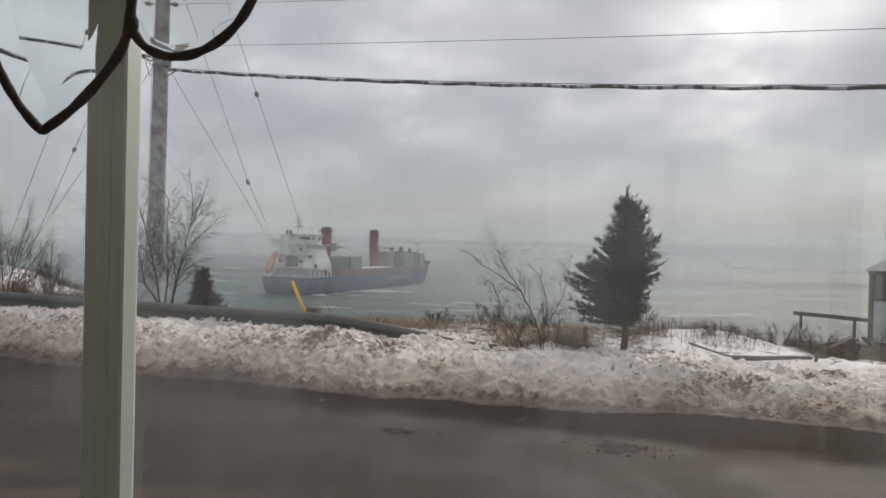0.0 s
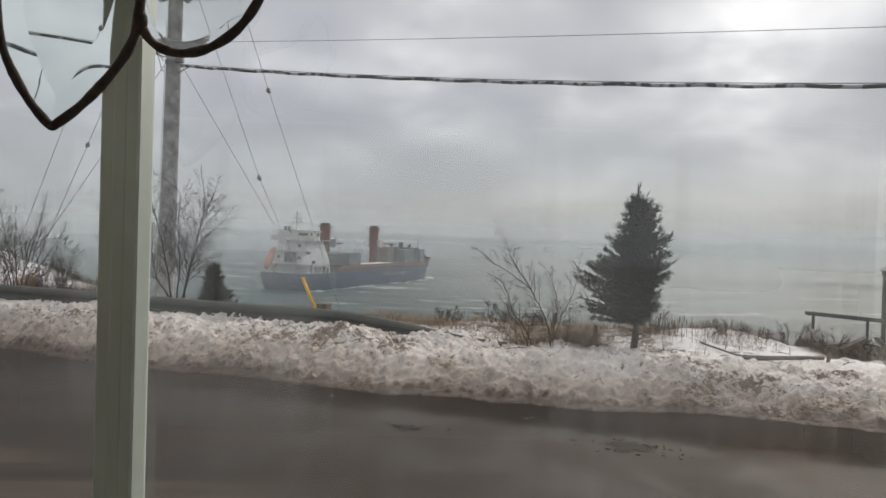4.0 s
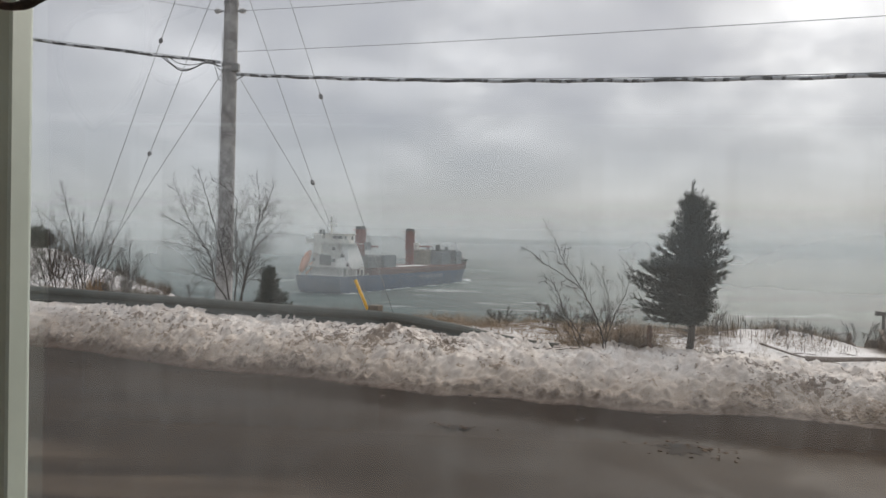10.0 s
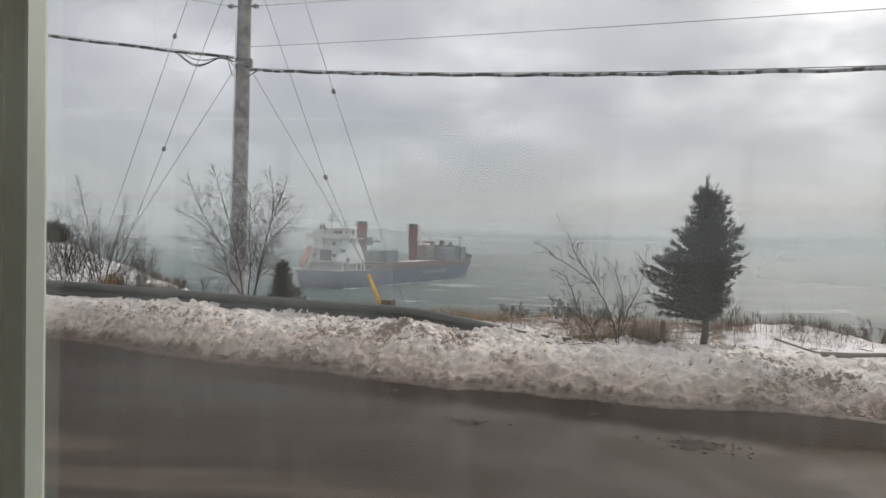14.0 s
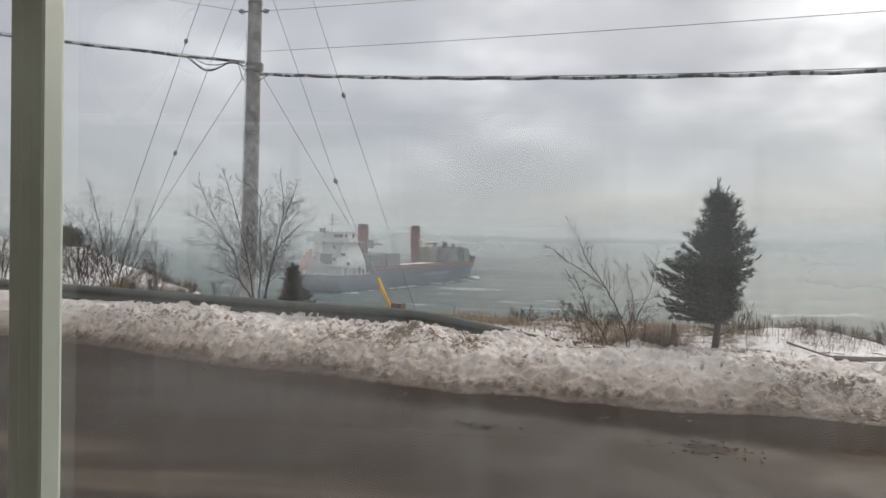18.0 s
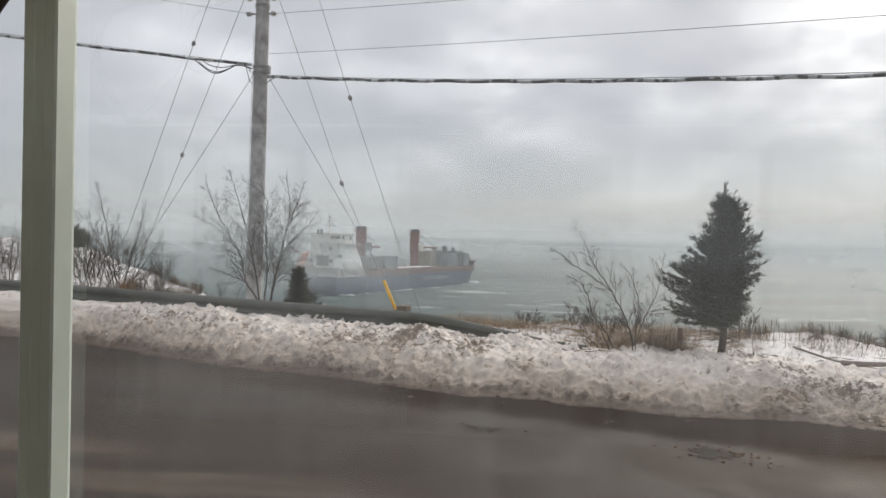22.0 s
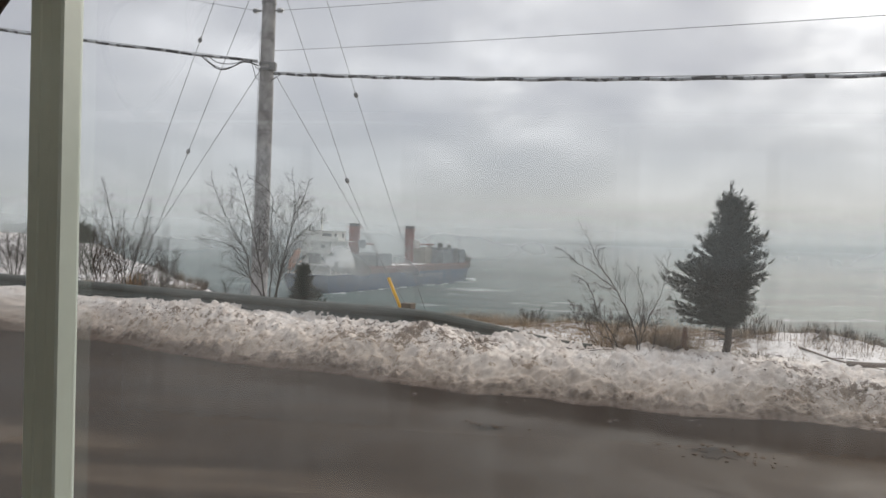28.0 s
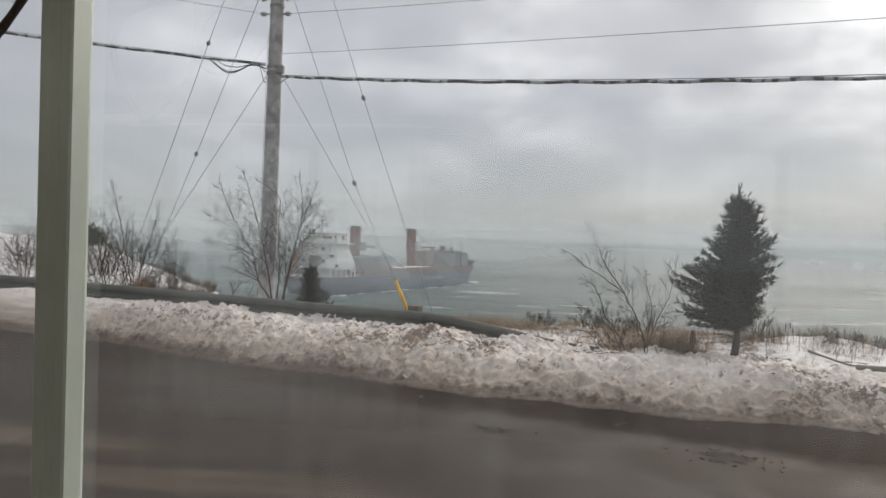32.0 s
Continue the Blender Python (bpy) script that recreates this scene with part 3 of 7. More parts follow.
def build_ground():
    us = spaced([(-700, -60, 80, 14), (-60, -10.5, 5, 0.12), (-10.5, 6.5, 0.024, 0.024), (6.5, 40, 0.12, 5), (40, 700, 14, 80)])
    vs = spaced([(-0.7, 0, 0.2, 0.06), (0, 2.2, 0.022, 0.022), (2.2, 8, 0.06, 0.3), (8, 40, 0.5, 3), (40, 90, 10, 10)])
    verts, faces = [], []
    for v in vs:
        for u in us:
            wob = foot_of(u) + 0.10 * fbm(u * 0.7, 3.0) + 0.08 * fbm(u * 2.4, 7.0) + 0.05 * fbm(u * 8.0, 2.0) + 0.05 * fbm(u * 19.0, v * 9.0, 4.0, 2) if -0.4 < v < 1.3 else 0.0
            verts.append(uv_point(u, v + wob * (1 - ramp01(v, 0.4, 1.3)), land(u, v)))
    nu = len(us)
    for j in range(len(vs) - 1):
        for i in range(nu - 1):
            faces.append((j * nu + i, j * nu + i + 1, (j + 1) * nu + i + 1, (j + 1) * nu + i))
    me = bpy.data.meshes.new("ground")
    me.from_pydata(verts, [], faces)
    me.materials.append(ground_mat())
    att = me.attributes.new("grit", "FLOAT", "POINT")
    att.data.foreach_set("value", [grit_at(u, v) for v in vs for u in us])
    att = me.attributes.new("bank", "FLOAT", "POINT")
    att.data.foreach_set("value", [v for v in vs for u in us])
    for p in me.polygons:
        p.use_smooth = True
    tagged(new("ground", me), "ploughed dirty snow and dead turf on a coastal shelf", "ground", kind="structure")

    # asphalt
    us = spaced([(-700, -30, 60, 4), (-30, 30, 0.5, 0.5), (30, 700, 4, 60)])
    vs = spaced([(-6.2, 0.8, 0.2, 0.2)])
    verts, faces = [], []
    for v in vs:
        for u in us:
            verts.append(uv_point(u, v, road_z(u, v)))
    nu = len(us)
    for j in range(len(vs) - 1):
        for i in range(nu - 1):
            faces.append((j * nu + i, j * nu + i + 1, (j + 1) * nu + i + 1, (j + 1) * nu + i))
    me = bpy.data.meshes.new("road")
    me.from_pydata(verts, [], faces)
    me.materials.append(asphalt_mat())
    for p in me.polygons:
        p.use_smooth = True
    tagged(new("road", me), "wet sanded two-lane asphalt road", "road", kind="structure")

    # yard on the house's side
    bm = bmesh.new()
    grid = [[bm.verts.new(uv_point(u, v, -0.13 + 0.08 * (v < -7.5))) for u in (-700, -60, -10, 0, 10, 60, 700)] for v in (-6.15, -7.5, -12, -60)]
    for a, b in zip(grid, grid[1:]):
        for k in range(6):
            bm.faces.new((a[k], a[k + 1], b[k + 1], b[k]))
    solo("verge", bm, paint("gravel_verge", (0.2, 0.18, 0.16), 0.9, scale=3, var=0.4, bump=0.6), "packed gravel and snow beside the house", "verge", "structure")

    # sea to the horizon
    bm = bmesh.new()
    xs = spaced([(-4500, -400, 900, 200), (-400, 400, 40, 40), (400, 4500, 200, 900)])
    ys = spaced([(10, 300, 15, 30), (300, 4600, 60, 900)])
    grid = [[bm.verts.new((x, y, SEA)) for x in xs] for y in ys]
    for a, b in zip(grid, grid[1:]):
        for k in range(len(xs) - 1):
            bm.faces.new((a[k], a[k + 1], b[k + 1], b[k]))
    solo("water", bm, sea_mat(), "green-grey wind-streaked winter sea", "sea", "structure")


build_ground()


def rough_lump(bm, p, r, flat=0.7, sub=1):
    got = bmesh.ops.create_icosphere(bm, subdivisions=sub, radius=1.0)
    turn = Euler((random.uniform(0, 6), random.uniform(0, 6), random.uniform(0, 6))).to_matrix()
    sx, sy, sz = r * random.uniform(0.7, 1.3), r * random.uniform(0.7, 1.3), r * flat * random.uniform(0.7, 1.2)
    for v in got["verts"]:
        c = turn @ v.co * (1 + 0.35 * random.uniform(-1, 1))
        v.co = Vector((c.x * sx, c.y * sy, c.z * sz)) + p


def joined_lumps(count, where, size, flat):
    """Many small lumps in one mesh."""
    verts, faces = [], []
    base = bmesh.new()
    bmesh.ops.create_icosphere(base, subdivisions=1, radius=1.0)
    bv = [v.co.copy() for v in base.verts]
    bf = [[v.index for v in f.verts] for f in base.faces]
    base.free()
    for _ in range(count):
        u, v = where()
        r = size()
        p = uv_point(u, v, land(u, v) + r * 0.1)
        turn = Euler((random.uniform(0, 6), random.uniform(0, 6), random.uniform(0, 6))).to_matrix()
        s = Vector((random.uniform(0.6, 1.4), random.uniform(0.6, 1.4), flat * random.uniform(0.7, 1.3))) * r
        k = len(verts)
        for c in bv:
            d = turn @ c * (1 + random.uniform(-0.3, 0.3))
            verts.append((p.x + d.x * s.x, p.y + d.y * s.y, p.z + d.z * s.z))
        faces += [[i + k for i in f] for f in bf]
    me = bpy.data.meshes.new("lumps")
    me.from_pydata(verts, [], faces)
    return me


def build_debris():
    def chunk_place():
        u = random.uniform(-10.5, 6.5)
        return u, max(0.0, foot_of(u)) + 0.2 + abs(random.gauss(0.2, 0.5))

    me = joined_lumps(900, chunk_place, lambda: 0.006 + 0.026 * random.random() ** 4, 0.7)
    me.materials.append(leafy("snow_chunk", (0.78, 0.70, 0.64), 0.2, 0.7))
    tagged(new("snow_chunks", me), "broken crusts of old snow on the bank", "snow chunks", kind="stuff")

    def grit_place():
        if random.random() < 0.45:
            return random.uniform(-10, 6), random.uniform(0.03, 1.9)
        c = random.choice(GRIT)
        return random.gauss(c[0], c[2] * 0.6), abs(random.gauss(c[1], c[3] * 0.6)) + 0.02

    me = joined_lumps(2600, grit_place, lambda: 0.003 + 0.014 * random.random() ** 3, 0.4)
    me.materials.append(leafy("frozen_grit", (0.11, 0.070, 0.043), 0.5, 0.9))
    tagged(new("grit_clods", me), "dark frozen clods of road grit in the snow", "grit", kind="stuff")
    me = joined_lumps(110, lambda: (random.uniform(-9, 7), -2.6 * random.random() ** 2), lambda: 0.006 + 0.028 * random.random() ** 3, 0.5)
    for v in me.vertices:
        v.co.z = max(v.co.z, -0.02) if v.co.z > -0.2 else v.co.z + 0.27
    me.materials.append(paint("road_crumb", (0.16, 0.13, 0.115), 0.8, scale=12, var=0.5))
    tagged(new("road_crumbs", me), "ice and stone crumbs on the road edge", "crumbs", kind="stuff")
    # a broken patch in the asphalt and some slush lumps beside it
    for u, v, r, lab in ((-0.21, -1.52, 0.24, "dark broken patch in the asphalt"), (-2.3, -1.75, 0.15, "broken asphalt and slush on the lane")):
        bm = bmesh.new()
        shape = [0.8 + 0.3 * fbm(math.cos(i * math.pi / 16) * 1.4 + u, math.sin(i * math.pi / 16) * 1.4, 2.0) + 0.34 * random.uniform(-1, 1) for i in range(32)]
        rings = []
        for k, dz in ((1.0, 0.002), (0.85, 0.006), (0.4, 0.005)):
            rings.append([bm.verts.new(uv_point(u + r * 0.95 * k * q * math.cos(i * math.pi / 16), v + r * k * q * math.sin(i * math.pi / 16), road_z(u + r * 0.95 * k * q * math.cos(i * math.pi / 16), v + r * k * q * math.sin(i * math.pi / 16)) + dz)) for i, q in enumerate(shape)])
        for ra, rb in zip(rings, rings[1:]):
            for i in range(32):
                bm.faces.new((ra[i], ra[(i + 1) % 32], rb[(i + 1) % 32], rb[i]))
        bm.faces.new(rings[-1])
        solo("road_patch", bm, paint("broken_asphalt", (0.016, 0.0125, 0.010), 0.95, scale=14, var=0.8, bump=1.0), lab, "road patch", group="road patches")
    bm = bmesh.new()
    for _ in range(90):
        u, v = random.gauss(-0.15, 0.26), random.gauss(-1.5, 0.17)
        rough_lump(bm, uv_point(u, v, road_z(u, v) + 0.003), 0.005 + 0.02 * random.random() ** 2, 0.4)
    for _ in range(30):
        u, v = random.gauss(-2.3, 0.2), random.gauss(-1.75, 0.05)
        rough_lump(bm, uv_point(u, v, 0.01), random.uniform(0.006, 0.018), 0.4)
    tagged(solo("asphalt_crumbs", bm, MATS["frozen_grit"]), "loose asphalt crumbs in the potholes", "crumbs", kind="stuff")


build_debris()

# ---------------------------------------------------------------- far shore and sea smoke
def build_far():
    mat = paint("far_woods", (0.12, 0.13, 0.125), 0.9, scale=0.01, var=0.4)
    bm = bmesh.new()
    prev = None
    for i in range(161):
        x = -3400 + i * 42
        h = 26 + 16 * fbm(x * 0.0011, 2.0) + 6 * fbm(x * 0.006, 4.0) + 10 * ramp01(x, -200, -1500)
        y = 3300 + 160 * fbm(x * 0.0008, 9.0)
        row = [bm.verts.new(p) for p in ((x, y, SEA - 1), (x, y + 40, SEA + h * 0.45), (x, y + 260, SEA + h), (x, y + 900, SEA + h * 0.6))]
        if prev:
            for k in range(3):
                bm.faces.new((prev[k], row[k], row[k + 1], prev[k + 1]))
        prev = row
    solo("backdrop_far_shore", bm, mat, "low wooded far shore in haze", "far shore", "structure", smooth=True)

    # translucent white sheets across the water imitate haze and blown sea smoke
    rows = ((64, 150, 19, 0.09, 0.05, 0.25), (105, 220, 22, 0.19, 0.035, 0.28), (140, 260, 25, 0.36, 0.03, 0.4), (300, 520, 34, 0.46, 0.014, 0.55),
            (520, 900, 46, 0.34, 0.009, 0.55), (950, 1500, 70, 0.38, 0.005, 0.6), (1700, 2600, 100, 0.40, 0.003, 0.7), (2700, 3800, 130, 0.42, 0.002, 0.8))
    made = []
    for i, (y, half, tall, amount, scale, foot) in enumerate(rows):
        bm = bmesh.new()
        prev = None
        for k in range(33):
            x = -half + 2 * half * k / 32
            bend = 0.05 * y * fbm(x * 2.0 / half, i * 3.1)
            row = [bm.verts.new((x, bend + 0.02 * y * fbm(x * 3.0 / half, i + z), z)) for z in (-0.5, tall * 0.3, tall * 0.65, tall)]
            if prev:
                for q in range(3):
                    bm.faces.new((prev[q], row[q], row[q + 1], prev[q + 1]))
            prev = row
        ob = solo("sea_smoke", bm, mist_mat("sea_smoke_%d" % i, amount, scale, tall=tall, foot=foot, seed=i, banks=(((40, 62, -0.9),), ((60, 82, -0.9),), ((-28, -62, 0.45), (76, 92, -0.8)))[i] if i < 3 else ()), "thin white sheet imitating sea smoke over the water", "sea smoke", "stuff", smooth=True)
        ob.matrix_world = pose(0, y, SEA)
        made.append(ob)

    # a flat pale sheet imitates bright haze over the far water, lit from above
    bm = bmesh.new()
    xs = spaced([(-3600, -300, 400, 60), (-300, 300, 60, 60), (300, 3600, 60, 400)])
    ys = spaced([(190, 3250, 15, 160)])
    grid = [[bm.verts.new((x, y, SEA + 1.2 + 0.8 * fbm(x * 0.02, y * 0.008, 3.0) + 2.5 * ramp01(y, 600, 3000))) for x in xs] for y in ys]
    for a, b in zip(grid, grid[1:]):
        for k in range(len(xs) - 1):
            bm.faces.new((a[k], a[k + 1], b[k + 1], b[k]))
    solo("low_sea_smoke", bm, low_mist_mat(), "flat white sheet imitating haze on the far water", "sea smoke", "stuff", smooth=True)
    return made


SMOKE = build_far()

# ---------------------------------------------------------------- guard rail
def rail_path(u):
    """Centre height of the beam and how far it stands behind the asphalt."""
    drop = ramp01(u, -5.2, -2.2)
    return 1.55 + 0.35 * drop, 0.565 + 0.010 * max(0.0, -u - 6) - 0.33 * drop ** 1.15


def build_rail():
    rail = thing("guard_rail", "weathered green-grey steel guard rail half buried in snow", "guard rail")
    steel = paint("galvanised_rail", (0.085, 0.092, 0.082), 0.8, 0.0, scale=5, var=0.25, bump=0.1, dirt=(0.09, 0.075, 0.06), dirt_amount=0.6)
    # W profile: (outwards from the road, height)
    prof = [(0.0, -0.155), (-0.055, -0.135), (-0.083, -0.10), (-0.083, -0.062), (-0.03, -0.025), (-0.012, 0.0), (-0.03, 0.025), (-0.083, 0.062), (-0.083, 0.10), (-0.055, 0.135), (0.0, 0.155), (0.004, 0.155),
            (-0.05, 0.130), (-0.078, 0.098), (-0.078, 0.064), (-0.025, 0.026), (-0.008, 0.0), (-0.025, -0.026), (-0.078, -0.064), (-0.078, -0.098), (-0.05, -0.130), (0.004, -0.155)]
    bounds = [-60 + 3.81 * k for k in range(15)] + [-2.2]
    for a, b in zip(bounds, bounds[1:]):
        if b - a < 0.3:
            continue
        bm = bmesh.new()
        n = max(2, int((b - a) / 0.25)) if a > -20 else 3
        rings = []
        for i in range(n + 1):
            u = a + (b - a) * i / n
            v, z = rail_path(u)
            tilt = -0.9 * ramp01(u, -4.4, -2.3)
            c, s = math.cos(tilt), math.sin(tilt)
            bump_in = 0.006 if i in (0, n) else 0.0
            rings.append([uv_point(u, v + p * c - q * s - bump_in, z + p * s + q * c) for p, q in prof])
        loft(bm, rings)
        part("beam", bm, steel, rail)
    wood = paint("creosote_post", (0.17, 0.13, 0.095), 0.85, scale=14, var=0.4, bump=0.5)
    for u in [-58.0 + 3.81 * k for k in range(13)] + [-5.05]:
        v, z = rail_path(u)
        g = land(u, v)
        top = z + 0.15 if u < -5.5 else z + 0.22
        p = uv_point(u, v + 0.16)
        part("post", box(bmesh.new(), -0.09, 0.09, -0.08, 0.08, g - 0.6, top, bevel=0.008), wood, rail, m=pose(p.x, p.y, 0, 0, 0, -17.6))
        bm = box(bmesh.new(), -0.06, 0.06, -0.05, 0.05, -0.12, 0.12, bevel=0.006)
        q = uv_point(u, v + 0.04, z)
        part("spacer_block", bm, wood, rail, m=pose(q.x, q.y, q.z, 0, 0, -17.6))
    return rail


build_rail()


# ---------------------------------------------------------------- utility pole, wires and stays
POLE_X, POLE_Y = -5.50, 14.5


def pole_at(z):
    """The pole's axis, which leans a little."""
    return Vector((POLE_X + 0.012 * (z - 5.2), POLE_Y, z))


def build_pole():
    pole = thing("utility_pole", "weathered grey wooden utility pole with insulators and stays", "utility pole")
    wood = paint("grey_pole_wood", (0.36, 0.355, 0.35), 0.85, scale=7, var=0.4, bump=0.4, dirt=(0.12, 0.112, 0.108), dirt_amount=0.6)
    bm = bmesh.new()
    zs = [-1.2 + 0.6 * k for k in range(20)]
    tube(bm, [pole_at(z) for z in zs], [0.178 - 0.0052 * (z + 1.2) for z in zs], 16)
    part("shaft", bm, wood, pole, smooth=True)
    metal = paint("dull_steel", (0.22, 0.22, 0.22), 0.5, 0.7, scale=20, var=0.2)
    glaze = paint("grey_porcelain", (0.36, 0.37, 0.38), 0.3, scale=20, var=0.1)
    for z in (6.43, 6.74, 7.05):
        for sgn in (-1, 1):
            base = pole_at(z) + Vector((sgn * 0.14, -0.04, 0))
            bm = bmesh.new()
            tube(bm, [base, base + Vector((sgn * 0.07, -0.01, 0.0))], 0.016, 8)
            part("bracket", bm, metal, pole)
            bm = bmesh.new()
            for k, r in ((0.06, 0.035), (0.09, 0.055), (0.115, 0.04), (0.14, 0.055), (0.165, 0.03)):
                tube(bm, [base + Vector((sgn * k, -0.01, 0)), base + Vector((sgn * (k + 0.022), -0.012, 0))], r, 12)
            part("insulator", bm, glaze, pole, "grey porcelain strain insulator")
    for z, r in ((5.20, 0.165), (5.33, 0.162), (6.60, 0.152)):
        bm = bmesh.new()
        tube(bm, [pole_at(z - 0.03), pole_at(z + 0.03)], r, 16)
        part("band", bm, metal, pole, "steel pole band")
    bm = bmesh.new()
    p = pole_at(5.28)
    box(bm, p.x + 0.10, p.x + 0.24, p.y - 0.16, p.y - 0.06, p.z - 0.10, p.z + 0.06, bevel=0.01)
    part("cable_clamp", bm, metal, pole)
    bm = bmesh.new()
    tube(bm, [pole_at(6.0) + Vector((-0.14, -0.08, 0)), pole_at(3.0) + Vector((-0.15, -0.09, 0)), pole_at(0.2) + Vector((-0.16, -0.09, 0))], 0.005, 6)
    part("ground_wire", bm, metal, pole)

    black = paint("cable_sheath", (0.045, 0.045, 0.05), 0.6, scale=5, var=0.3, dirt=(0.5, 0.5, 0.52), dirt_amount=0.35)
    rimed = Nodes("rimed_cable")
    st = rimed.step(rimed.noise(1.0, 2, rimed.coords((7.0, 7.0, 7.0))), 0.48, 0.57)
    rimed.set("Base Color", rimed.mix(st, (0.06, 0.062, 0.068), (0.46, 0.48, 0.51)))
    rimed.set("Roughness", 0.7)
    # the main telephone cable with its lashed strand, to both sides
    a = pole_at(5.11) + Vector((0.2, -0.12, 0))
    right = sag(a, (9.95, 5.72, 3.40), 0.22, 60)
    left = sag(pole_at(5.36) + Vector((-0.16, -0.1, 0)), (-20.9, 7.0, 6.25), 0.16, 40)
    for name, pts in (("telephone_cable", right), ("telephone_cable", left)):
        cab = thing(name, "thick black telephone cable patched with rime", "cable", group="telephone cables")
        bm = bmesh.new()
        tube(bm, [q + Vector((0, 0, 0.008 * math.sin(i * 1.7))) for i, q in enumerate(pts)], 0.026, 8)
        part("sheath", bm, rimed.mat, cab, smooth=True)
        bm = bmesh.new()
        tube(bm, [q + Vector((0, 0, 0.036)) for q in pts], 0.006, 5)
        part("strand", bm, metal, cab)
    # slack loops under the cable and tails at the pole: sideways from the pole, height
    loops = ((0.013, ((-1.43, 5.50), (-1.22, 5.341), (-1.036, 5.219), (-0.854, 5.201), (-0.675, 5.269), (-0.496, 5.349), (-0.316, 5.336), (-0.146, 5.278))),
             (0.009, ((-1.286, 5.515), (-1.137, 5.398), (-0.978, 5.334), (-0.736, 5.315), (-0.496, 5.36), (-0.30, 5.35), (-0.15, 5.20))),
             (0.008, ((-1.36, 5.50), (-1.18, 5.33), (-0.98, 5.235), (-0.80, 5.235), (-0.60, 5.31), (-0.45, 5.37))),
             (0.008, ((-0.291, 5.345), (-0.228, 5.163), (-0.188, 5.025), (-0.127, 4.991))), (0.009, ((0.15, 4.97), (0.20, 5.00), (0.289, 5.058), (0.38, 5.10))), (0.008, ((0.13, 5.31), (0.19, 5.29), (0.26, 5.28))))
    for r, points in loops:
        loop = thing("drop_wire", "slack loop of black drop wire beside the pole", "drop wire", group="drop wires")
        bm = bmesh.new()
        tube(bm, through_points([(POLE_X + 0.012 * (z - 5.2) + x, POLE_Y - 0.12, z) for x, z in points]), r, 6)
        part("wire", bm, black, loop)
    wires = [((0.15, -0.05, 5.60), (9.95, 5.72, 3.99), 0.068), ((0.22, -0.05, 6.43), (9.1, 5.7, 4.36), 0.06), ((0.22, -0.05, 6.74), (9.1, 5.7, 4.67), 0.06),
             ((0.22, -0.05, 7.05), (9.1, 5.7, 4.98), 0.06),
             ((-0.22, -0.05, 6.43), (-18, 6.5, 6.85), 0.1), ((-0.22, -0.05, 6.74), (-18, 6.5, 7.16), 0.1), ((-0.22, -0.05, 7.05), (-18, 6.5, 7.47), 0.1)]
    for (dx, dy, z), end, drop in wires:
        bm = bmesh.new()
        tube(bm, sag(pole_at(z) + Vector((dx, dy, 0)), end, drop, 30), 0.0042, 5)
        solo("power_wire", bm, black, "thin bare power wire between poles", "wire", group="power wires")
    # stays: from the pole to anchors in the turf, with strain insulators
    ANC1, ANC2 = Vector((-1.84, 14.0, 0.12)), Vector((-2.30, 14.0, 0.12))
    LAN = Vector((-9.33, 15.2, 0.45))
    stays = [(9.75, ANC1, Vector((-3.509, 14.233, 4.641))), (7.35, ANC2, Vector((-3.633, 14.191, 2.919))), (5.22, ANC2 + Vector((0.2, 0, 0)), None),
             (9.75, LAN, Vector((-7.131, 14.789, 5.931))), (7.5, LAN + Vector((0.48, 0, 0)), Vector((-7.398, 14.891, 3.548))), (5.25, LAN + Vector((0.17, 0, 0)), None)]
    for z, anchor, knob in stays:
        stay = thing("pole_stay", "thin steel stay from the pole to the ground", "stay wire", group="stays of the pole")
        a = pole_at(z) + Vector((0.12 if anchor.x > POLE_X else -0.12, 0, 0))
        bm = bmesh.new()
        pts = [a, knob, anchor] if knob is not None else [a, anchor]
        tube(bm, pts, 0.0058, 5)
        part("wire", bm, metal, stay)
        if knob is not None:
            d = (anchor - a).normalized()
            bm = bmesh.new()
            tube(bm, [knob - d * 0.06, knob - d * 0.045, knob - d * 0.02, knob + d * 0.02, knob + d * 0.045, knob + d * 0.06], [0.012, 0.030, 0.044, 0.044, 0.030, 0.012], 10)
            part("insulator", bm, paint("strain_porcelain", (0.20, 0.20, 0.205), 0.35, scale=20), stay, "grey strain insulator")
    guard = thing("stay_guard", "yellow plastic guard over the foot of a stay", "stay guard")
    d = (Vector((-2.71, 14.06, 1.01)) - Vector((-2.36, 14.0, 0.25)))
    bm = bmesh.new()
    foot = Vector((-2.335, 13.99, 0.2))
    tube(bm, [foot, foot + d * 1.05], 0.032, 10)
    part("sleeve", bm, paint("yellow_plastic", (0.75, 0.42, 0.02), 0.45, scale=9, var=0.15), guard, smooth=True)


build_pole()


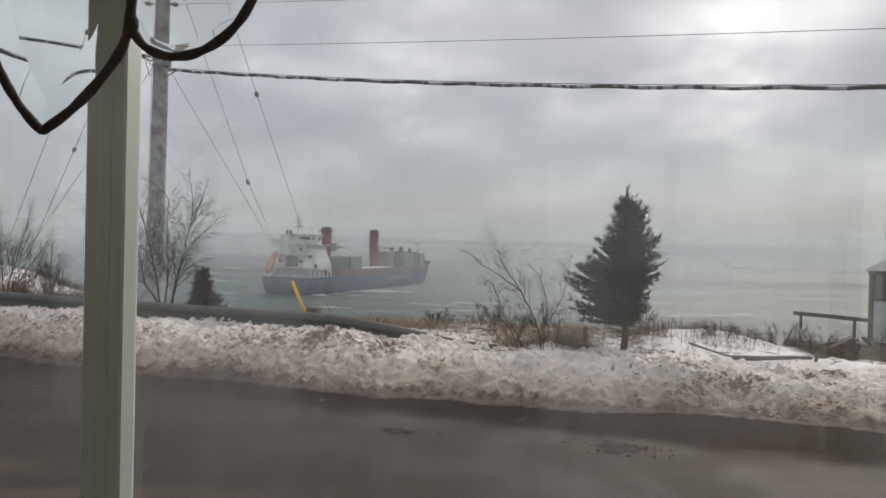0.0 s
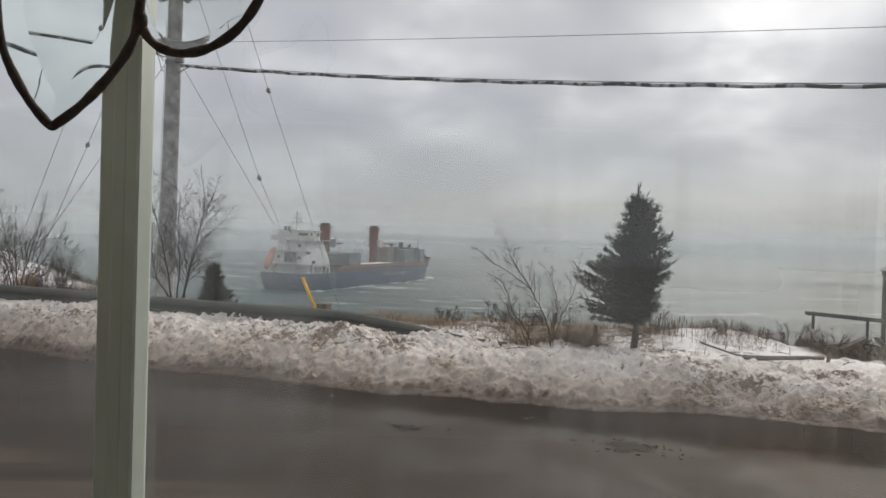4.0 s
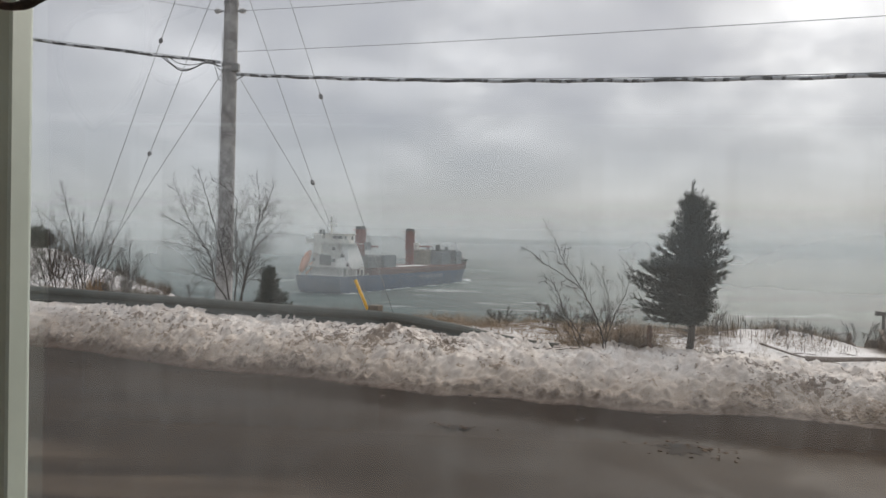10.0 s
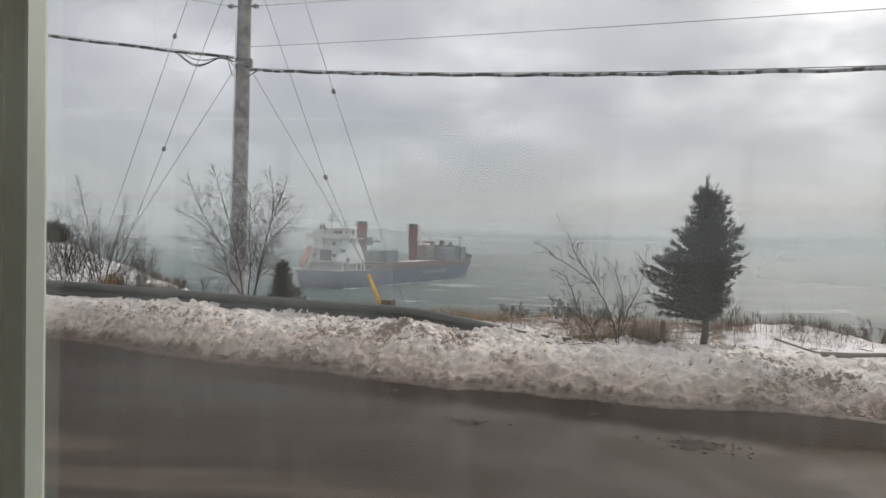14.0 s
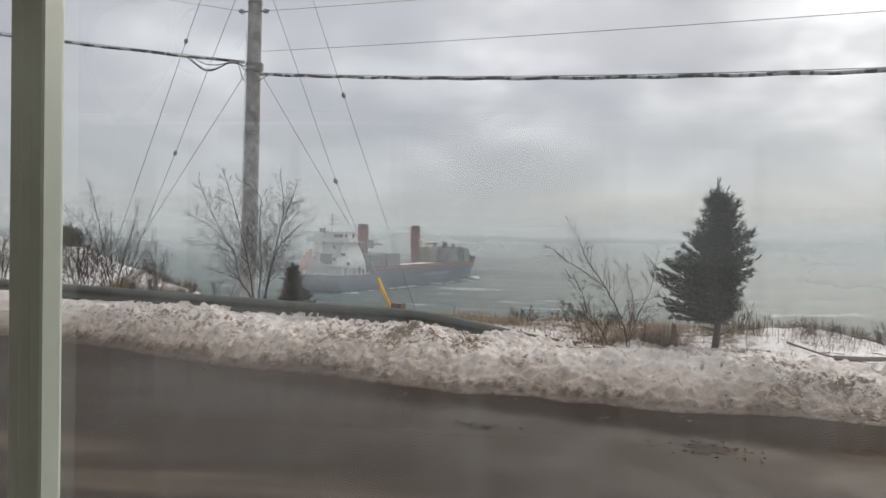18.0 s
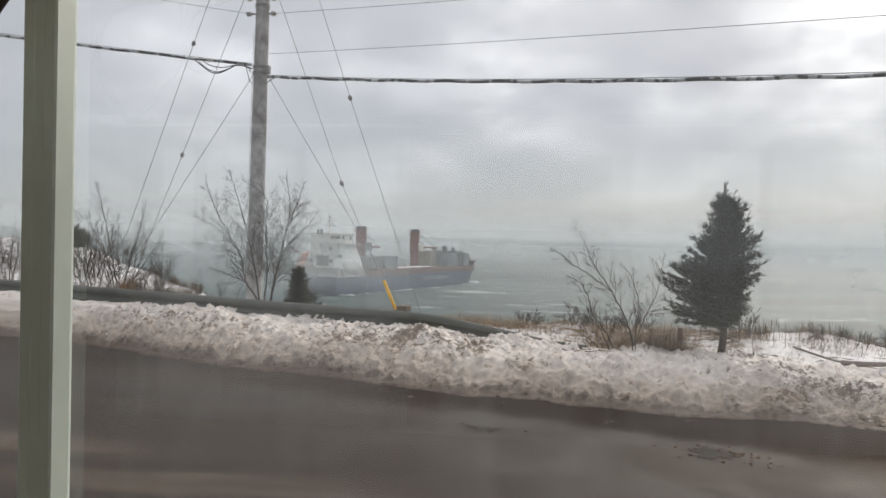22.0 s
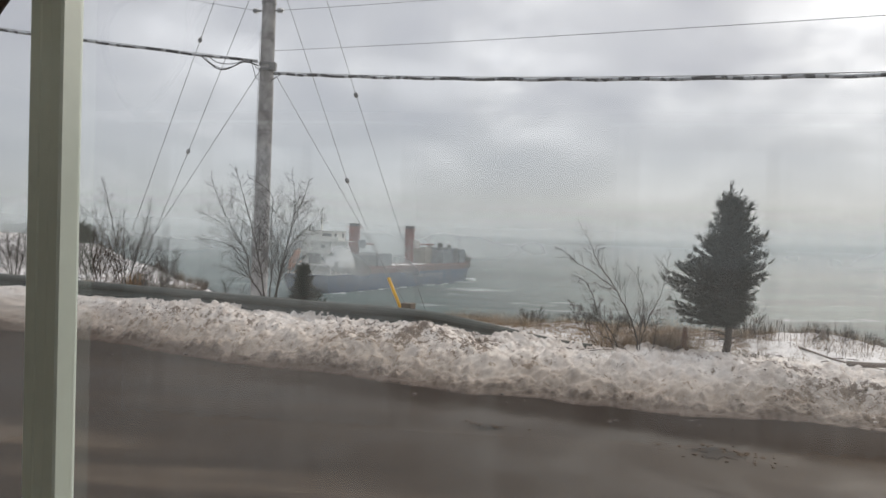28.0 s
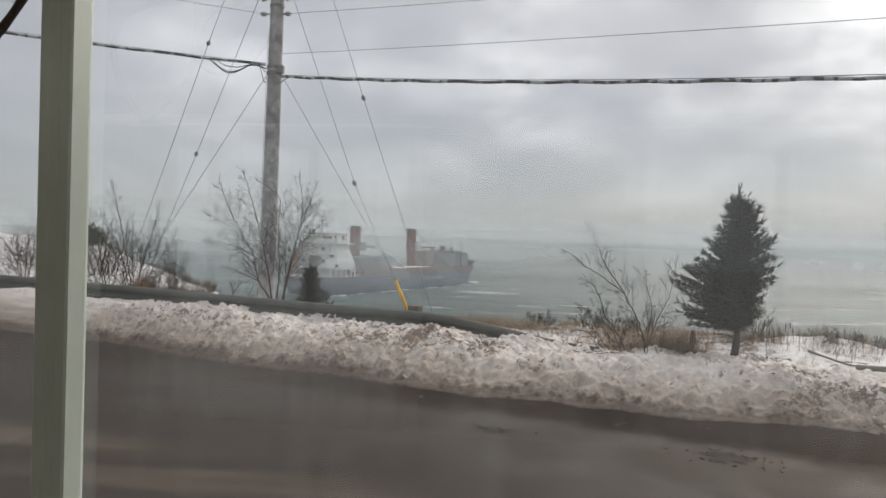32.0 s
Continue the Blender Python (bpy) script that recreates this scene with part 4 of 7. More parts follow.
# ---------------------------------------------------------------- shed, fence and scraps at the right
def build_yard():
    grey = paint("grey_board", (0.15, 0.15, 0.145), 0.8, scale=10, var=0.3, bump=0.4)
    dark = paint("dark_frame", (0.03, 0.033, 0.035), 0.6, scale=10, var=0.3)
    pale = paint("pale_sheet", (0.50, 0.56, 0.56), 0.5, scale=4, var=0.15, dirt=(0.3, 0.32, 0.32))
    shed = thing("garden_shed", "small pale shed with dark corner posts and hipped roof", "shed", pose(11.42, 19.0, -0.56, 0, 0, -34))
    W, D, H = 2.6, 2.2, 1.85
    part("back_wall", boxm(0.06, W - 0.06, D - 0.08, D, 0.02, H), pale, shed)
    part("front_panel", boxm(0.12, 0.62, 0.02, 0.06, 0.04, 1.12), pale, shed)
    part("front_panel", boxm(0.70, W - 0.12, 0.02, 0.06, 0.04, 1.12), pale, shed)
    part("side_wall", boxm(0.02, 0.07, 0.12, D - 0.12, 0.02, H), pale, shed)
    part("side_wall", boxm(W - 0.07, W - 0.02, 0.12, D - 0.12, 0.02, H), pale, shed)
    part("floor_panel", boxm(0.02, W, 0.0, D, -0.25, 0.02), dark, shed)
    for x, y in ((0, 0), (W - 0.12, 0), (0, D - 0.12), (W - 0.12, D - 0.12), (0.60, 0)):
        part("corner_post", boxm(x, x + 0.10, y, y + 0.12, -0.2, H, bevel=0.008), dark, shed)
    part("rail", boxm(0.1, W - 0.1, -0.005, 0.09, 1.12, 1.20, bevel=0.006), dark, shed)
    part("header", boxm(-0.02, W + 0.02, -0.02, 0.12, H - 0.06, H + 0.06, bevel=0.006), dark, shed)
    win = part("window", boxm(0.14, 0.58, 0.045, 0.055, 1.20, H - 0.06), paint("shed_glass", (0.10, 0.12, 0.13), 0.08, scale=2, var=0.2), shed, "dark shed window")
    part("pane_bar", boxm(0.33, 0.37, 0.02, 0.06, 1.20, H - 0.06), dark, win)
    part("window", boxm(0.72, W - 0.14, 0.045, 0.055, 1.20, H - 0.06), MATS["shed_glass"], shed, "dark shed window")
    bm = bmesh.new()
    o = 0.12
    lo = [bm.verts.new(p) for p in ((-o, -o, H + 0.06), (W + o, -o, H + 0.06), (W + o, D + o, H + 0.06), (-o, D + o, H + 0.06))]
    hi = [bm.verts.new(p) for p in ((0.9, D / 2 - 0.1, H + 0.72), (W - 0.9, D / 2 - 0.1, H + 0.72), (W - 0.9, D / 2 + 0.1, H + 0.72), (0.9, D / 2 + 0.1, H + 0.72))]
    for k in range(4):
        bm.faces.new((lo[k], lo[(k + 1) % 4], hi[(k + 1) % 4], hi[k]))
    bm.faces.new(hi), bm.faces.new(lo[::-1])
    roof = part("roof", bm, paint("roof_sheet", (0.27, 0.29, 0.29), 0.6, scale=6, var=0.2), shed)
    part("roof_vent", boxm(0.75, 1.15, D / 2 - 0.2, D / 2 + 0.2, H + 0.5, H + 0.86, bevel=0.02), dark, roof)

    fence = thing("rail_fence", "grey wooden rail on two posts at the edge of the bluff", "fence")
    a, b = Vector((9.46, 19.0, 0.20)), Vector((11.55, 19.0, 0.045))
    bm = box(bmesh.new(), 0, (b - a).length, -0.04, 0.04, -0.06, 0.045, bevel=0.01)
    part("rail", bm, grey, fence, m=Matrix.Translation(a) @ Euler((0, math.atan2(-(b.z - a.z), b.x - a.x), 0)).to_matrix().to_4x4())
    for x, t in ((9.70, 0.15), (11.12, 0.03)):
        part("post", boxm(x - 0.03, x + 0.03, 19.05, 19.11, -1.35, t, bevel=0.008), grey, fence)

    # fallen pole lying on the snow
    log = thing("fallen_rail", "dark weathered log lying on the snow", "rail")
    bm = bmesh.new()
    for points, r in ((((4.10, 11.3), (4.20, 10.85), (4.28, 10.5), (4.38, 10.22)), 0.017), (((4.33, 10.22), (4.68, 10.12), (5.06, 10.15), (5.42, 10.15)), 0.036)):
        line = through_points([(x, y, 0) for x, y in points], 6)
        pts = [Vector((q.x, q.y, land(*to_uv(q.x, q.y), False) + 0.03)) for q in line]
        tube(bm, pts, [r * (1 - 0.3 * k / len(pts)) for k in range(len(pts))], 8)
    part("shaft", bm, paint("drift_wood", (0.20, 0.165, 0.14), 0.85, scale=8, var=0.35, bump=0.5), log, smooth=True)
    p = Vector((5.47, 10.13, land(*to_uv(5.47, 10.13))))
    part("stub", boxm(-0.02, 0.02, -0.02, 0.02, -0.2, 0.13, bevel=0.008), MATS["drift_wood"], log, m=pose(*p, 4, 6, 20))
    # stakes
    for x, y, h, mat, lab in ((2.30, 10.6, 0.34, paint("rusty_stake", (0.13, 0.065, 0.04), 0.8, scale=20, var=0.4), "short rusty-brown stake in the snow"),
                              (5.95, 12.6, 0.2, MATS["drift_wood"], "leaning grey stake in dead grass"), (4.7, 12.1, 0.16, MATS["drift_wood"], "leaning grey stake in dead grass")):
        g = land(*to_uv(x, y))
        bm = bmesh.new()
        tube(bm, [(0, 0, -0.2), (0, 0, 0.05), (0.01, 0, h * 0.6), (0.0, 0.01, h)], [0.050, 0.036, 0.042, 0.028], 8)
        for a in (0.3, 1.9, 3.3, 5.2):
            tube(bm, [(0, 0, 0.10), (0.06 * math.cos(a), 0.06 * math.sin(a), 0.05), (0.15 * math.cos(a), 0.15 * math.sin(a), -0.01)], [0.028, 0.020, 0.008], 6)
        solo("stake", bm, mat, lab, "stake", group="stakes", m=pose(x, y, g, 3, 4, 0))
    # boards and branches below the shed
    for k in range(14):
        x, y = random.uniform(7.2, 10.6), random.uniform(12.2, 15.2)
        g = land(*to_uv(x, y))
        bm = box(bmesh.new(), -random.uniform(0.3, 0.8), random.uniform(0.3, 0.8), -0.05, 0.05, -0.012, 0.012, bevel=0.004)
        solo("scrap_board", bm, MATS["drift_wood"] if k % 3 else grey, "loose weathered board in the brush pile", "board", group="scrap boards", m=pose(x, y, g + 0.12, random.uniform(-20, 20), random.uniform(-30, 30), random.uniform(0, 180)))


build_yard()

# ---------------------------------------------------------------- plants
def grow(bm, p, d, length, r, depth, rng, up=0.1, kinks=5, sides=5, spread=38):
    """A bare branch that curves and forks, down to thin twigs."""
    pts, rad = [p.copy()], [r]
    bend = Vector((rng.uniform(-1, 1), rng.uniform(-1, 1), rng.uniform(-0.2, 0.6))) * 0.10
    for k in range(kinks):
        d = (d + bend + Vector((rng.uniform(-1, 1), rng.uniform(-1, 1), rng.uniform(-0.8, 1))) * 0.13 + Vector((0, 0, up)) * 0.3).normalized()
        p = p + d * (length / kinks)
        pts.append(p.copy())
        rad.append(max(0.0022, r * (1 - 0.75 * (k + 1) / kinks)))
    tube(bm, pts, rad, sides if depth > 1 else 3, cap=False)
    if depth <= 0:
        return
    forks = {3: 10, 2: 6, 1: 5}.get(depth, 5) + rng.randint(-1, 1)
    for k in range(forks):
        t = 0.16 + 0.82 * (k + rng.random()) / forks
        i = min(int(t * kinks), kinks - 1)
        q = pts[i].lerp(pts[i + 1], t * kinks - i)
        nd = (pts[i + 1] - pts[i]).normalized()
        axis = nd.orthogonal().normalized()
        axis.rotate(Matrix.Rotation(rng.uniform(0, 6.28), 3, nd))
        nd.rotate(Matrix.Rotation(radians(rng.uniform(spread * 0.6, spread * 1.3)), 3, axis))
        grow(bm, q, nd, length * rng.uniform(0.36, 0.62) * (1.15 - 0.45 * t), max(0.0020, rad[i] * 0.62), depth - 1, rng, up, 4 if depth > 1 else 3, sides, spread)


def bare_shrub(name, x, y, stems, height, label, seed, lean, depth, r, spread=38, foot=0.15, category="shrub"):
    rng = random.Random(seed)
    g = land(*to_uv(x, y))
    sh = thing(name, label, category, pose(x, y, g - 0.05))
    bark = leafy("grey_brown_bark", (0.042, 0.032, 0.027), 0.3, 0.8)
    for k in range(stems):
        a = 2 * math.pi * (k + rng.random() * 0.7) / stems
        bm = bmesh.new()
        d = Vector((math.cos(a) * lean * rng.uniform(0.5, 1.3), math.sin(a) * lean * rng.uniform(0.4, 1.0), 1)).normalized()
        grow(bm, Vector((math.cos(a) * foot, math.sin(a) * foot * 0.6, 0)), d, height * rng.uniform(0.72, 1.02), r * rng.uniform(0.8, 1.15), depth, rng, 0.12, 6, 6, spread)
        part("stem", bm, bark, sh)
    return sh


def spray(bm, line, r0, r1, level, rng, tips, gap, ratio, reach, bald=0.1, flat=0.55):
    """A tapering stem with side twigs at sharp angles, by turns to either side, each with finer ones."""
    n = len(line)
    tube(bm, line, [r0 + (r1 - r0) * (k / (n - 1)) ** 0.8 for k in range(n)], 6 if r0 > 0.011 else 4 if r0 > 0.005 else 3, cap=False)
    tips.append(line[-1])
    if level <= 0:
        return
    spans = [(b - a).length for a, b in zip(line, line[1:])]
    total = sum(spans)
    s, side = total * bald + gap * rng.random(), rng.choice((-1, 1))
    while s < total * 0.985:
        t, k = s, 0
        while k < n - 2 and t > spans[k]:
            t -= spans[k]
            k += 1
        d = (line[k + 1] - line[k]).normalized()
        p = line[k] + d * t
        f = s / total
        left = 1 - f
        ln = min(reach, total * ratio) * (0.14 + 0.86 * left ** 0.8) * rng.uniform(0.45, 1.15)
        axis = Vector((rng.gauss(0, flat), 1, rng.gauss(0, flat))).normalized()
        nd = d.copy()
        nd.rotate(Matrix.Rotation(side * radians(rng.uniform(28, 62)), 3, axis))
        pts = [p]
        bend = Vector((0, 0, rng.uniform(-0.05, 0.16)))
        for _ in range(4):
            nd = (nd + bend + Vector((rng.uniform(-1, 1), rng.uniform(-1, 1), rng.uniform(-1, 1))) * 0.11).normalized()
            pts.append(pts[-1] + nd * ln / 4)
        r = r0 + (r1 - r0) * f ** 0.8
        spray(bm, pts, max(r1, r * 0.5), r1 * 0.75, level - 1 if ln > 0.09 else 0, rng, tips, gap * 1.0, 0.6, reach * 0.7, 0.2, flat)
        side = -side if rng.random() < 0.8 else side
        s += gap * rng.uniform(0.55, 1.5)


def stem_plant(name, x, y, z, stems, label, category, seed, gap=0.056, ratio=0.50, reach=1.0, level=3, fine=0.0023, depth=0.5, berries=False, bald=0.2):
    """A bare plant of a few bent main stems: thickness, then points sideways and up from its foot."""
    rng = random.Random(seed)
    ground = land(*to_uv(x, y)) - z - 0.06
    plant = thing(name, label, category, pose(x, y, z))
    bark = leafy("grey_brown_bark", (0.042, 0.032, 0.027), 0.3, 0.8)
    tips = []
    for r, points in stems:
        lean = rng.uniform(-depth, depth) * 0.7
        top = max(b for a, b in points)
        if points[0][1] < 0.12:
            points = ((points[0][0], ground),) + tuple(points)
        line = through_points([(a, lean * max(0.0, b / top) ** 1.3, b) for a, b in points])
        line = [q + Vector((rng.uniform(-1, 1), rng.uniform(-1, 1), rng.uniform(-1, 1))) * 0.010 for q in line]
        bm = bmesh.new()
        spray(bm, line, r, fine * 1.4, level, rng, tips, gap, ratio, reach, bald)
        part("stem", bm, bark, plant)
    if berries:
        bm = bmesh.new()
        for p in tips:
            for _ in range(rng.choice((0, 0, 1, 1, 2))):
                bmesh.ops.create_icosphere(bm, subdivisions=1, radius=rng.uniform(0.004, 0.008), matrix=Matrix.Translation(p + Vector((rng.gauss(0, 0.010), rng.gauss(0, 0.010), rng.gauss(0, 0.010)))))
        part("dry_berries", bm, leafy("dry_berry", (0.05, 0.036, 0.03), 0.4), plant)
    return plant


def tuft(verts, faces, p, d, length, rng, n=9):
    """A twig end with needles all round, pointing forwards."""
    d = d.normalized()
    side = d.orthogonal().normalized()
    for i in range(n):
        t = i / n
        s = side.copy()
        s.rotate(Matrix.Rotation(i * 2.4 + rng.random(), 3, d))
        q = p + d * length * t
        tip = q + (d * 0.75 + s * 0.75).normalized() * 0.034
        w = d.cross(s) * 0.0042
        k = len(verts)
        verts += [q - w, q + w, tip]
        faces.append((k, k + 1, k + 2))
    k = len(verts)
    w = side * 0.004
    verts += [p - w, p + w, p + d * (length + 0.02)]
    faces.append((k, k + 1, k + 2))


def profile(stops, z):
    for (za, wa), (zb, wb) in zip(stops, stops[1:]):
        if z <= zb:
            return wa + (wb - wa) * max(0.0, (z - za) / (zb - za))
    return stops[-1][1]


def spruce(name, x, y, height, half, bare, label, seed, density=1.0, lop=0.0, droop=0.1, shape=0.62, west=None, east=None):
    rng = random.Random(seed)
    g = land(*to_uv(x, y))
    tree = thing(name, label, "spruce", pose(x, y, g - 0.03))
    bark = paint("spruce_bark", (0.062, 0.047, 0.038), 0.9, scale=18, var=0.4, bump=0.6)
    bm = bmesh.new()
    n = 14
    tube(bm, [Vector((0.02 * math.sin(k * 0.8), 0.02 * math.cos(k), height * k / n)) for k in range(n + 1)], [max(0.005, (0.034 + 0.022 * height / 2.5) * (1 - k / n) ** 0.9) for k in range(n + 1)], 9)
    part("trunk", bm, bark, tree, smooth=True)
    wood, verts, faces = bmesh.new(), [], []
    z = bare
    while z < height * 0.86:
        t = (z - bare) / (height - bare)
        # widest a third of the way up, uneven
        prof = 0.80 + 0.20 * math.sin(min(1.0, t / 0.20) * math.pi / 2) if t < 0.20 else (1 - (t - 0.20) / 0.80) ** shape
        ring = max(3, int((5 + 5 * (1 - t)) * density * (1.35 if west and t < 0.35 else 1.0)))
        for k in range(ring):
            a = 2 * math.pi * (k + rng.random()) / ring
            reach = half * prof * rng.uniform(0.55, 1.08) * (1 + lop * math.cos(a) * (1 - t))
            reach *= 1 + 0.5 * fbm(math.cos(a) * 1.1 + seed, z * 2.6, math.sin(a) * 1.1)
            rise = rng.uniform(0.05, 0.5) + 1.5 * t ** 2 - droop * (1 - t)
            if west:
                # a crown with a lobe on one side: widths by height
                rise = rng.uniform(-0.22, 0.22) + 0.12 * min(1.0, t * 3) + 1.5 * t ** 1.6
                w = 0.3
                for _ in range(4):
                    zt = z + rise * w
                    w = 0.5 * w + 0.5 * 0.88 * (profile(west, zt) * (1 - math.cos(a)) + profile(east, zt) * (1 + math.cos(a))) / 2
                reach = w * min(1.10, rng.uniform(0.62, 1.18) * (1 + 0.9 * fbm(math.cos(a) * 1.6 + seed, z * 3.6, math.sin(a) * 1.6))) * math.hypot(1, rise * 0.5)
                reach = max(0.08, reach - 0.02)
            d = Vector((math.cos(a), math.sin(a), rise)).normalized()
            base = Vector((0, 0, z + rng.uniform(-0.03, 0.03)))
            pts = [base]
            steps = max(2, int(reach / 0.09))
            for s in range(steps):
                d = (d + Vector((rng.uniform(-1, 1), rng.uniform(-1, 1), rng.uniform(-0.4, 0.9))) * 0.09).normalized()
                pts.append(pts[-1] + d * reach / steps)
            tube(wood, pts, [max(0.0025, 0.011 * (1 - i / len(pts))) for i in range(len(pts))], 3, cap=False)
            for i in range(1, len(pts)):
                dd = (pts[i] - pts[i - 1]).normalized()
                tuft(verts, faces, pts[i - 1], dd, 0.09, rng, 12)
                if i / len(pts) > 0.18:
                    for sgn in (-1, 1):
                        for rep in range(2):
                            sd = dd.cross(Vector((0, 0, 1))).normalized() * sgn
                            sd = (sd * rng.uniform(0.5, 1.1) + dd * rng.uniform(0.4, 1.0) + Vector((0, 0, rng.uniform(-0.35, 0.55)))).normalized()
                            ln = rng.uniform(0.07, 0.17) * (1.15 - 0.5 * i / len(pts))
                            tuft(verts, faces, pts[i], sd, ln, rng, int(9 + ln * 60))
            # upturned shoots at the branch's end
            for q in (pts[-1], pts[-2]):
                up = (d + Vector((rng.uniform(-0.4, 0.4), rng.uniform(-0.4, 0.4), rng.uniform(0.2, 1.3)))).normalized()
                tuft(verts, faces, q, up, rng.uniform(0.06, 0.15), rng, 13)
        z += rng.uniform(0.055, 0.085) / density
    # leader
    for k in range(7):
        a = k * 0.9
        zz = height * (0.86 + 0.018 * k)
        tuft(verts, faces, Vector((0, 0, zz)), Vector((math.cos(a * 2.3) * 0.6, math.sin(a * 2.3) * 0.6, 1.6)), 0.15 - 0.012 * k, rng, 20)
    for k in range(14 if west else 0):
        a, zz = k * 2.4, height * (0.68 + 0.018 * k)
        out = (0.20 * (1 - (zz / height - 0.68) / 0.32) + 0.03) * min(1.0, height / 2.4)
        p = Vector((math.cos(a) * out, math.sin(a) * out, zz - 0.03))
        d = Vector((math.cos(a) * 0.45, math.sin(a) * 0.45, 1))
        tuft(verts, faces, p, d, (0.24 - 0.008 * k) * min(1.0, 0.2 + height / 3), rng, 22)
        tuft(verts, faces, p + d * 0.05, Vector((math.cos(a + 0.9), math.sin(a + 0.9), 1.1)), 0.10, rng, 9)
    for k in range(16):
        a = k * 2.4
        zz = height * (0.76 + 0.011 * k)
        ln = ((0.24 if west else 0.30) - 0.012 * k) * min(1.0, 0.2 + height / 3)
        tuft(verts, faces, Vector((0, 0, zz)), Vector((math.cos(a), math.sin(a), 1.1)), ln, rng, int(70 * ln) + 8)
        tuft(verts, faces, Vector((math.cos(a), math.sin(a), 1.1)) * ln * 0.45 + Vector((0, 0, zz)), Vector((math.cos(a + 0.5), math.sin(a + 0.5), 1.3)), ln * 0.4, rng, 10)
    tuft(verts, faces, Vector((0, 0, height * 0.86)), Vector((0.03, 0, 1)), height * 0.15, rng, 40)
    # dead lower twigs
    for k in range(60 if west else 30):
        a = rng.uniform(0, 6.28)
        p = Vector((0, 0, rng.uniform(0.12, bare + 0.25)))
        q = p + Vector((math.cos(a), math.sin(a), rng.uniform(-0.1, 0.3))) * rng.uniform(0.12, 0.42)
        tube(wood, [p, p.lerp(q, 0.5) + Vector((0, 0, 0.02)), q], [0.008, 0.005, 0.002], 3, cap=False)
    part("branches", wood, leafy("spruce_twig", (0.09, 0.065, 0.05), 0.3, 0.8), tree)
    me = bpy.data.meshes.new("needles")
    me.from_pydata(verts, [], faces)
    me.materials.append(leafy("spruce_needles", (0.026, 0.032, 0.021), 0.85, 0.6))
    ob = new("needles", me)
    ob.parent = tree
    return tree


def blades(count, where, height, mat, name, label, lean=2.3, width=0.0022, seedhead=0.0, seed=3):
    """Dead grass: bent narrow blades, in one mesh."""
    rng = random.Random(seed)
    verts, faces = [], []
    for _ in range(count):
        x, y = where(rng)
        g = land(*to_uv(x, y))
        h = height(rng)
        a, b = rng.uniform(0, 6.28), rng.uniform(0.1, 1.0) * lean
        side = Vector((math.sin(a), -math.cos(a), 0)) * width
        out = Vector((math.cos(a), math.sin(a), 0))
        k = len(verts)
        for t in (0.0, 0.45, 0.8):
            c = Vector((x, y, g - 0.02)) + out * (b * h * t * t) + Vector((0, 0, h * t * (1 - 0.25 * b * t)))
            verts += [c - side * (1 - 0.6 * t), c + side * (1 - 0.6 * t)]
        tip = Vector((x, y, g)) + out * (b * h) + Vector((0, 0, h * (1 - 0.3 * b)))
        verts.append(tip)
        faces += [(k, k + 1, k + 3, k + 2), (k + 2, k + 3, k + 5, k + 4), (k + 4, k + 5, k + 6)]
        if rng.random() < seedhead:
            j = len(verts)
            verts += [tip + Vector((0.010, 0, -0.02)), tip + Vector((-0.010, 0, -0.02)), tip + Vector((0.006, 0, 0.07)), tip + Vector((-0.006, 0, 0.07))]
            faces.append((j, j + 1, j + 3, j + 2))
    me = bpy.data.meshes.new(name)
    me.from_pydata(verts, [], faces)
    me.materials.append(mat)
    tagged(new(name, me), label, "dead grass", kind="stuff")


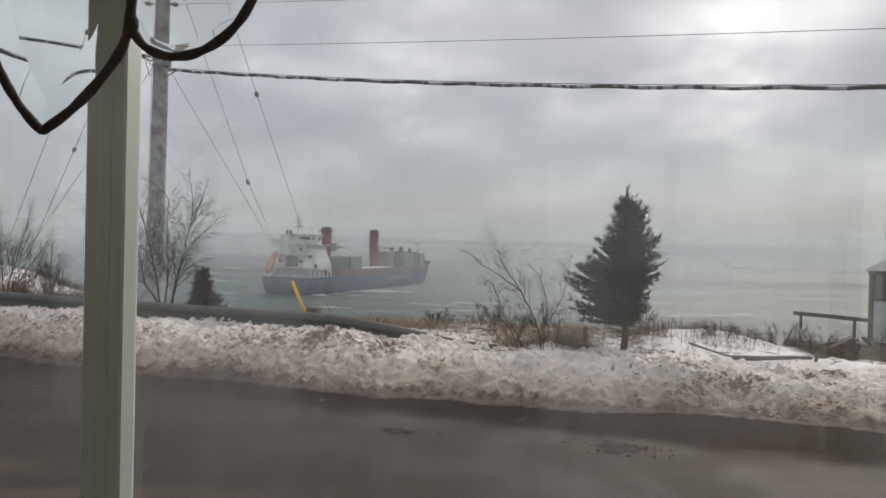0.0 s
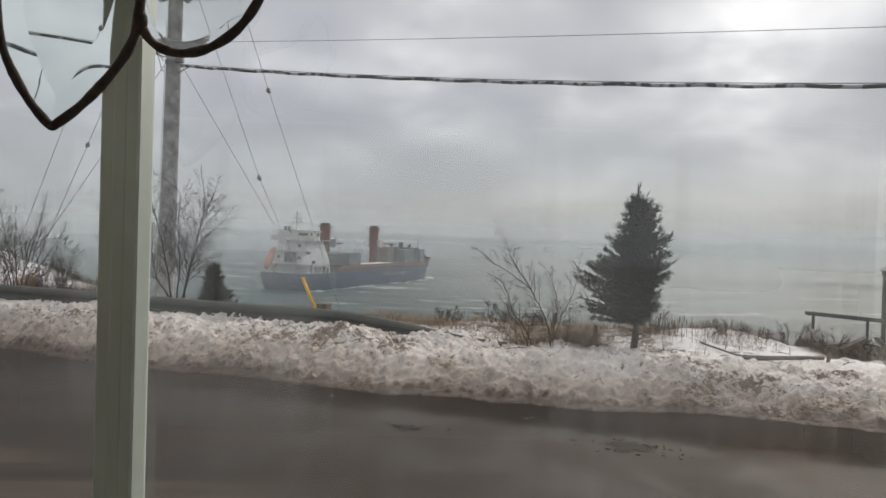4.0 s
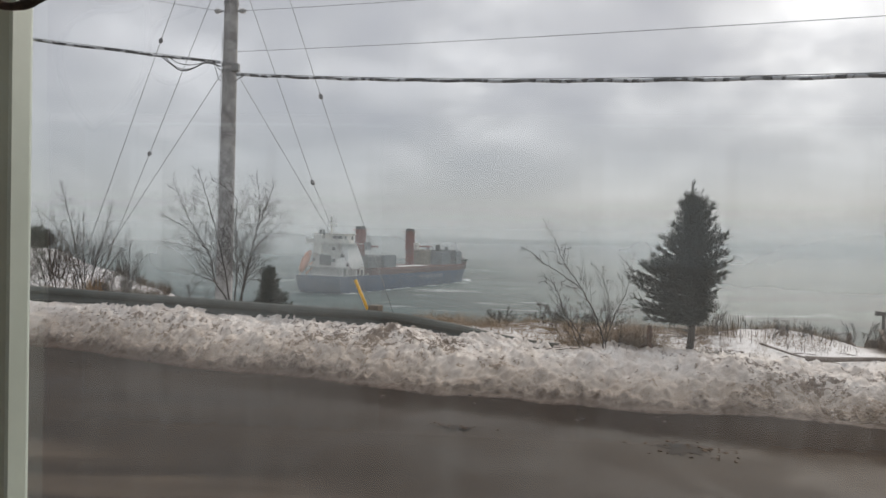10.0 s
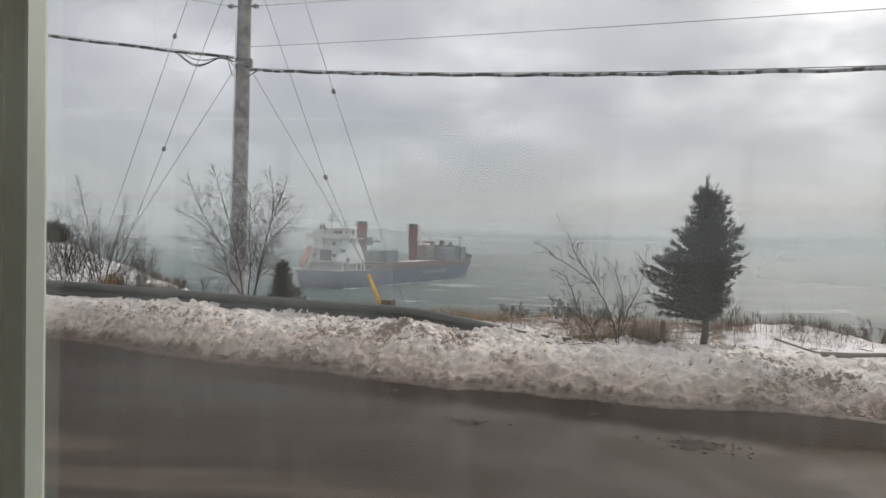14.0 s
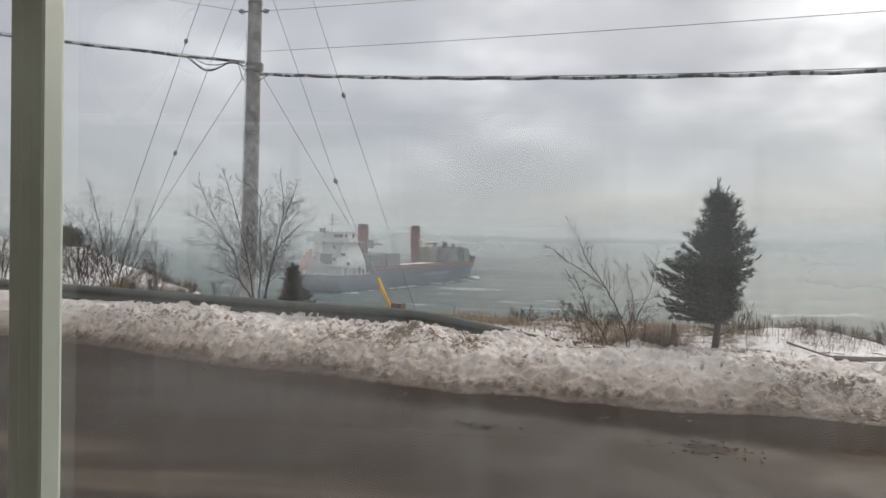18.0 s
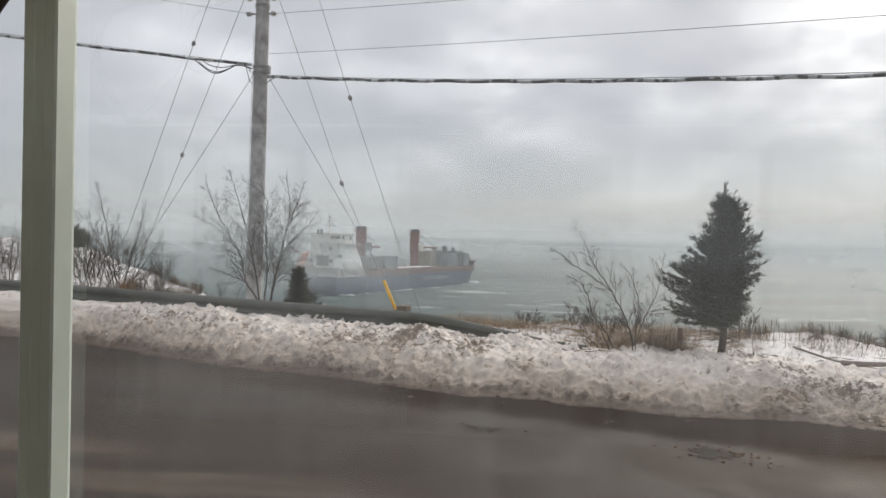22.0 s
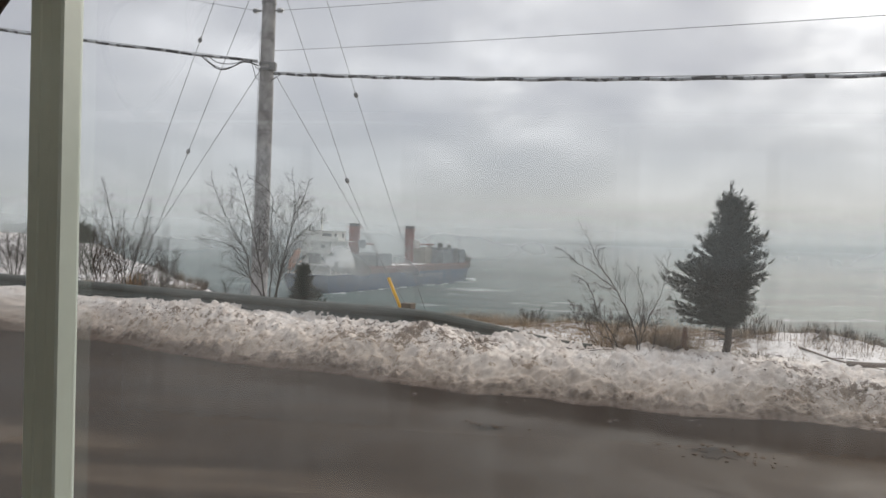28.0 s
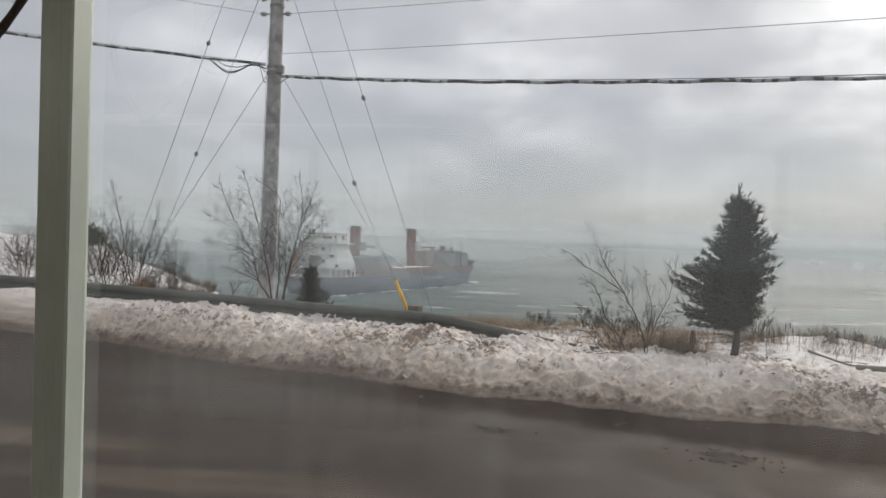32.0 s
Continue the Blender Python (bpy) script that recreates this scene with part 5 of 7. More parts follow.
def build_plants():
    spruce("spruce_tree", 2.91, 10.66, 2.46, 0.84, 0.44, "dark green young spruce with bare lower trunk in snow", 5, 1.35,
           west=((0.4, 0.58), (0.55, 0.82), (0.71, 0.97), (0.93, 0.98), (1.13, 0.82), (1.32, 0.60), (1.55, 0.58), (1.70, 0.45), (1.93, 0.31), (2.16, 0.20), (2.32, 0.10), (2.5, 0.02)),
           east=((0.4, 0.08), (0.55, 0.18), (0.86, 0.34), (1.09, 0.47), (1.32, 0.60), (1.62, 0.56), (1.85, 0.50), (2.0, 0.44), (2.16, 0.31), (2.32, 0.14), (2.5, 0.02)))
    spruce("spruce_sapling", -4.03, 12.8, 0.92, 0.40, 0.05, "small bushy dark spruce beside the guard rail", 9, 1.2,
           west=((0.0, 0.22), (0.17, 0.26), (0.37, 0.20), (0.57, 0.18), (0.77, 0.13), (0.92, 0.03)), east=((0.0, 0.40), (0.17, 0.46), (0.37, 0.38), (0.57, 0.24), (0.77, 0.09), (0.92, 0.02)))
    spruce("spruce_sapling", -19.75, 29.5, 0.55, 0.8, 0.03, "low dark evergreen on the snowy slope", 11, 1.6, droop=0.0, shape=0.4)
    spruce("spruce_sapling", -21.0, 30.5, 0.55, 1.0, 0.03, "low dark evergreen on the snowy slope", 12, 1.6, droop=0.0, shape=0.4)
    stem_plant("bare_tree", -5.06, 13.75, 0.53, ((0.021, ((-0.11, 0), (-0.39, 0.39), (-0.54, 0.93), (-0.85, 1.36), (-1.22, 2.0), (-1.42, 2.42))), (0.022, ((-0.08, 0.02), (-0.23, 0.83), (-0.43, 1.58), (-0.6, 2.11), (-0.78, 2.62))),
               (0.025, ((0.14, 0.02), (0.23, 0.57), (0.35, 1.21), (0.43, 1.86), (0.3, 2.55))), (0.020, ((0.17, 0.02), (0.32, 0.79), (0.56, 1.22), (0.86, 1.49), (1.09, 1.81))), (0.011, ((-0.36, 0.34), (-0.78, 0.49), (-1.29, 0.65))),
               (0.011, ((-0.52, 0.88), (-1.07, 1.08), (-1.63, 1.17))), (0.021, ((0.03, 0.02), (0.05, 0.67), (-0.02, 1.48), (-0.05, 2.06), (-0.58, 2.43))), (0.011, ((-0.6, 1.05), (-1.05, 1.45), (-1.66, 1.75))), (0.012, ((0.33, 1.1), (0.55, 1.75), (0.75, 2.4)))),
               "bare grey-brown alder with many fine twigs by the pole", "bare tree", 22)
    rng = random.Random(4)
    fan = (((-0.13, 0), (-0.4, 0.92), (-0.79, 1.48), (-1.22, 1.87)), ((-0.07, 0), (-0.23, 1.11), (-0.34, 1.92), (-0.45, 2.45)), ((0.07, 0), (0.29, 0.81), (0.48, 1.56), (0.56, 2.05)),
           ((0.2, 0), (0.58, 0.63), (0.84, 1.07), (0.97, 1.38)), ((0, 0), (-0.01, 0.93), (0.06, 1.74)), ((-0.2, 0), (-0.45, 0.5), (-0.8, 0.95)))
    for k, (x, y, size, wide) in enumerate(((-9.23, 15.6, 1.0, 1.0), (-10.3, 16.3, 0.8, 1.1), (-11.2, 16.0, 0.8, -1.0), (-11.9, 17.0, 0.8, 1.0), (-12.9, 16.6, 0.75, -1.0), (-8.45, 15.9, 0.55, -0.9), (-10.0, 15.3, 0.7, -1.0), (-13.9, 18.0, 0.8, 1.0))):
        z = 0.55 if k == 0 else land(*to_uv(x, y))
        stem_plant("alder_bush", x, y, z, [(0.017 * size, tuple((a * size * wide, b * size) for a, b in st)) for st in fan],
                   "leafless alder bush in a thicket on the slope", "shrub", 40 + k, gap=0.060, fine=0.0024, depth=0.6, reach=0.8, bald=0.22)
    for k in range(5):
        x, y = rng.uniform(-8.7, -6.6), rng.uniform(14.6, 16.0)
        bare_shrub("alder_bush", x, y, 4, rng.uniform(0.7, 1.1), "low leafless bush behind the guard rail", 60 + k, 0.6, 2, 0.012, foot=0.2)
    for k in range(4):
        x, y = rng.uniform(-16, -13), rng.uniform(20, 26)
        bare_shrub("alder_bush", x, y, 4, rng.uniform(1.0, 1.6), "leafless alder bush in a thicket on the slope", 70 + k, 0.4, 2, 0.018, foot=0.2)
    # the tall leaning shrub beside the spruce
    stem_plant("bare_shrub", 1.627, 10.12, 0.319, ((0.012, ((0, 0), (-0.04, 0.26), (-0.17, 0.58), (-0.37, 0.94), (-0.57, 1.22), (-0.71, 1.52), (-0.88, 1.82))), (0.007, ((-0.32, 0.85), (-0.6, 1.06), (-0.83, 1.19), (-1.03, 1.35), (-1.16, 1.43))),
               (0.009, ((-0.22, -0.06), (-0.36, 0.25), (-0.56, 0.54), (-0.63, 0.77), (-0.75, 0.96), (-0.93, 1.05))), (0.011, ((0.01, 0.05), (0.12, 0.46), (0.27, 0.76), (0.33, 1.02), (0.41, 1.39))), (0.005, ((0.34, 1.11), (0.27, 1.24), (0.16, 1.34))),
               (0.007, ((0, 0.13), (0.05, 0.65), (-0.06, 1.04), (-0.22, 1.23))), (0.008, ((0.18, 0.01), (0.22, 0.27), (0.23, 0.62))), (0.007, ((-0.31, 0.01), (-0.49, 0.38), (-0.74, 0.53), (-0.89, 0.66))), (0.005, ((-0.35, -0.09), (-0.55, 0.15), (-0.78, 0.27)))),
               "tall leaning bare shrub with dry berries in the snow", "shrub", 87, gap=0.055, ratio=0.38, reach=0.50, level=3, fine=0.0019, depth=0.25, berries=True, bald=0.12)
    bare_shrub("bare_shrub", 1.3, 11.6, 4, 0.5, "low bare shrub with thin twigs in dead grass", 84, 0.7, 2, 0.008, foot=0.12, spread=36)
    for k, (x, y, h) in enumerate(((3.55, 12.2, 0.75), (4.9, 12.2, 0.45), (6.2, 12.6, 0.6), (5.2, 11.9, 0.4), (6.9, 12.9, 0.6), (0.15, 13.0, 0.35), (7.4, 12.2, 0.5))):
        bare_shrub("twiggy_bush", x, y, 5, h * 0.72, "low twiggy bush at the edge of the bluff", 90 + k, 0.7, 2, 0.005, foot=0.15)
    for k in range(9):
        x, y = rng.uniform(6.6, 9.8), rng.uniform(11.8, 14.8)
        bare_shrub("brush_heap", x, y, 8, rng.uniform(0.5, 0.8), "heap of dark cut brush on the snow", 110 + k, 1.6, 1, 0.010, foot=0.25, category="brush")
    tan = leafy("dead_grass", (0.31, 0.22, 0.135), 0.4, 0.8)
    dark = leafy("brown_weeds", (0.115, 0.080, 0.055), 0.45, 0.85)

    def strip(u0, u1, v0, v1):
        def at(rng):
            u = rng.uniform(u0, u1)
            while fbm(u * 0.8, 4.0) + 0.6 * fbm(u * 3.1, 9.0) < rng.uniform(-0.5, 0.25):
                u = rng.uniform(u0, u1)
            return uv_point(u, min(rng.uniform(v0, v1), rim(u) + 0.6)).to_tuple()[:2]
        return at

    def clump(cx, cy, sx, sy):
        return lambda rng: (rng.gauss(cx, sx), rng.gauss(cy, sy))

    blades(4200, strip(-5.5, 0.2, 4.0, 5.6), lambda r: 0.05 + 0.2 * r.random() ** 2, tan, "dead_grass", "tan dead grass along the edge of the bluff", seed=1)
    blades(4600, strip(-3.6, 1.6, 3.6, 5.6), lambda r: 0.05 + 0.2 * r.random() ** 2, tan, "dead_grass", "tan dead grass along the edge of the bluff", seed=2)
    blades(1900, strip(-2.9, 0.6, 2.3, 3.6), lambda r: 0.02 + 0.15 * r.random() ** 2, tan, "dead_grass", "short tan grass showing through thin snow", seed=21)
    blades(1500, clump(-0.35, 12.6, 0.5, 0.5), lambda r: r.uniform(0.08, 0.36), tan, "dead_grass", "tall tan grass past the end of the guard rail", seed=33)
    blades(1500, clump(1.6, 10.95, 0.42, 0.24), lambda r: r.uniform(0.1, 0.45), tan, "dead_grass", "tall tan grass round the bare shrub", seed=5)
    blades(1300, clump(2.12, 10.85, 0.2, 0.14), lambda r: r.uniform(0.2, 0.62), tan, "dead_grass", "tall tan grass round the stake", seed=6)
    blades(170, clump(3.55, 12.0, 0.35, 0.3), lambda r: r.uniform(0.15, 0.5), dark, "dead_grass", "tall reedy grass behind the spruce", 0.3, 0.003, 0.05, seed=7)
    blades(1700, strip(-0.3, 2.6, 5.0, 6.4), lambda r: 0.06 + 0.30 * r.random() ** 2, dark, "brown_weeds", "brown weeds along the crest of the snowy mound", 1.6, 0.003, seed=28)
    blades(220, strip(0.2, 2.2, 3.2, 5.2), lambda r: 0.06 + 0.22 * r.random() ** 2, dark, "brown_weeds", "thin brown stalks standing in the snow", 1.2, 0.0026, seed=29)
    blades(5000, strip(2.3, 6.5, 3.9, 9.0), lambda r: 0.05 + 0.16 * r.random() ** 2, leafy("dead_bracken", (0.060, 0.042, 0.030), 0.5, 0.9), "dead_bracken", "dark brown dead bracken in the hollow below the shed", 3.0, 0.004, seed=30)
    blades(700, clump(3.2, 10.45, 0.28, 0.10), lambda r: r.uniform(0.02, 0.07), leafy("needle_litter", (0.05, 0.035, 0.026), 0.4, 0.9), "needle_litter", "brown needles and twigs on the snow under the spruce", 3.0, 0.004, seed=31)
    blades(2600, strip(0.3, 6.5, 4.8, 8.5), lambda r: 0.04 + 0.2 * r.random() ** 2, dark, "brown_weeds", "brown weeds along the edge of the bluff", 2.4, seed=8)
    blades(4200, strip(2.7, 7.0, 4.2, 9.0), lambda r: 0.05 + 0.22 * r.random() ** 2, dark, "brown_weeds", "brown weeds and brush below the shed", 2.6, 0.003, seed=9)
    blades(700, strip(-17, -9, 4.0, 8.5), lambda r: r.uniform(0.1, 0.35), tan, "dead_grass", "tan grass under the alder thicket", 0.8, seed=10)
    blades(2900, strip(-16, -6.5, 3.2, 9.0), lambda r: r.uniform(0.06, 0.28), dark, "brown_weeds", "brown weeds under the alder thicket", seed=11)
    blades(1900, strip(-19, -10.5, 4.5, 12.0), lambda r: r.uniform(0.08, 0.32), dark, "brown_weeds", "dark weeds over the snowy slope", 1.0, 0.005, seed=25)
    blades(260, clump(-8.60, 14.95, 0.11, 0.06), lambda r: r.uniform(0.25, 0.66), leafy("orange_fern", (0.34, 0.20, 0.08), 0.3, 0.8), "dead_fern", "orange-brown dead fern in the thicket", 0.5, 0.008, seed=12)
    blades(350, clump(-9.2, 15.4, 0.3, 0.15), lambda r: r.uniform(0.1, 0.45), leafy("russet_brush", (0.15, 0.085, 0.045), 0.45, 0.85), "brown_weeds", "russet dead brush at the foot of the thicket", 1.0, 0.004, seed=34)
    blades(1500, clump(-7.95, 15.4, 0.30, 0.25), lambda r: r.uniform(0.1, 0.4), leafy("olive_brush", (0.11, 0.085, 0.045), 0.4, 0.85), "brown_weeds", "olive-brown mound of brush behind the guard rail", 1.2, 0.004, seed=27)
    for k, (x, y, h) in enumerate(((1.05, 13.3, 0.42), (0.2, 13.6, 0.3), (-1.0, 13.9, 0.3), (1.9, 12.9, 0.34))):
        bare_shrub("low_bush", x, y, 9, h, "small brown twiggy bush in dead grass", 130 + k, 0.7, 2, 0.006, foot=0.12)
    # dead twigs and leaves lying on the snow
    rng = random.Random(31)
    for k in range(34):
        u, v = rng.uniform(-3.0, 3.2), rng.uniform(1.25, 3.6)
        p = uv_point(u, v, land(u, v) + 0.012)
        a, ln = rng.uniform(0, 3.14), rng.uniform(0.05, 0.22)
        bm = bmesh.new()
        d = Vector((math.cos(a), math.sin(a), 0)) * ln
        tube(bm, [-d, Vector((0.01, 0.01, 0.012)), d], [0.006, 0.007, 0.003], 4)
        tube(bm, [Vector((0, 0, 0.01)), d * 0.5 + Vector((-d.y, d.x, 0.03)) * 0.6], [0.005, 0.002], 3)
        solo("fallen_twig", bm, dark, "small dark dead twig lying on the snow", "twig", group="twigs on the snow", m=Matrix.Translation(p))


build_plants()

# ---------------------------------------------------------------- cargo ship
def build_ship():
    ship = thing("cargo_ship", "blue and red general cargo ship with two deck cranes", "cargo ship", pose(-44, 174, SEA, 0, 0, 68.8))
    blue = paint("ship_blue", (0.010, 0.042, 0.11), 0.5, scale=0.5, var=0.3, dirt=(0.05, 0.06, 0.075), dirt_amount=0.5)
    red = paint("ship_red", (0.20, 0.05, 0.04), 0.55, scale=0.6, var=0.25, dirt=(0.12, 0.06, 0.04), dirt_amount=0.6)
    maroon = paint("hull_maroon", (0.095, 0.032, 0.03), 0.55, scale=0.6, var=0.3, dirt=(0.05, 0.05, 0.07), dirt_amount=0.6)
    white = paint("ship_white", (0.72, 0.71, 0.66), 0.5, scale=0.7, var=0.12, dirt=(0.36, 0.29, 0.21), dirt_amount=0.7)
    # a lit and a shaded white: light and shade on tower and house are painted in
    bright = paint("lit_white", (0.80, 0.80, 0.78), 0.5, scale=0.7, var=0.06)
    shade = paint("shaded_white", (0.55, 0.55, 0.52), 0.5, scale=0.7, var=0.15, dirt=(0.30, 0.25, 0.19), dirt_amount=0.7)
    grey = paint("ship_grey", (0.22, 0.25, 0.27), 0.6, scale=0.6, var=0.25, dirt=(0.12, 0.1, 0.09))
    dark = paint("ship_dark", (0.03, 0.032, 0.036), 0.5, scale=1, var=0.3)
    orange = paint("boat_orange", (0.56, 0.25, 0.15), 0.6, scale=1, var=0.15)
    deckm = paint("deck_red", (0.16, 0.055, 0.04), 0.7, scale=0.8, var=0.3, dirt=(0.6, 0.6, 0.6), dirt_amount=0.4)
    glass = paint("ship_glass", (0.02, 0.025, 0.03), 0.1, scale=1)

    def half(s, z):
        """Half the beam along the hull."""
        b = 6.6
        if s < 10:
            b *= 0.93 + 0.07 * math.sin(s / 10 * math.pi / 2) + (0.02 * min(z, 3) if z > 0 else 0.06 * z)
        stem = 79.6 + 0.12 * max(z, 0)
        run = 22 - 1.3 * max(z, 0)
        if s > stem - run:
            t = min(1.0, (s - (stem - run)) / run)
            b *= max(0.0, 1 - t ** 2.3)
        return max(b, 0.03)

    def skin(s0, s1, levels, n, mat, name, top_of=None):
        bm = bmesh.new()
        rings = []
        for i in range(n + 1):
            s = s0 + (s1 - s0) * i / n
            row = []
            for q, z in enumerate(levels):
                zz = top_of(s) if (top_of and q == len(levels) - 1) else z
                x = s + max(0.0, 2.8 - z) * 0.45 * max(0.0, 1 - (s + 1.8) / 6.0)
                row.append((x, zz))
            port = [Vector((x, half(s, z), z)) for x, z in row]
            star = [Vector((x, -half(s, z), z)) for x, z in row][::-1]
            rings.append(port + star)
        loft(bm, rings, caps=True)
        bmesh.ops.recalc_face_normals(bm, faces=bm.faces)
        return part(name, bm, mat, ship)

    skin(-1.8, 80, (-2.5, -0.5, 1.0, 2.6, 4.1), 44, blue, "hull")
    skin(12, 73, (4.1, 4.7, 5.3), 34, maroon, "bulwark", lambda s: 5.3 + 0.5 * ramp01(s, 71, 73))
    skin(73, 79.9, (4.1, 5.2, 6.4), 10, maroon, "forecastle", lambda s: 5.8 + 0.9 * ramp01(s, 73, 76))
    skin(73, 79.9, (6.6, 7.3), 10, dark, "forecastle_rail")
    hatch = part("hatch_cover", boxm(17, 70, -5.2, 5.2, 5.25, 5.75, bevel=0.1), deckm, ship, "snow-dusted rust-red hatch covers")
    for k in range(8):
        part("hatch_joint", boxm(22 + 6 * k, 22.15 + 6 * k, -5.22, 5.22, 5.3, 5.8), dark, hatch)
    part("snow_on_hatch", boxm(27.6, 46, -5.1, -1.5, 5.76, 5.86, bevel=0.03), paint("deck_snow", (0.8, 0.8, 0.8), 0.6, scale=0.6, var=0.1), ship)
    def hs(v):
        return 1.2 + (v - 2.6) * 0.62

    def hbox(a, b, y0, y1, z0, z1, bevel=0.0):
        """A block of the deck house, shortened and moved to port to fit the camera's view."""
        return boxm(hs(a), hs(b), y0 + (0.5 if y0 > -6 else 0), y1 + (0.8 if -5 < y1 < 5.5 else 0), z0, z1, bevel=bevel)

    # poop and deck house
    part("poop_deck", hbox(-1.0, 15, -5.9, 5.9, 3.28, 3.42), deckm, ship)
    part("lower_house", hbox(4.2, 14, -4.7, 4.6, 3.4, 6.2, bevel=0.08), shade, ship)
    part("boat_deck", hbox(1.6, 15.6, -6.1, 6.1, 6.2, 6.36), white, ship)
    for s in (0.2, 3.4, 6.6, 9.8, 13.2, 15.2):
        for y in (-6.0, 5.9):
            part("deck_pillar", hbox(s, s + 0.35, y - 0.12, y + 0.12, 3.4, 6.2), white, ship)
    part("wing_plate", hbox(12.2, 15.4, -6.2, -6.05, 3.0, 6.3), white, ship)
    part("wing_port", hbox(12.9, 14.4, -6.24, -6.2, 4.0, 5.4), dark, ship)
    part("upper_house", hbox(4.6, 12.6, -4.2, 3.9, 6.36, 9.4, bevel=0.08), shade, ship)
    part("upper_deck", hbox(3.4, 13.0, -4.4, 4.4, 9.4, 9.54), white, ship)
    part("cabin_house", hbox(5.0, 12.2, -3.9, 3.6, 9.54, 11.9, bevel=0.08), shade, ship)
    part("bridge_deck", hbox(3.6, 14.4, -6.3, 6.3, 11.9, 12.05), white, ship)
    bridge = part("wheelhouse", hbox(6.2, 14.0, -4.2, 4.2, 12.05, 14.2, bevel=0.08), white, ship)
    part("wheelhouse_roof", hbox(5.8, 14.4, -4.6, 4.6, 14.2, 14.4), white, ship)
    for y in (-3.3, -1.9, 1.9, 3.3):
        part("window", hbox(6.12, 6.2, y - 0.5, y + 0.5, 12.95, 13.8), glass, bridge)
    for s in (7.0, 11.8):
        part("window", hbox(s, s + 1.15, -4.28, -4.2, 12.95, 13.8), glass, bridge)
    for z, y0 in ((7.4, 3.7), (10.3, 3.4)):
        for y in (-y0 * 0.6, y0)[:2 if z < 9 else 1]:
            s = 2.52 if z < 6 else 4.52 if z < 9 else 4.92
            part("cabin_window", hbox(s, s + 0.08, y - 0.32, y + 0.32, z, z + 0.8), glass, ship)
    # the stair tower, in the lit white, narrows upwards
    bm = bmesh.new()
    loft(bm, [[Vector((hs(a), y0, z)), Vector((hs(b), y0, z)), Vector((hs(b), y1, z)), Vector((hs(a), y1, z))] for z, a, b, y0, y1 in
              ((5.9, 3.6, 15.6, -6.12, -2.6), (7.6, 4.3, 15.0, -6.0, -2.7), (11.85, 6.0, 12.6, -5.0, -3.0))])
    bmesh.ops.recalc_face_normals(bm, faces=bm.faces)
    tower = part("stair_house", bm, bright, ship, "white stair tower that narrows upwards")
    for a, y0, z in ((3.7, -5.6, 6.5), (4.6, -4.4, 8.6)):
        part("cabin_window", hbox(a, a + 0.25, y0 - 0.8, y0, z, z + 0.75), glass, tower)
    part("dome", tube(bmesh.new(), [(hs(15.2), -5.4, 6.3), (hs(15.2), -5.4, 6.8), (hs(15.2), -5.4, 7.3), (hs(15.2), -5.4, 7.7)], [0.25, 0.55, 0.55, 0.2], 10), bright, ship, "white satellite dome", smooth=True)
    for z, s0, yy in ((7.4, 5, -4.28),):
        for k in (0, 2):
            part("cabin_window", hbox(s0 + 1.7 * k, s0 + 0.5 + 1.7 * k, yy, yy + 0.08, z, z + 0.8), glass, ship)
    # a flat dark plate stands for the shade of a recess
    part("dark_alcove", hbox(4.50, 4.64, -1.4, 1.8, 6.6, 9.0), dark, ship)
    part("wing_rail", hbox(3.6, 3.7, -6.3, 6.3, 12.05, 13.1), white, ship)
    funnel = part("funnel", hbox(3.8, 6.2, 1.2, 3.4, 9.5, 14.2, bevel=0.2), white, ship)
    for y in (1.8, 2.8):
        bm = bmesh.new()
        tube(bm, [(3.0, y, 14.0), (2.9, y, 15.3)], 0.32, 10)
        part("exhaust_pipe", bm, dark, funnel)
    mast = part("radar_mast", tube(bmesh.new(), [(5.0, 1.0, 14.3), (5.0, 1.0, 18.9)], [0.28, 0.12], 8), white, ship)
    for z, w in ((16.2, 1.6), (17.3, 1.1), (18.2, 0.7)):
        part("yard", hbox(8.4, 8.6, -w, w, z, z + 0.14), dark, mast)
    part("radar", hbox(8.3, 8.7, -1.2, 1.2, 16.6, 16.85), white, mast)
    for s, y, h in ((7.0, -3.5, 16.2), (10.5, 3.0, 16.0)):
        part("whip_aerial", tube(bmesh.new(), [(hs(s), y, 14.3), (hs(s), y, h)], 0.06, 5), dark, ship)
    # rails along the poop
    for k in range(12):
        y = -5.7 + 11.4 * k / 11
        part("rail_post", boxm(-1.0, -0.92, y - 0.04, y + 0.04, 3.4, 4.5), white, ship)
    for z in (3.85, 4.2, 4.48):
        part("stern_rail", boxm(-1.02, -0.94, -5.75, 5.75, z, z + 0.07), white, ship)
        part("side_rail", boxm(-1.0, 12.0, -5.95, -5.88, z, z + 0.07), white, ship)
    # free-fall lifeboat on its slanting cradle
    bm = bmesh.new()
    rings = []
    for k in range(9):
        t = k / 8
        r = 1.15 * math.sin(math.pi * (0.10 + 0.80 * t)) ** 0.6
        rings.append([Vector((-1.2 + 3.6 * t, 5.5 + r * 0.95 * math.cos(a), 5.4 + 4.2 * t + r * math.sin(a))) for a in [2 * math.pi * j / 10 for j in range(10)]])
    loft(bm, rings)
    boat = part("lifeboat", bm, orange, ship, "orange free-fall lifeboat", smooth=True)
    part("canopy", boxm(0.9, 1.9, 4.9, 6.1, 8.7, 9.5, bevel=0.15), orange, boat)
    for y in (4.6, 6.3):
        part("davit", tube(bmesh.new(), [(-0.6, y, 4.2), (5.4, y, 7.6)], 0.16, 6), orange, ship)
        part("davit_leg", tube(bmesh.new(), [(0.2, y, 3.4), (0.2, y, 4.8)], 0.14, 6), orange, ship)
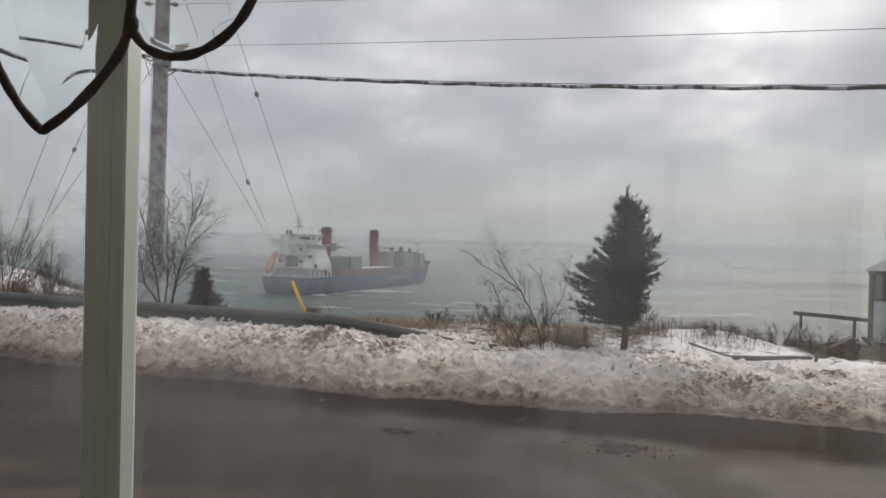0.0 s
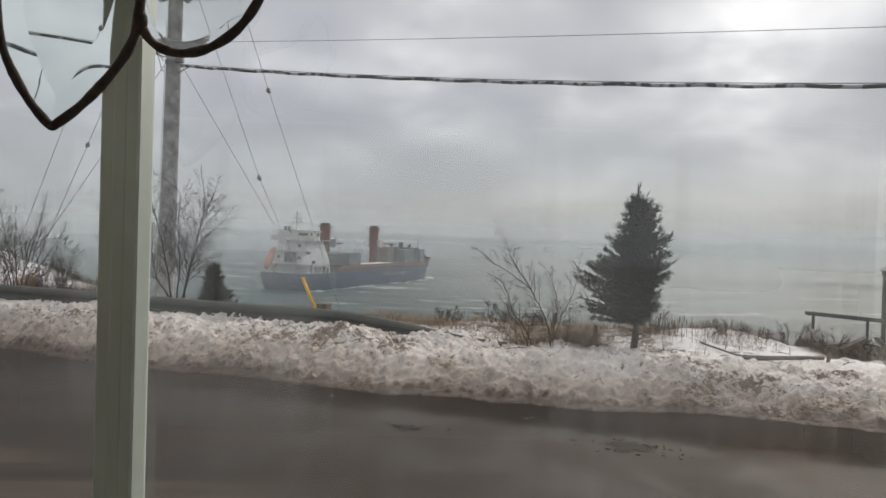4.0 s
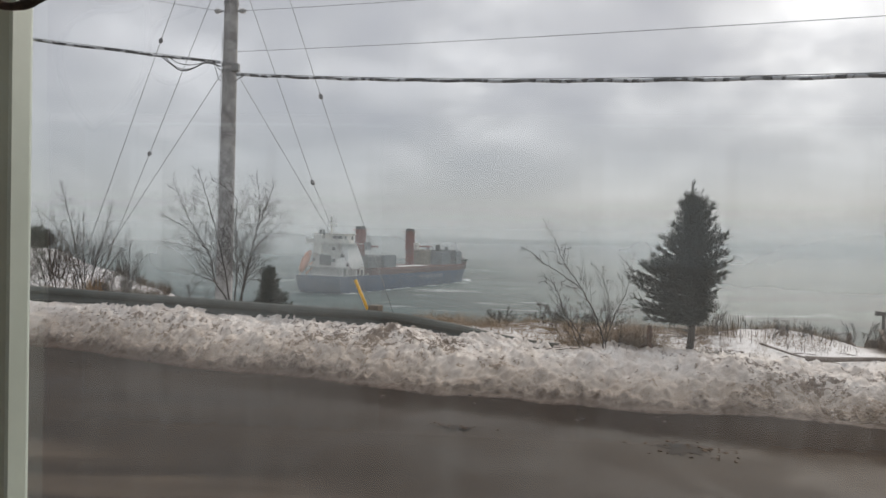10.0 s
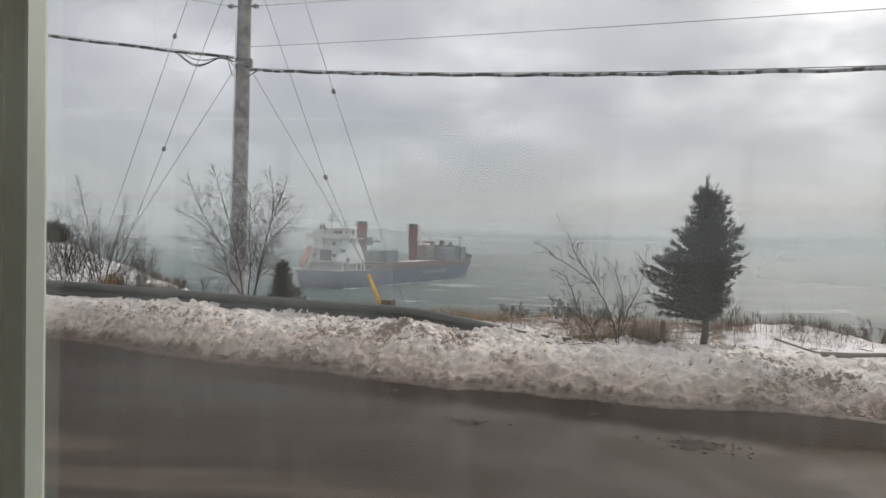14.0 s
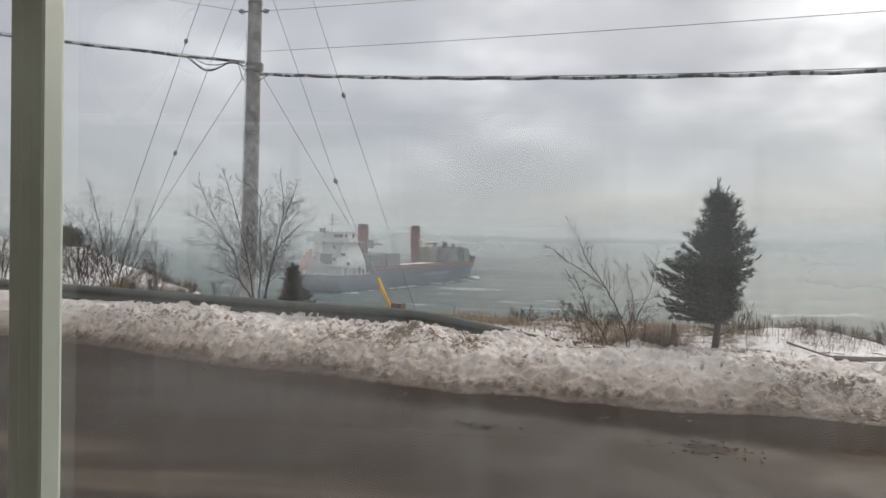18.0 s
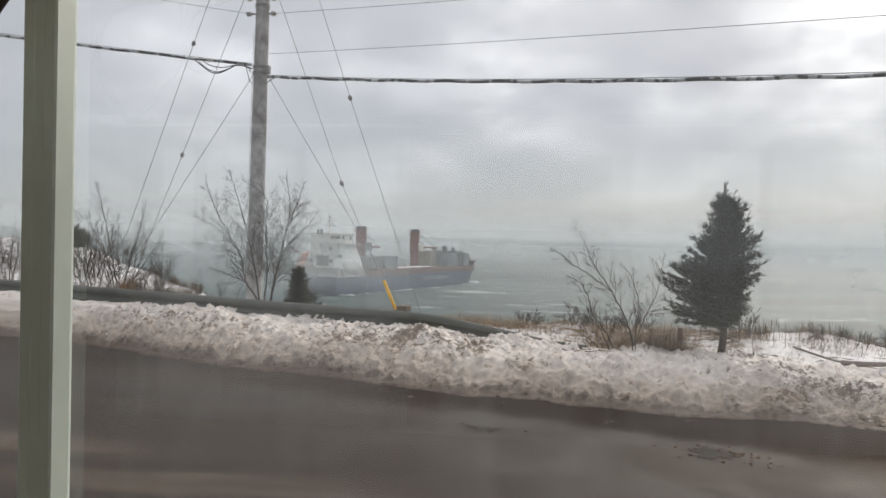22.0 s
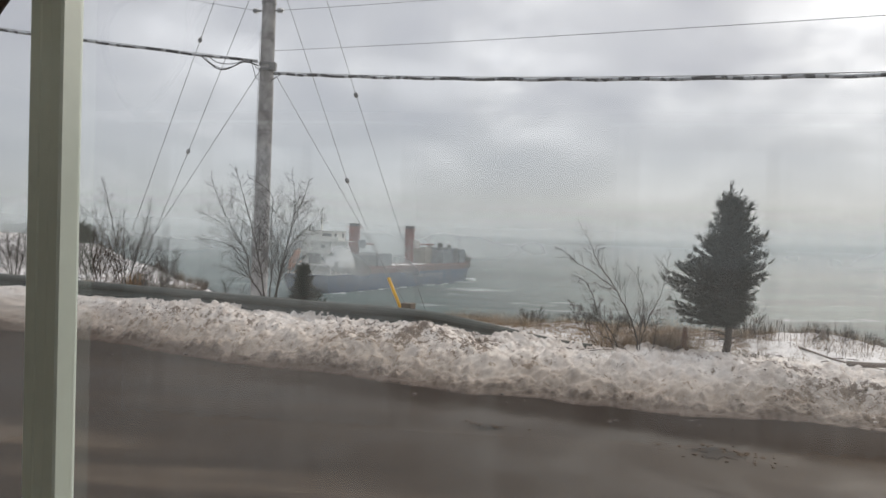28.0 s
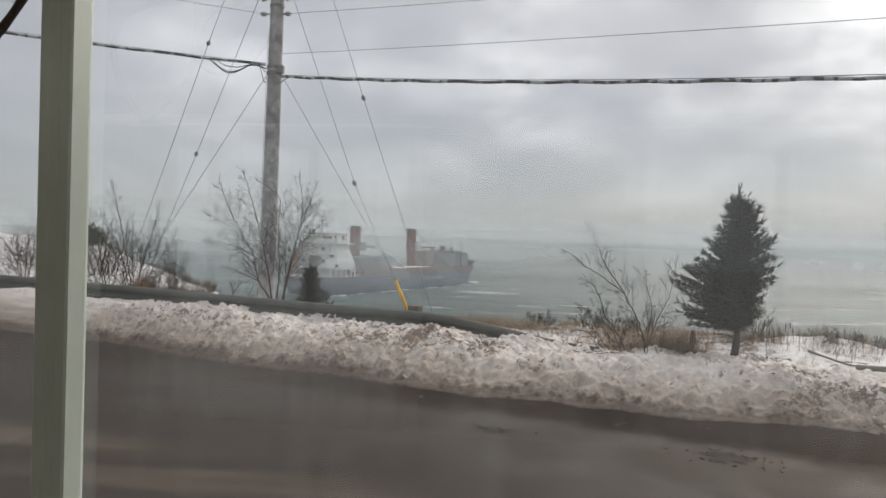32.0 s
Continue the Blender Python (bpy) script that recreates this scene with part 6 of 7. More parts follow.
    # cranes
    for s, name in ((20.2, 1), (47.8, 2)):
        crane = part("crane", tube(bmesh.new(), [(s, 2.2, 5.2), (s, 2.2, 10.6), (s, 2.2, 10.7), (s, 2.2, 15.6)], [1.25, 1.25, 1.45, 1.35], 14), red, ship, "rust-red deck crane")
        part("crane_collar", tube(bmesh.new(), [(s, 2.2, 10.3), (s, 2.2, 10.8)], 1.62, 14), red, crane)
        part("crane_cap", boxm(s - 1.5, s + 1.5, 0.7, 3.7, 15.5, 15.8, bevel=0.06), red, crane)
        for dx in (-0.9, 0.1, 0.9):
            part("sheave", boxm(s + dx - 0.3, s + dx + 0.3, 1.4, 3.0, 15.8, 16.6, bevel=0.1), dark, crane)
        part("cab", boxm(s - 0.2, s + 1.9, -0.1, 1.1, 10.2, 12.4, bevel=0.08), white if name == 2 else grey, crane)
        for y in (1.5, 2.9):
            part("jib", boxm(s + 1.0, s + (8 if name == 1 else 13), y - 0.14, y + 0.14, 11.0, 11.4), red, crane)
        for k in range(2 if name == 1 else 4):
            part("jib_brace", boxm(s + 3 + 2.4 * k, s + 3.2 + 2.4 * k, 1.5, 2.9, 11.0, 11.4), red, crane)
        part("hoist_rope", tube(bmesh.new(), [(s + 1, 2.2, 15.8), (s + (7.5 if name == 1 else 12.5), 2.2, 11.4)], 0.07, 4), dark, crane)
    # deck cargo
    crate = paint("cargo_crate", (0.24, 0.27, 0.29), 0.6, scale=0.8, var=0.2)
    tarp = paint("cargo_tarp", (0.13, 0.145, 0.15), 0.6, scale=0.8, var=0.3)
    buff = paint("cargo_buff", (0.36, 0.34, 0.28), 0.6, scale=0.8, var=0.2)
    for a, b, y0, y1, h, m in ((13.5, 20.5, -4.6, 0.4, 3.0, tarp), (21.0, 27.2, -5.0, 4.6, 3.25, crate), (51.5, 55.5, -1.0, 4.6, 4.6, buff), (55.7, 62.0, -4.8, 4.8, 3.9, grey),
                               (62.2, 66.2, -4.4, 4.8, 4.5, tarp), (66.4, 70.2, -4.8, 4.4, 4.1, crate)):
        c = part("deck_cargo", boxm(a, b, y0, y1, 5.76, 5.76 + h, bevel=0.06), m, ship)
        for k in range(int((b - a) / 1.2)):
            part("cargo_rib", boxm(a + 0.5 + 1.2 * k, a + 0.62 + 1.2 * k, y0 - 0.06, y0, 5.9, 5.7 + h), m, c)
    for k, (s, y, h) in enumerate(((61, 0, 2.2), (63.5, -2, 1.6), (65, 1.5, 2.0), (58.5, 2, 1.5))):
        bm = bmesh.new()
        for q in range(3):
            tube(bm, [(s + q * 0.7, y, 9.6), (s + q * 0.7 + 0.3, y, 9.6 + h)], 0.22, 7)
        part("deck_gear", bm, dark, ship)
    part("fore_mast", tube(bmesh.new(), [(75.5, 0, 7.3), (75.5, 0, 13.6)], [0.2, 0.1], 8), grey, ship)
    part("fore_light", boxm(75.2, 75.8, -0.7, 0.7, 12.6, 12.8), dark, ship)
    part("windlass", boxm(73.5, 76.5, -2, 2, 7.3, 8.5, bevel=0.2), grey, ship)
    part("bow_rail", tube(bmesh.new(), [(75.0, -2.9, 7.5), (77.6, -1.7, 8.1), (79.4, 0, 8.2), (77.6, 1.7, 8.1), (75.0, 2.9, 7.5)], 0.28, 8), dark, ship)
    part("anchor", boxm(74.6, 75.4, -half(75, 4.6) - 0.25, -half(75, 4.6) + 0.2, 3.9, 5.2, bevel=0.1), dark, ship)
    # unreadable lettering on the side: plain white bars
    bm = bmesh.new()
    for k in range(11):
        s = 38.0 + 1.35 * k
        yb = -half(s, 2.6) - 0.03
        box(bm, s, s + 0.24, yb - 0.02, yb + 0.02, 2.3, 3.3)
        if k % 2 == 0:
            box(bm, s + 0.24, s + 0.8, yb - 0.02, yb + 0.02, 3.08, 3.3)
        else:
            box(bm, s + 0.56, s + 0.8, yb - 0.02, yb + 0.02, 2.3, 3.3)
    part("lettering", bm, paint("faded_letters", (0.30, 0.31, 0.33), 0.6, scale=1, var=0.2), ship, "white painted lettering bars")
    # broken water along the hull
    bm = bmesh.new()
    for k in range(90):
        s = -3 + 84 * random.random() ** 0.8
        side = -1 if k % 4 else 1
        w = random.uniform(0.4, 1.5) * (1.5 if s > 70 else 1.0)
        rough_lump(bm, Vector((s, side * (half(min(s, 79), 0.5) + random.uniform(-0.2, 4.5) * random.random()), 0.08)), w * random.uniform(0.3, 1.0), 0.12)
    part("wash", bm, paint("white_water", (0.58, 0.64, 0.64), 0.8, scale=0.8, var=0.15), ship, "white broken water round the hull")
    return ship


SHIP = build_ship()

# ---------------------------------------------------------------- passing car
def build_car():
    car = thing("sedan_car", "pale silver-blue four-door saloon car on the road", "car", pose(-40, 15, 0, 0, 0, -17.6))
    body_m = Nodes("silver_blue_paint")
    body_m.set("Base Color", body_m.mix(body_m.step(body_m.noise(2.5, 5), 0.35, 0.7), (0.145, 0.25, 0.31), (0.205, 0.32, 0.385)))
    body_m.set("Metallic", 0.2)
    body_m.set("Roughness", body_m.math("ADD", body_m.math("MULTIPLY", body_m.noise(9, 4), 0.25), 0.22))
    body_m = body_m.mat
    dark = paint("car_black", (0.018, 0.018, 0.02), 0.45, scale=20, var=0.3)
    glass = paint("car_glass", (0.035, 0.045, 0.042), 0.14, scale=1.5, var=0.3)
    fro = Nodes("frosted_screen")
    fro.set("Base Color", fro.mix(fro.step(fro.noise(3, 5), 0.35, 0.65), (0.06, 0.08, 0.07), (0.13, 0.165, 0.145)))
    fro.set("Roughness", 0.7)
    fro.set("Specular IOR Level", 0.12)
    frost = fro.mat
    pale = paint("grille_bar", (0.42, 0.46, 0.48), 0.3, 0.2, scale=10, var=0.15)
    chrome = paint("car_chrome", (0.62, 0.63, 0.64), 0.15, 1.0, scale=10, var=0.05)
    lampm = paint("head_lamp", (0.07, 0.075, 0.08), 0.08, 0.0, scale=10, var=0.2)
    reflector = paint("lamp_reflector", (0.5, 0.51, 0.52), 0.22, 0.6, scale=14, var=0.2)
    snow = paint("car_snow", (0.78, 0.79, 0.8), 0.7, scale=20, var=0.1)

    def ring(x, w, zb, zt, crown, shoulder):
        """A section across the body, from the sill up over the top."""
        pts = [(-w * 0.90, zb), (-w * 0.985, zb + 0.10), (-w, zb + (zt - zb) * 0.45), (-w * 0.985, shoulder - 0.03), (-w * 0.93, shoulder + 0.012), (-w * 0.62, zt + crown * 0.72), (-w * 0.3, zt + crown * 0.95)]
        both = pts + [(0.0, zt + crown)] + [(-a, b) for a, b in pts[::-1]]
        return [Vector((x, y, z)) for y, z in both]

    # x, half width, underside, top, crown, shoulder height
    st = [(2.29, 0.52, 0.34, 0.60, 0.02, 0.57), (2.24, 0.66, 0.26, 0.69, 0.03, 0.64), (2.13, 0.77, 0.21, 0.745, 0.03, 0.69), (1.95, 0.838, 0.19, 0.785, 0.035, 0.735), (1.62, 0.87, 0.19, 0.84, 0.04, 0.79),
          (1.25, 0.885, 0.19, 0.925, 0.045, 0.865), (0.92, 0.89, 0.19, 0.965, 0.04, 0.905), (0.70, 0.895, 0.19, 0.975, 0.02, 0.925), (0.2, 0.90, 0.19, 0.965, 0.0, 0.935), (-0.5, 0.90, 0.19, 0.975, 0.0, 0.945), (-1.1, 0.895, 0.19, 0.985, 0.0, 0.955),
          (-1.5, 0.885, 0.19, 1.0, 0.02, 0.965), (-1.85, 0.87, 0.20, 1.02, 0.03, 0.96), (-2.15, 0.83, 0.26, 1.0, 0.03, 0.93), (-2.27, 0.74, 0.34, 0.88, 0.02, 0.80), (-2.31, 0.62, 0.42, 0.70, 0.02, 0.62)]
    bm = bmesh.new()
    loft(bm, [ring(*r) for r in st[::-1]])
    bmesh.ops.recalc_face_normals(bm, faces=bm.faces)
    b = part("body", bm, body_m, car, smooth=True)
    sub = b.modifiers.new("round", "SUBSURF")
    sub.levels = sub.render_levels = 2

    # glass house: x, half width at the belt, belt height, half width at the top, top height
    def house(rows, mat, name, lift=0.0, lo=0.0, hi=1.0):
        bm = bmesh.new()
        rings = []
        for x, wb, zb, wt, zt in rows:
            pts = []
            for t in (lo, lo + (hi - lo) * 0.5, hi):
                pts.append((-(wb + (wt - wb) * t) - lift, zb + (zt - zb) * t))
            top = [(-wt * 0.8, zt + 0.022), (-wt * 0.4, zt + 0.038), (0, zt + 0.042)]
            half = pts + top
            rings.append([Vector((x, y, z + lift)) for y, z in half + [(-a, c) for a, c in half[-2::-1]]])
        loft(bm, rings)
        bmesh.ops.recalc_face_normals(bm, faces=bm.faces)
        return part(name, bm, mat, car, smooth=True)

    rows = [(0.95, 0.70, 0.95, 0.66, 0.965), (0.62, 0.76, 0.95, 0.63, 1.15), (0.30, 0.79, 0.95, 0.60, 1.33), (0.05, 0.80, 0.95, 0.585, 1.415), (-0.4, 0.80, 0.95, 0.58, 1.445), (-0.85, 0.795, 0.955, 0.57, 1.42), (-1.25, 0.77, 0.965, 0.555, 1.31), (-1.75, 0.70, 0.98, 0.58, 1.04)]
    house(rows, glass, "cabin_glass")
    # roof skin over the glass
    bm = bmesh.new()
    rings = []
    for x, wt, zt in ((0.16, 0.55, 1.385), (0.05, 0.60, 1.425), (-0.2, 0.605, 1.448), (-0.5, 0.605, 1.456), (-0.8, 0.595, 1.438), (-1.05, 0.58, 1.39), (-1.2, 0.56, 1.335)):
        half = [(-wt, zt - 0.03), (-wt * 0.97, zt + 0.0), (-wt * 0.75, zt + 0.026), (-wt * 0.4, zt + 0.042), (0, zt + 0.047)]
        rings.append([Vector((x, y, z)) for y, z in half + [(-a, c) for a, c in half[-2::-1]]])
    loft(bm, rings, closed=False, caps=False)
    bmesh.ops.solidify(bm, geom=bm.faces[:], thickness=0.02)
    part("roof", bm, body_m, car, smooth=True)
    # windscreen with frost, lying just over the glass house
    bm = bmesh.new()
    grid = []
    for i in range(7):
        t = i / 6
        x, z, w = 0.96 + (0.12 - 0.96) * t, 0.955 + (1.392 - 0.955) * t ** 0.93, 0.70 + (0.56 - 0.70) * t
        grid.append([bm.verts.new((x + 0.035 - 0.09 * (q / 4) ** 2, w * q / 4, z + 0.085 - 0.05 * t ** 6 - 0.03 * (1 - 0.8 * t) * (q / 4) ** 2)) for q in range(-4, 5)])
    for a, c in zip(grid, grid[1:]):
        for k in range(8):
            bm.faces.new((a[k], a[k + 1], c[k + 1], c[k]))
    part("windscreen", bm, frost, car, "frosted greenish windscreen", smooth=True)
    for sgn in (-1, 1):
        part("a_pillar", tube(bmesh.new(), [(0.93, sgn * 0.755, 0.945), (0.55, sgn * 0.70, 1.16), (0.22, sgn * 0.635, 1.345), (0.02, sgn * 0.602, 1.42)], [0.035, 0.034, 0.032, 0.03], 8), body_m, car, smooth=True)
        part("roof_rail", tube(bmesh.new(), [(0.02, sgn * 0.602, 1.42), (-0.4, sgn * 0.60, 1.44), (-0.85, sgn * 0.585, 1.42), (-1.25, sgn * 0.575, 1.31), (-1.72, sgn * 0.66, 1.03)], 0.034, 8), body_m, car, smooth=True)
        part("b_pillar", tube(bmesh.new(), [(-0.34, sgn * 0.81, 0.94), (-0.40, sgn * 0.60, 1.43)], 0.03, 6), dark, car)
        part("belt_trim", tube(bmesh.new(), [(0.80, sgn * 0.80, 0.952), (0.0, sgn * 0.825, 0.955), (-0.9, sgn * 0.82, 0.962), (-1.6, sgn * 0.74, 0.985)], 0.011, 5), chrome, car)
        # mirror
        bm = bmesh.new()
        bmesh.ops.create_icosphere(bm, subdivisions=2, radius=1.0, matrix=pose(0.60, sgn * 0.985, 1.0) @ Matrix.Diagonal((0.115, 0.135, 0.085, 1)))
        mir = part("door_mirror", bm, body_m, car, smooth=True)
        part("mirror_foot", tube(bmesh.new(), [(0.62, sgn * 0.82, 0.955), (0.61, sgn * 0.93, 0.965)], 0.025, 6), dark, mir)
        part("lamp_bezel", loft_lamp(sgn, -0.03, 1.15), dark, car, smooth=True)
        part("head_lamp", loft_lamp(sgn), lampm, car, "dark glazed headlight", smooth=True)
        bm = bmesh.new()
        for lx, ly, lz, lr in ((2.15, 0.585, 0.678, 0.05), (2.085, 0.68, 0.69, 0.042)):
            bmesh.ops.create_icosphere(bm, subdivisions=2, radius=1.0, matrix=pose(lx, sgn * ly, lz, 0, 0, -sgn * 35) @ Matrix.Diagonal((0.03, lr * 1.3, lr * 0.7, 1)))
        part("lamp_reflector", bm, reflector, car, "silvery reflectors behind the lamp glass", smooth=True)
        part("screen_trim", tube(bmesh.new(), [(0.84, sgn * 0.70, 0.985), (0.45, sgn * 0.655, 1.20), (0.06, sgn * 0.575, 1.405)], 0.024, 6), dark, car)
        part("fog_recess", boxm(2.08, 2.215, sgn * 0.60 - 0.09, sgn * 0.60 + 0.09, 0.33, 0.44, bevel=0.02), dark, car)
        part("tail_lamp", boxm(-2.235, -2.10, sgn * 0.70 - 0.12, sgn * 0.70 + 0.12, 0.78, 0.93, bevel=0.03), paint("tail_red", (0.35, 0.015, 0.012), 0.2, scale=10), car)
        part("door_handle", boxm(-0.16, 0.03, sgn * 0.905 - 0.012, sgn * 0.905 + 0.012, 0.80, 0.835, bevel=0.008), body_m, car)
        part("door_handle", boxm(-1.12, -0.93, sgn * 0.90 - 0.012, sgn * 0.90 + 0.012, 0.82, 0.855, bevel=0.008), body_m, car)
        part("door_gap", boxm(0.60, 0.608, sgn * 0.893 - 0.008, sgn * 0.893 + 0.008, 0.30, 0.93), dark, car)
        part("door_gap", boxm(-0.37, -0.362, sgn * 0.90 - 0.008, sgn * 0.90 + 0.008, 0.28, 0.94), dark, car)
        for x in (1.38, -1.32):
            w = part("wheel", tube(bmesh.new(), [(x, sgn * 0.68, 0.325), (x, sgn * 0.70, 0.325), (x, sgn * 0.87, 0.325), (x, sgn * 0.895, 0.325)], [0.29, 0.325, 0.325, 0.30], 28), paint("tyre_rubber", (0.022, 0.022, 0.023), 0.8, scale=20, var=0.3), car, "black tyre", smooth=True)
            part("rim", tube(bmesh.new(), [(x, sgn * 0.80, 0.325), (x, sgn * 0.902, 0.325)], [0.21, 0.215], 24), chrome, w)
            for k in range(5):
                a = 2 * math.pi * k / 5
                bm = box(bmesh.new(), -0.02, 0.20, -0.012, 0.012, -0.028, 0.028, bevel=0.005)
                sp = bm
                for v in sp.verts:
                    c = v.co.copy()
                    v.co = Vector((x + c.x * math.cos(a) - c.z * math.sin(a), sgn * 0.908 + c.y, 0.325 + c.x * math.sin(a) + c.z * math.cos(a)))
                part("spoke", sp, chrome, w)
            part("wheel_arch", tube(bmesh.new(), [(x, sgn * 0.62, 0.335), (x, sgn * 0.886, 0.335)], 0.375, 28), dark, car)
    # front: split grille with a plain gold badge, lower intake
    def nose(z0, z1, wide, mat, name, out=0.012):
        bm = bmesh.new()
        rows = []
        for z in (z0, (z0 + z1) / 2, z1):
            row = []
            for q in range(-6, 7):
                y = wide * q / 6
                x = 2.325 - 0.30 * (abs(y) / 0.80) ** 2.2 - 0.10 * max(0.0, (z - 0.55)) / 0.2 + out
                row.append(bm.verts.new((x, y, z)))
            rows.append(row)
        for a, c in zip(rows, rows[1:]):
            for k in range(12):
                bm.faces.new((a[k], a[k + 1], c[k + 1], c[k]))
        bmesh.ops.solidify(bm, geom=bm.faces[:], thickness=0.03)
        return part(name, bm, mat, car, smooth=False)

    nose(0.675, 0.715, 0.50, dark, "upper_grille", 0.02)
    nose(0.60, 0.665, 0.52, pale, "grille_bar", 0.026)
    nose(0.43, 0.585, 0.48, dark, "lower_grille", 0.02)
    nose(0.412, 0.428, 0.50, chrome, "grille_edge", 0.026)
    nose(0.26, 0.33, 0.60, dark, "bumper_intake", 0.016)
    nose(0.285, 0.30, 0.60, body_m, "intake_slat", 0.022)
    part("badge", boxm(2.325, 2.362, -0.085, 0.085, 0.61, 0.655, bevel=0.01), paint("gold_badge", (0.75, 0.42, 0.06), 0.3, 0.4, scale=20, var=0.1), car, "plain gold badge")

    # black scuttle and wiper blades under the windscreen, ragged snow at its edge
    def strip(name, mat, y0, y1, lo, hi, lift, thick, rag, label=""):
        bm = bmesh.new()
        n = int((y1 - y0) / 0.012)
        rows = []
        for i in range(n + 1):
            y = y0 + (y1 - y0) * i / n
            back = 1.035 - 0.15 * (y / 0.75) ** 2
            q = fbm(y * 9.0, lift * 40, 2.0, 4)
            end = min(1.0, 8.0 * min(i, n - i) / n)
            w = (hi - lo) * end * max(0.04, 1 + rag * q)
            z = 0.988 + lift - 0.055 * (y / 0.75) ** 2
            rows.append([bm.verts.new((back + lo + w * k, y, z - 0.16 * (lo + w * k) + thick * h)) for k, h in ((-0.1, -0.6), (0.12, 0.7), (0.5, 1.0 + q), (0.85, 0.5), (1.0, -0.6))])
        for p, c in zip(rows, rows[1:]):
            for k in range(4):
                bm.faces.new((p[k], p[k + 1], c[k + 1], c[k]))
        part(name, bm, mat, car, label, smooth=True)

    strip("wiper_tray", dark, -0.70, 0.70, -0.07, 0.045, 0.006, 0.012, 0.5)
    for y0, y1 in ((-0.66, -0.02), (-0.02, 0.55)):
        part("wiper", tube(bmesh.new(), [(1.0, y0, 0.99), (1.01, (y0 + y1) / 2, 1.03), (0.98, y1, 1.02)], 0.011, 5), dark, car)
    strip("snow_remnant", snow, -0.66, -0.30, 0.03, 0.085, 0.012, 0.016, 1.6, "snow left along the wipers")
    strip("snow_remnant", snow, 0.16, 0.46, 0.035, 0.065, 0.012, 0.012, 2.2, "snow left along the wipers")
    # the bonnet is shortened to fit the camera's view
    for ob in list(car.children) + [c for k in car.children for c in k.children]:
        for v in ob.data.vertices:
            if v.co.x > 0.9:
                v.co.x = 0.9 + (v.co.x - 0.9) * 0.92
            if v.co.z > 1.06:      # the roof is flattened to fit that view too
                v.co.z = 1.06 + (v.co.z - 1.06) * 0.90
    return car


def loft_lamp(sgn, out=0.0, fat=1.0):
    bm = bmesh.new()
    rings = []
    for t in range(6):
        k = t / 5
        x, y = 2.20 - 0.40 * k, 0.46 + 0.36 * k ** 0.6
        z, h = 0.662 + 0.085 * k, 0.07 * fat * (1 - 0.75 * k)
        rings.append([Vector((x + dx, sgn * (y + dy), z + dz)) for dx, dy, dz in ((0.03 + out, 0.03, -h * 0.7), (0.04 + out, 0.04, 0), (0.015 + out, 0.035, h * 0.7), (-0.06, -0.04, h * 0.5), (-0.06, -0.04, -h * 0.5))])
    loft(bm, rings)
    bmesh.ops.recalc_face_normals(bm, faces=bm.faces)
    return bm


CAR = build_car()

# ---------------------------------------------------------------- the room and its window
X0, X1, Y0, YW, YO, Z0, Z1 = -3.3, 3.2, -4.75, 0.30, 0.42, 0.35, 2.75      # room, wall faces, floor, ceiling
WX0, WX1, WZ0, WZ1 = -1.10, 1.32, 1.22, 2.62                              # window opening
SX0, SX1 = 0.0510, 0.0674                                                 # the glazing bar


